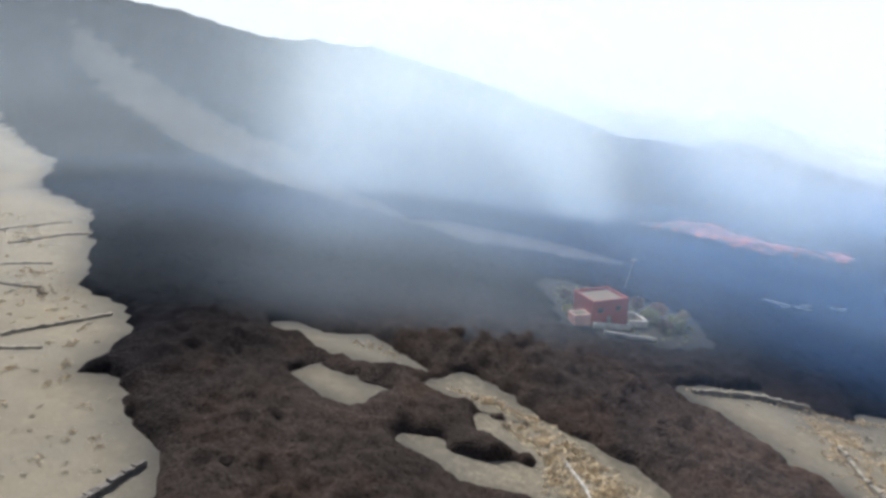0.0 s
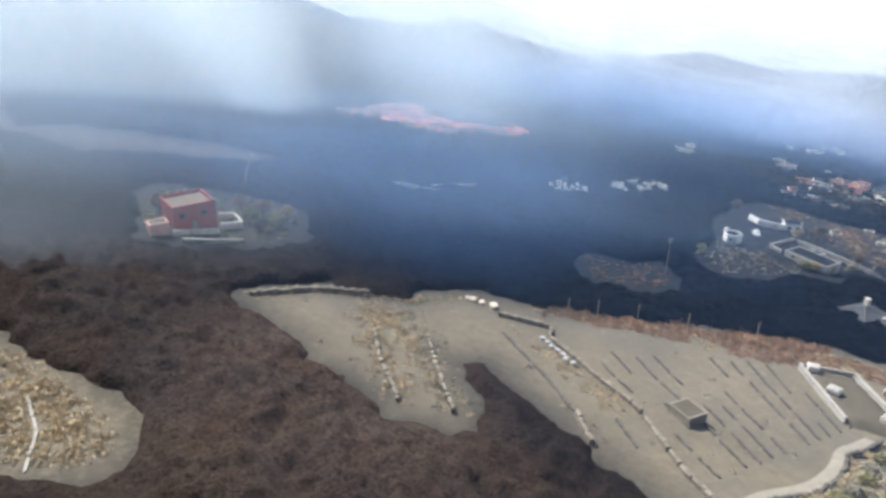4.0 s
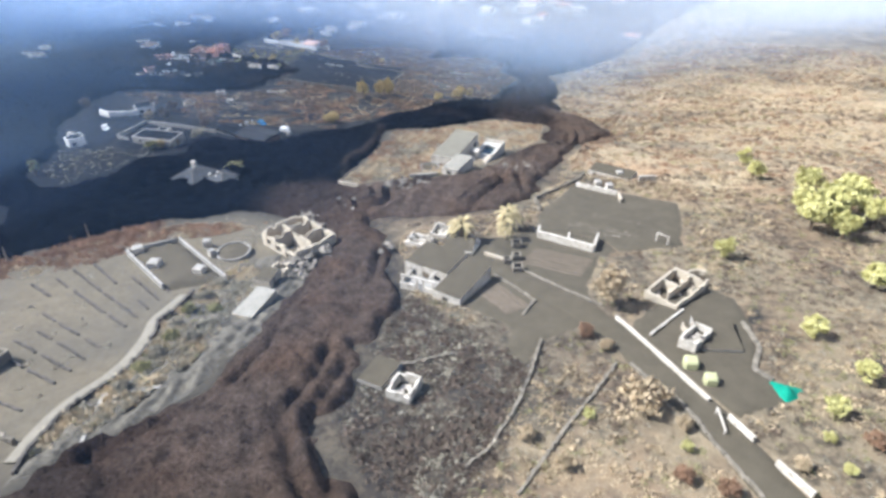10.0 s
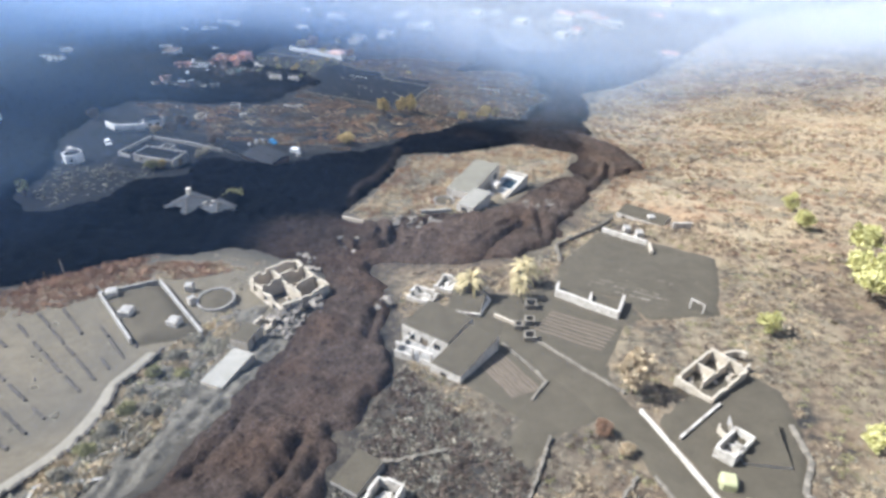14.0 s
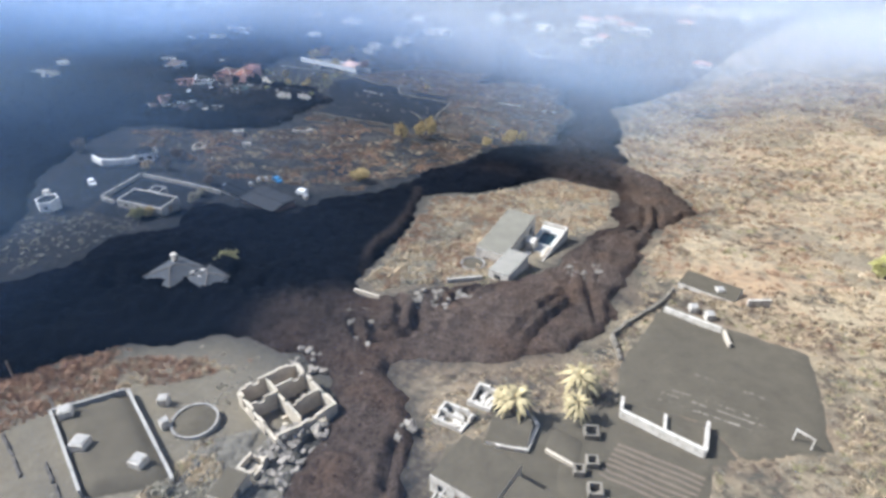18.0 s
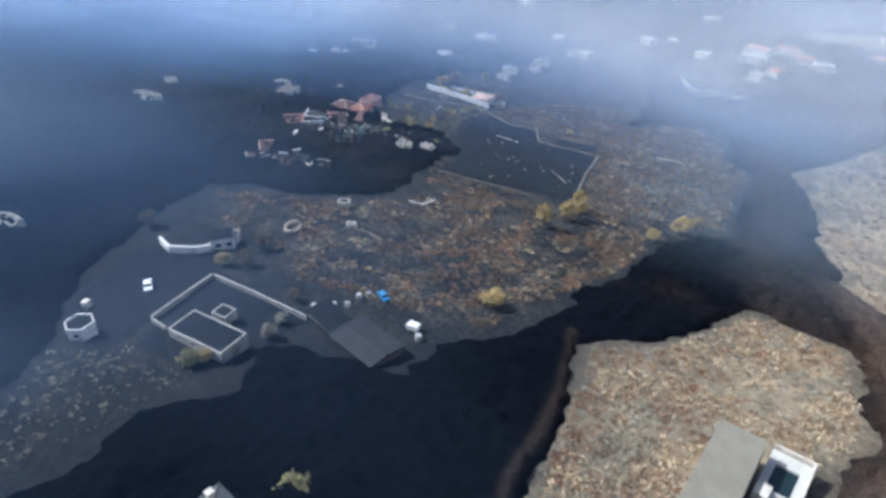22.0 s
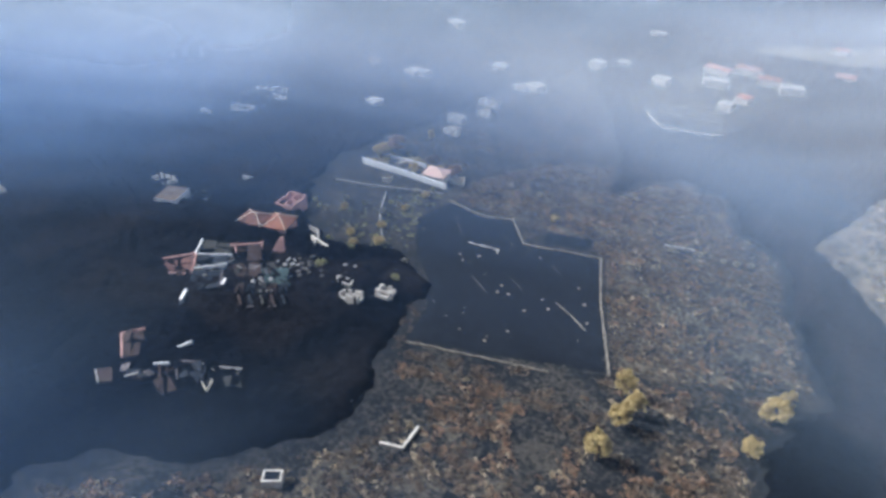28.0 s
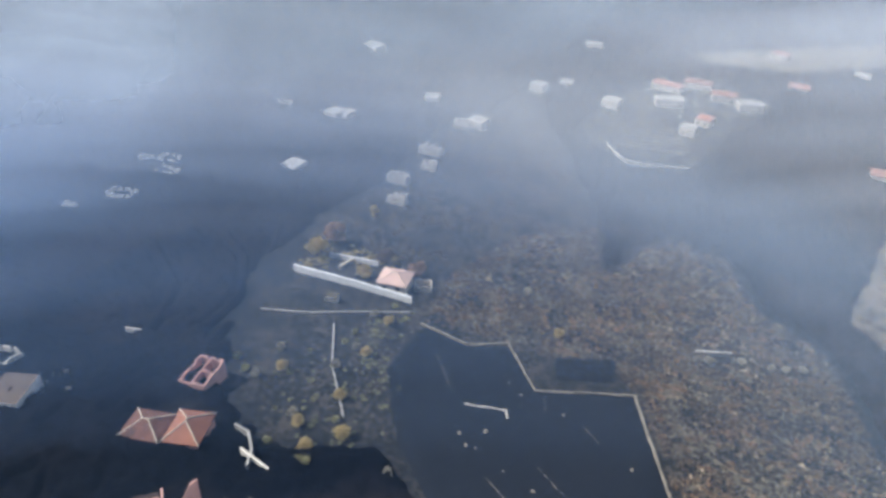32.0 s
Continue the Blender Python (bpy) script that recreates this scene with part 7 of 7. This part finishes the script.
RIM_GRASS = [(104, 99.6), (118, 92.4), (132.9, 81.6), (139.2, 79.2), (148.1, 75.2), (158.4, 65.9), (162.9, 64.4), (154.3, 81.4), (145.3, 88.6), (138.5, 91.4), (120, 98.4), (104, 104)]
patch("rim_grass", sown(RIM_GRASS, 1100, 201, 0.40, 7), 0.45, 1.5, RUSTY, "rust-orange dry grass along the field's rim", 201)
patch("rim_grass", sown(RIM_GRASS, 700, 202, 0.46, 6), 0.4, 1.2, STRAW, "straw-coloured dry grass along the field's rim", 202)
patch("dry_canes", near_line([(44.6, 110.4), (57, 112.6), (72, 108), (86, 110)], 120, 0.7, 2), 0.4, 1.0, STRAW, "straw-coloured dry scrub along the field's rim", 2)
patch("dry_scrub", near_line([(66, 108), (67.4, 98), (70, 86), (69.4, 74)], 180, 1.5, 3), 0.5, 1.5, STRAW, "straw-coloured dry scrub on a field edge", 3)
patch("dry_scrub", near_line([(64, 106), (63, 96), (62.6, 84), (62.4, 77)], 200, 1.6, 113), 0.4, 1.4, STRAW, "straw-coloured dry scrub along stone walls", 113)
patch("dry_scrub", near_line([(70, 104), (72, 94), (70.4, 84), (69, 74)], 160, 1.4, 114), 0.4, 1.3, PALE, "pale dry scrub along stone walls", 114)
patch("dry_scrub", near_line([(92, 92), (93, 80), (95, 70)], 160, 1.8, 4), 0.4, 1.1, STRAW, "straw-coloured dry scrub on a terrace", 4)
patch("field_shrubs", sown(ISLANDS["field"], 90, 5), 0.4, 1.1, PALE, "scattered pale dry shrubs on the ash field", 5)
BANK = [(93, 46), (102, 48), (112, 48.4), (120, 51), (124, 54), (136, 56), (146, 56), (140, 47), (128, 45.4), (116, 41.6), (100, 42.6)]
patch("bank_scrub", sown(BANK, 900, 6, 0.42, 5), 0.5, 1.6, PALE, "pale grey-green scrub on the bank below the track", 6, 0.3)
patch("bank_scrub", sown(BANK, 900, 7, 0.40, 6), 0.5, 1.5, STRAW, "straw-coloured scrub on the bank below the track", 7, 0.3)
patch("bank_scrub", sown(BANK, 260, 107), 0.4, 1.1, OLIVE, "olive scrub on the bank below the track", 107, 0.3)
patch("ruin_scrub", near_line([(141, 54), (146, 56), (152, 62), (160, 60), (163, 54)], 110, 1.8, 8), 0.4, 1.1, PALE, "pale scrub among the ruins", 8)
patch("island_scrub", sown([(-1, 99), (12, 95), (28, 78), (26, 68), (12, 73), (14, 82)], 420, 9), 0.6, 1.7, STRAW, "straw-coloured scrub on an ash island", 9)
patch("island_scrub", near_line([(-16, 110), (-10, 109), (-7, 105)], 30, 0.8, 10), 0.4, 1.1, STRAW, "straw-coloured scrub on an ash island", 10)
patch("west_scrub", near_line([(-84, 131), (-80, 128)], 22, 1.6, 11), 0.5, 1.3, STRAW, "straw-coloured scrub on pale ash", 11)
patch("west_scrub", near_line([(-56, 78), (-44, 71), (-38, 66)], 24, 2.0, 12), 0.3, 0.9, PALE, "pale scrub on pale ash", 12)
WEST_EDGE = [(-120, 190), (-75, 134), (-60, 112), (-40, 76), (-60, 50), (-110, 80), (-150, 150)]
patch("west_scrub", sown(WEST_EDGE, 300, 118, 0.45, 9), 0.3, 1.1, PALE, "pale scrub on pale ash", 118)
patch("west_scrub", sown(WEST_EDGE, 420, 111, 0.46, 14), 0.4, 1.4, STRAW, "straw-coloured scrub on pale ash", 111)
patch("west_scrub", near_line([(-76, 119), (-72, 117)], 12, 0.9, 13), 0.5, 1.2, BROWN_SCRUB, "dark burnt shrub on pale ash", 13)
patch("yard_scrub", sown(ISLANDS["red_house"], 150, 14), 0.4, 1.4, OLIVE, "olive scrub round the red house", 14)
patch("yard_trees", near_line([(48, 150), (52, 143), (55, 147)], 40, 1.6, 15), 0.7, 1.9, OLIVE, "olive bushes beside the red house", 15)
NEAR_HILL = [(100, -4), (138, -1), (140, 12), (150, 26), (172, 40), (186, 22), (206, 17), (224, 14), (232, -60), (190, -90), (110, -70), (96, -34)]
patch("hill_scrub", sown(NEAR_HILL, 4200, 16, 0.42, 9), 0.25, 0.8, PALE, "pale dry scrub on the hillside", 16)
patch("hill_scrub", sown(NEAR_HILL, 3600, 17, 0.45, 12), 0.4, 1.5, STRAW, "straw-coloured scrub on the hillside", 17)
patch("hill_scrub", sown(NEAR_HILL, 3600, 117, 0.44, 10), 0.35, 1.3, BROWN_SCRUB, "brown brush on the hillside", 117)
patch("hill_scrub", sown(NEAR_HILL, 1300, 18, 0.46, 8), 0.35, 1.3, OLIVE, "olive scrub on the hillside", 18)
FAR_HILL = [(205, 16), (232, 19), (258, 19), (285, 15), (311, 24), (342, 46), (383, 61), (440, 72), (500, 86), (569, 64), (640, 20), (560, -90), (330, -110), (228, -60)]
patch("slope_scrub", sown(FAR_HILL, 6000, 19, 0.45, 14), 0.6, 2.2, STRAW, "dense straw-coloured scrub on the far slope", 19)
patch("slope_scrub", sown(FAR_HILL, 3800, 20, 0.46, 16), 0.6, 2.0, RUSTY, "rust-coloured scrub on the far slope", 20)
patch("slope_scrub", sown(FAR_HILL, 4200, 220, 0.44, 18), 0.6, 2.0, BROWN_SCRUB, "brown brush on the far slope", 220)
patch("slope_scrub", sown(FAR_HILL, 700, 221, 0.54, 14), 0.6, 1.8, OLIVE, "olive bushes on the far slope", 221)
patch("slope_scrub", near_line([(232, 17), (258, 18), (285, 14), (312, 22), (345, 46)], 220, 2.0, 21), 0.6, 1.6, RUSTY, "rust-coloured scrub along the lava's edge", 21)
patch("villa_scrub", sown(ISLANDS["villa"], 1300, 22, 0.40, 8), 0.6, 2.0, STRAW, "straw-coloured scrub round the villa", 22)
patch("villa_scrub", sown(ISLANDS["villa"], 1300, 23, 0.38, 6), 0.5, 1.7, PALE, "pale grey scrub round the villa", 23)
patch("villa_garden", near_line([(206, 52), (214, 55), (226, 57), (238, 57), (244, 52)], 220, 2.6, 124), 0.6, 1.7, RUSTY, "rust-coloured bushes round the villa", 124)
patch("villa_garden", near_line([(203, 46), (208, 43), (214, 39)], 90, 1.8, 125), 0.5, 1.3, OLIVE, "olive bushes below the villa", 125)
patch("villa_garden", near_line([(212, 60), (228, 66), (244, 70), (256, 62)], 160, 3.2, 126), 0.5, 1.5, BROWN_SCRUB, "brown brush behind the villa", 126)
patch("villa_scrub", sown(ISLANDS["villa"], 900, 24, 0.46, 9), 0.6, 1.9, RUSTY, "rust-coloured scrub round the villa", 24)
patch("hamlet_scrub", sown(MID, 1500, 25, 0.46, 8), 0.7, 2.3, BROWN_SCRUB, "brown dry scrub in dense patches on black ash", 25)
patch("hamlet_scrub", sown(MID, 450, 26, 0.47, 9), 0.6, 1.7, STRAW, "tan dry scrub on black ash", 26)
patch("hamlet_scrub", sown(MID, 700, 27, 0.46, 12), 0.7, 1.9, RUSTY, "rust-coloured scrub on black ash", 27)
ARC = [(256, 146), (254, 140), (258, 130), (266, 125), (278, 122), (290, 123), (298, 128)]
patch("hedge_rows", near_line(ARC, 190, 1.1, 28), 0.6, 1.4, RUSTY, "rust-brown hedge along a curved track", 28)
patch("hedge_rows", near_line([(270, 142), (276, 134), (284, 132), (290, 138)], 90, 1.4, 29), 0.5, 1.2, BROWN_SCRUB, "brown curved hedge on black ash", 29)
patch("hedge_rows", near_line([(232, 158), (246, 150), (262, 148), (280, 160)], 120, 1.2, 30), 0.5, 1.3, BROWN_SCRUB, "brown hedge along a track", 30)
patch("east_scrub", sown(EAST, 3600, 31, 0.42, 8), 0.7, 1.9, BROWN_SCRUB, "brown-grey dry scrub over a wide plot", 31)
patch("east_scrub", sown(EAST, 900, 132, 0.46, 10), 0.6, 1.8, RUSTY, "rust-brown scrub over a wide plot", 132)
patch("east_scrub", sown(EAST, 500, 32, 0.50, 12), 0.5, 1.4, STRAW, "pale dry scrub over a wide plot", 32)
patch("east_scrub", sown([(500, 190), (590, 216), (660, 250), (590, 274), (500, 262), (440, 262), (420, 226)], 900, 33, 0.42, 18), 0.6, 1.8, BROWN_SCRUB, "brown scrub on a distant slope", 33)
patch("estate_garden", near_line([(404, 250), (414, 251), (422, 244), (424, 232), (414, 226)], 90, 2.0, 34), 0.7, 2.2, OCHRE, "ochre garden bushes inside the estate", 34)
patch("estate_garden", near_line([(396, 213), (388, 218), (378, 216), (366, 208), (358, 206)], 110, 2.6, 35), 0.5, 1.5, OLIVE, "pale olive bushes along an ash track", 35)
patch("village_garden", near_line([(322, 212), (332, 206), (344, 204), (352, 212), (366, 226)], 120, 4.0, 36), 0.4, 1.3, OLIVE, "pale bushes in drowned village gardens", 36, 0.6)
patch("village_garden", near_line([(305, 168), (316, 178), (326, 180)], 60, 2.0, 37), 0.5, 1.3, BROWN_SCRUB, "brown scrub at the lava's edge", 37)
patch("far_orchard", sown(ISLANDS["village"], 300, 38), 0.8, 2.0, OLIVE, "olive orchard bushes far off", 38)
patch("pole_scrub", sown(ISLANDS["pole"], 120, 39), 0.4, 1.2, RUSTY, "rust-coloured scrub round the utility pole", 39)
patch("kiosk_scrub", sown([(160, 124), (186, 122), (192, 126), (190, 146), (178, 146), (164, 136)], 240, 40), 0.3, 1.0, PALE, "sparse pale scrub near the kiosk", 40)
patch("rubbly_scrub", near_line([(150, 20), (140, 14), (132, 8), (126, 10), (118, 12)], 200, 2.4, 41), 0.4, 1.4, PALE, "pale grey scrub beside the flow", 41)


def tree(name, x, y, h, w, leaf, label, kind="round", seed=0, base=0.25):
    """A tree: tapered trunk, limbs and a crown of many small blades in uneven clumps."""
    r = random.Random(seed)
    e = thing(name, x, y, land(x, y), r.uniform(0, 360), label, "tree", "trees")
    part("trunk", bar_bm((0, 0, -0.5), (r.uniform(-0.1, 0.1) * h, r.uniform(-0.1, 0.1) * h, h * 0.8), 0.06 * h ** 0.8, 8, 0.02 * h ** 0.8), BARK, e)
    cos, faces, b0 = [], [], 0
    low, mid_z = h * base, h * (0.5 + 0.5 * base)
    for k in range(7 if kind != "palm" else 0):
        a, f = r.uniform(0, 6.28), (k + 0.5) / 7
        tip = (w * 0.36 * math.cos(a), w * 0.36 * math.sin(a), low + (h - low) * (0.15 + 0.75 * f))
        part("limb", bar_bm((0, 0, tip[2] * 0.6), tip, 0.025 * h ** 0.8, 5, 0.008 * h), BARK, e)
    lobes = [(r.uniform(0, 6.28), r.uniform(-0.3, 0.8), r.uniform(0.75, 1.15)) for _ in range(5)]
    for k in range(40 if kind != "palm" else 0):
        az, sz = r.uniform(0, 6.28), r.uniform(-0.8, 1.0)
        grow = 0.8 + 0.35 * max(math.cos(az - la) * lb for la, _, lb in lobes)
        ring, out_ = math.sqrt(1 - sz * sz), r.uniform(0.55, 1.0) * grow
        c = (w * 0.37 * ring * out_ * math.cos(az), w * 0.37 * ring * out_ * math.sin(az), mid_z + (h - low) * 0.40 * sz * out_)
        co, q = LUSH[r.randrange(6)]
        sc = w * r.uniform(0.13, 0.22)
        p = co * (sc, sc, sc * 1.2) + c
        cos.append(p)
        faces.append(q + b0)
        b0 += len(p)
    if kind == "palm":
        for k in range(54):
            a, el = r.uniform(0, 6.28), r.uniform(-0.6, 1.1)
            L = w * 0.5 * r.uniform(0.8, 1.1)
            prev = None
            for i in range(6):
                u = i / 5
                px, pz = L * u * math.cos(el), h * 0.8 + L * u * math.sin(el) - 0.5 * L * u * u
                half = 0.042 * w * math.sin(math.pi * min(1, 0.15 + u * 0.85)) + 0.03
                ring = [(px * math.cos(a) - half * math.sin(a), px * math.sin(a) + half * math.cos(a), pz - 0.1), (px * math.cos(a) + half * math.sin(a), px * math.sin(a) - half * math.cos(a), pz - 0.1)]
                if prev:
                    cos.append(np.array([prev[0], prev[1], ring[1], ring[0]]))
                    faces.append(np.arange(4)[None] + b0)
                    b0 += 4
                prev = ring
    part("crown", raw_mesh("crown", np.concatenate(cos), np.concatenate(faces), [leaf], None, False), None, e)
    return e


for i, (x, y, h, w) in enumerate(((206, -40, 8, 9), (211, -43.5, 9, 9), (214, -38, 7, 7), (218, -46, 9, 10), (203.4, -45.4, 6, 6), (228, -40, 8, 8), (224, -49, 8, 9), (213, -52, 7, 8))):
    tree("pine", x, y, h, w, YELLOW, "yellow-green pine on the dry slope", "round", 20 + i)
for i, (x, y, h, w) in enumerate(((183.4, -24.4, 4.2, 4.6), (159.0, -38.2, 3.4, 4.0), (243.4, -28.6, 5.0, 5.4), (180.4, -48.4, 5.0, 5.4), (260, -26, 5, 5), (150.0, -44.0, 3.4, 3.6), (140, -40, 3, 3.4))):
    tree("bushy_tree", x, y, h, w, YELLOW, "round yellow-green tree on the dry slope", "round", 40 + i, 0.1)
tree("dry_tree", 155.4, -8.6, 7.2, 6.0, STRAW, "dry straw-coloured tree beside the white wall", "round", 60, 0.15)
tree("dry_tree", 132.0, -17.6, 3.4, 6.5, STRAW, "spreading dry bush beside the ash road", "round", 61, 0.1)
for i, (x, y, h, w) in enumerate(((170.5, 23.0, 5.0, 6.6), (180.1, 17.0, 5.4, 7.0), (174.6, 15.4, 4.6, 5.0), (171.8, 25.2, 3.4, 4.2))):
    tree("palm_tree", x, y, h, w, PALM, "dry yellow palm behind the farmhouse", "palm", 62 + i)
for i, (x, y, h, w) in enumerate(((300.4, 122.6, 8.0, 6.0), (313.0, 122.6, 7.0, 5.4), (319.5, 121.0, 6.5, 5.0), (325.0, 124.8, 7.5, 5.0), (338.6, 95.6, 6.5, 6.6), (346.0, 93.6, 6.0, 4.4), (322.0, 98.6, 5.0, 5.0))):
    tree("ochre_pine", x, y, h, w, OCHRE, "ochre scorched pine rising from black ash", "round", 80 + i, 0.12)
tree("round_shrub", 248.6, 104.6, 3.6, 6.2, OCHRE, "round ochre shrub on black ash at the lava's edge", "round", 90, 0.05)
for i, (x, y, h, w, m_) in enumerate(((215.4, 180.0, 4.0, 5.0, BROWN_SCRUB), (220.4, 150.8, 3.6, 4.0, BROWN_SCRUB), (228.0, 155.0, 3.6, 4.4, BROWN_SCRUB), (192.4, 127.6, 2.8, 4.2, OLIVE), (194.6, 126.4, 2.6, 3.4, OCHRE),
                                      (206.6, 124.8, 2.8, 3.4, PALE), (218.8, 132.4, 2.6, 3.2, BROWN_SCRUB), (211.4, 127.4, 2.4, 3.0, PALE), (216.6, 153.6, 3.0, 3.8, STRAW), (161.9, 134.2, 4.5, 3.0, OLIVE),
                                      (185.2, 91.6, 3.5, 5.4, OLIVE), (424.4, 252.6, 7.0, 8.4, RUSTY), (414.0, 253.0, 6.0, 8.0, OCHRE), (418.4, 221.6, 5.0, 6.4, RUSTY), (409.0, 234.0, 4.0, 5.0, OCHRE), (421.0, 233.0, 4.4, 6.0, BROWN_SCRUB), (335.6, 206.6, 3.4, 4.0, OLIVE),
                                      (322.6, 206.2, 3.0, 4.2, OLIVE), (346.6, 205.0, 2.8, 3.6, OCHRE), (329.8, 187.8, 3.2, 3.4, OLIVE), (410.8, 176.0, 2.8, 3.2, OCHRE), (450, 252, 6, 4, OCHRE))):
    tree("garden_tree", x, y, h, w, m_, "dry leafy garden tree in ash", "round", 100 + i, 0.08)

for i, (x, y) in enumerate(((358.1, 238.9), (365.9, 232.3), (359.2, 227.6), (381.3, 221.3), (390.9, 221.2), (389.4, 216.3), (376.0, 221.1), (375.0, 217.8), (374.0, 214.5), (397.9, 218.6), (366.0, 218.0), (356.8, 211.6), (350.0, 208.6),
                            (347.4, 217.0), (345.4, 214.2), (338.1, 216.3), (341.3, 192.6), (340.0, 209.3), (355.2, 234.4), (354.5, 231.2))):
    w_ = (2.0, 2.6, 3.2)[i % 3]
    tree("round_bush", x, y, w_ * 0.8, w_, (OLIVE, PALE, OCHRE)[i % 3], ("round olive bush in dark ash", "round pale dusty bush in dark ash", "round ochre bush in dark ash")[i % 3], "round", 200 + i, 0.05)
for i, (x, y) in enumerate(((424.7, 136.8), (429.5, 128.0), (430.8, 120.4), (432.8, 116.2), (435.1, 111.8), (430.2, 190.2))):
    tree("round_bush", x, y, 2.0, 2.8, PALE, "round pale dusty bush on brown scrub", "round", 230 + i, 0.05)
smooth_wall("plot_kerb", [(428.5, 140.4), (433.3, 130.6)], 0.7, 0.4, WHITE_WALL, "short pale wall beside a row of bushes")
for i, (x, y, h, w, m_, lab) in enumerate(((47.6, 146.0, 3.6, 4.6, OLIVE, "olive bush beside the red house"), (50.6, 149.4, 4.0, 5.0, RUSTY, "rust-brown bush beside the red house"), (52.8, 143.6, 3.0, 4.6, OLIVE, "olive bush beside the red house"),
                                           (49.6, 140.6, 2.4, 4.0, BROWN_SCRUB, "dark brown bush beside the red house"), (55.6, 147.4, 3.6, 3.6, OCHRE, "ochre bush beside the red house"), (46.0, 151.4, 4.6, 3.4, RUSTY, "rust-brown tree behind the red house"),
                                           (28.6, 150.6, 3.0, 3.4, BROWN_SCRUB, "dark brown bush behind the red house"), (27.6, 141.0, 2.0, 3.0, OLIVE, "olive bush beside the pink shed"))):
    tree("yard_bush", x, y, h, w, m_, lab, "round", 260 + i, 0.05)
for i, (x, y) in enumerate(((129.9, -23.0), (126.2, -23.8), (121.0, -23.8), (120.8, -6.1), (127.2, -12.2), (121.0, -28.6), (118.0, -11.6), (134.4, -38.9), (135.9, -43.7), (128.0, -35.8), (129.6, -40.7), (145.1, -7.4), (143.0, -10.9))):
    w_ = (2.4, 1.8, 2.8)[i % 3]
    tree("hillside_bush", x, y, w_ * 0.7, w_, (STRAW, YELLOW, RUSTY)[i % 3], ("round straw-coloured bush on the dry slope", "round yellow-green bush on the dry slope", "rust-coloured bush on the dry slope")[i % 3], "round", 300 + i, 0.05)
for i, (x, y, m_) in enumerate(((108, 45.6, PALE), (112.4, 46.6, OLIVE), (116.0, 47.6, PALE), (119.6, 48.6, OLIVE), (123.0, 51.0, PALE), (127.4, 52.4, OLIVE), (132.0, 53.0, PALE), (136.4, 54.2, PALE), (121.0, 45.8, PALE), (129.0, 48.6, OLIVE))):
    tree("bank_bush", x, y, 1.6, 2.8, m_, "spiky pale bush on the bank" if m_ is PALE else "spiky olive bush on the bank", "round", 330 + i, 0.05)
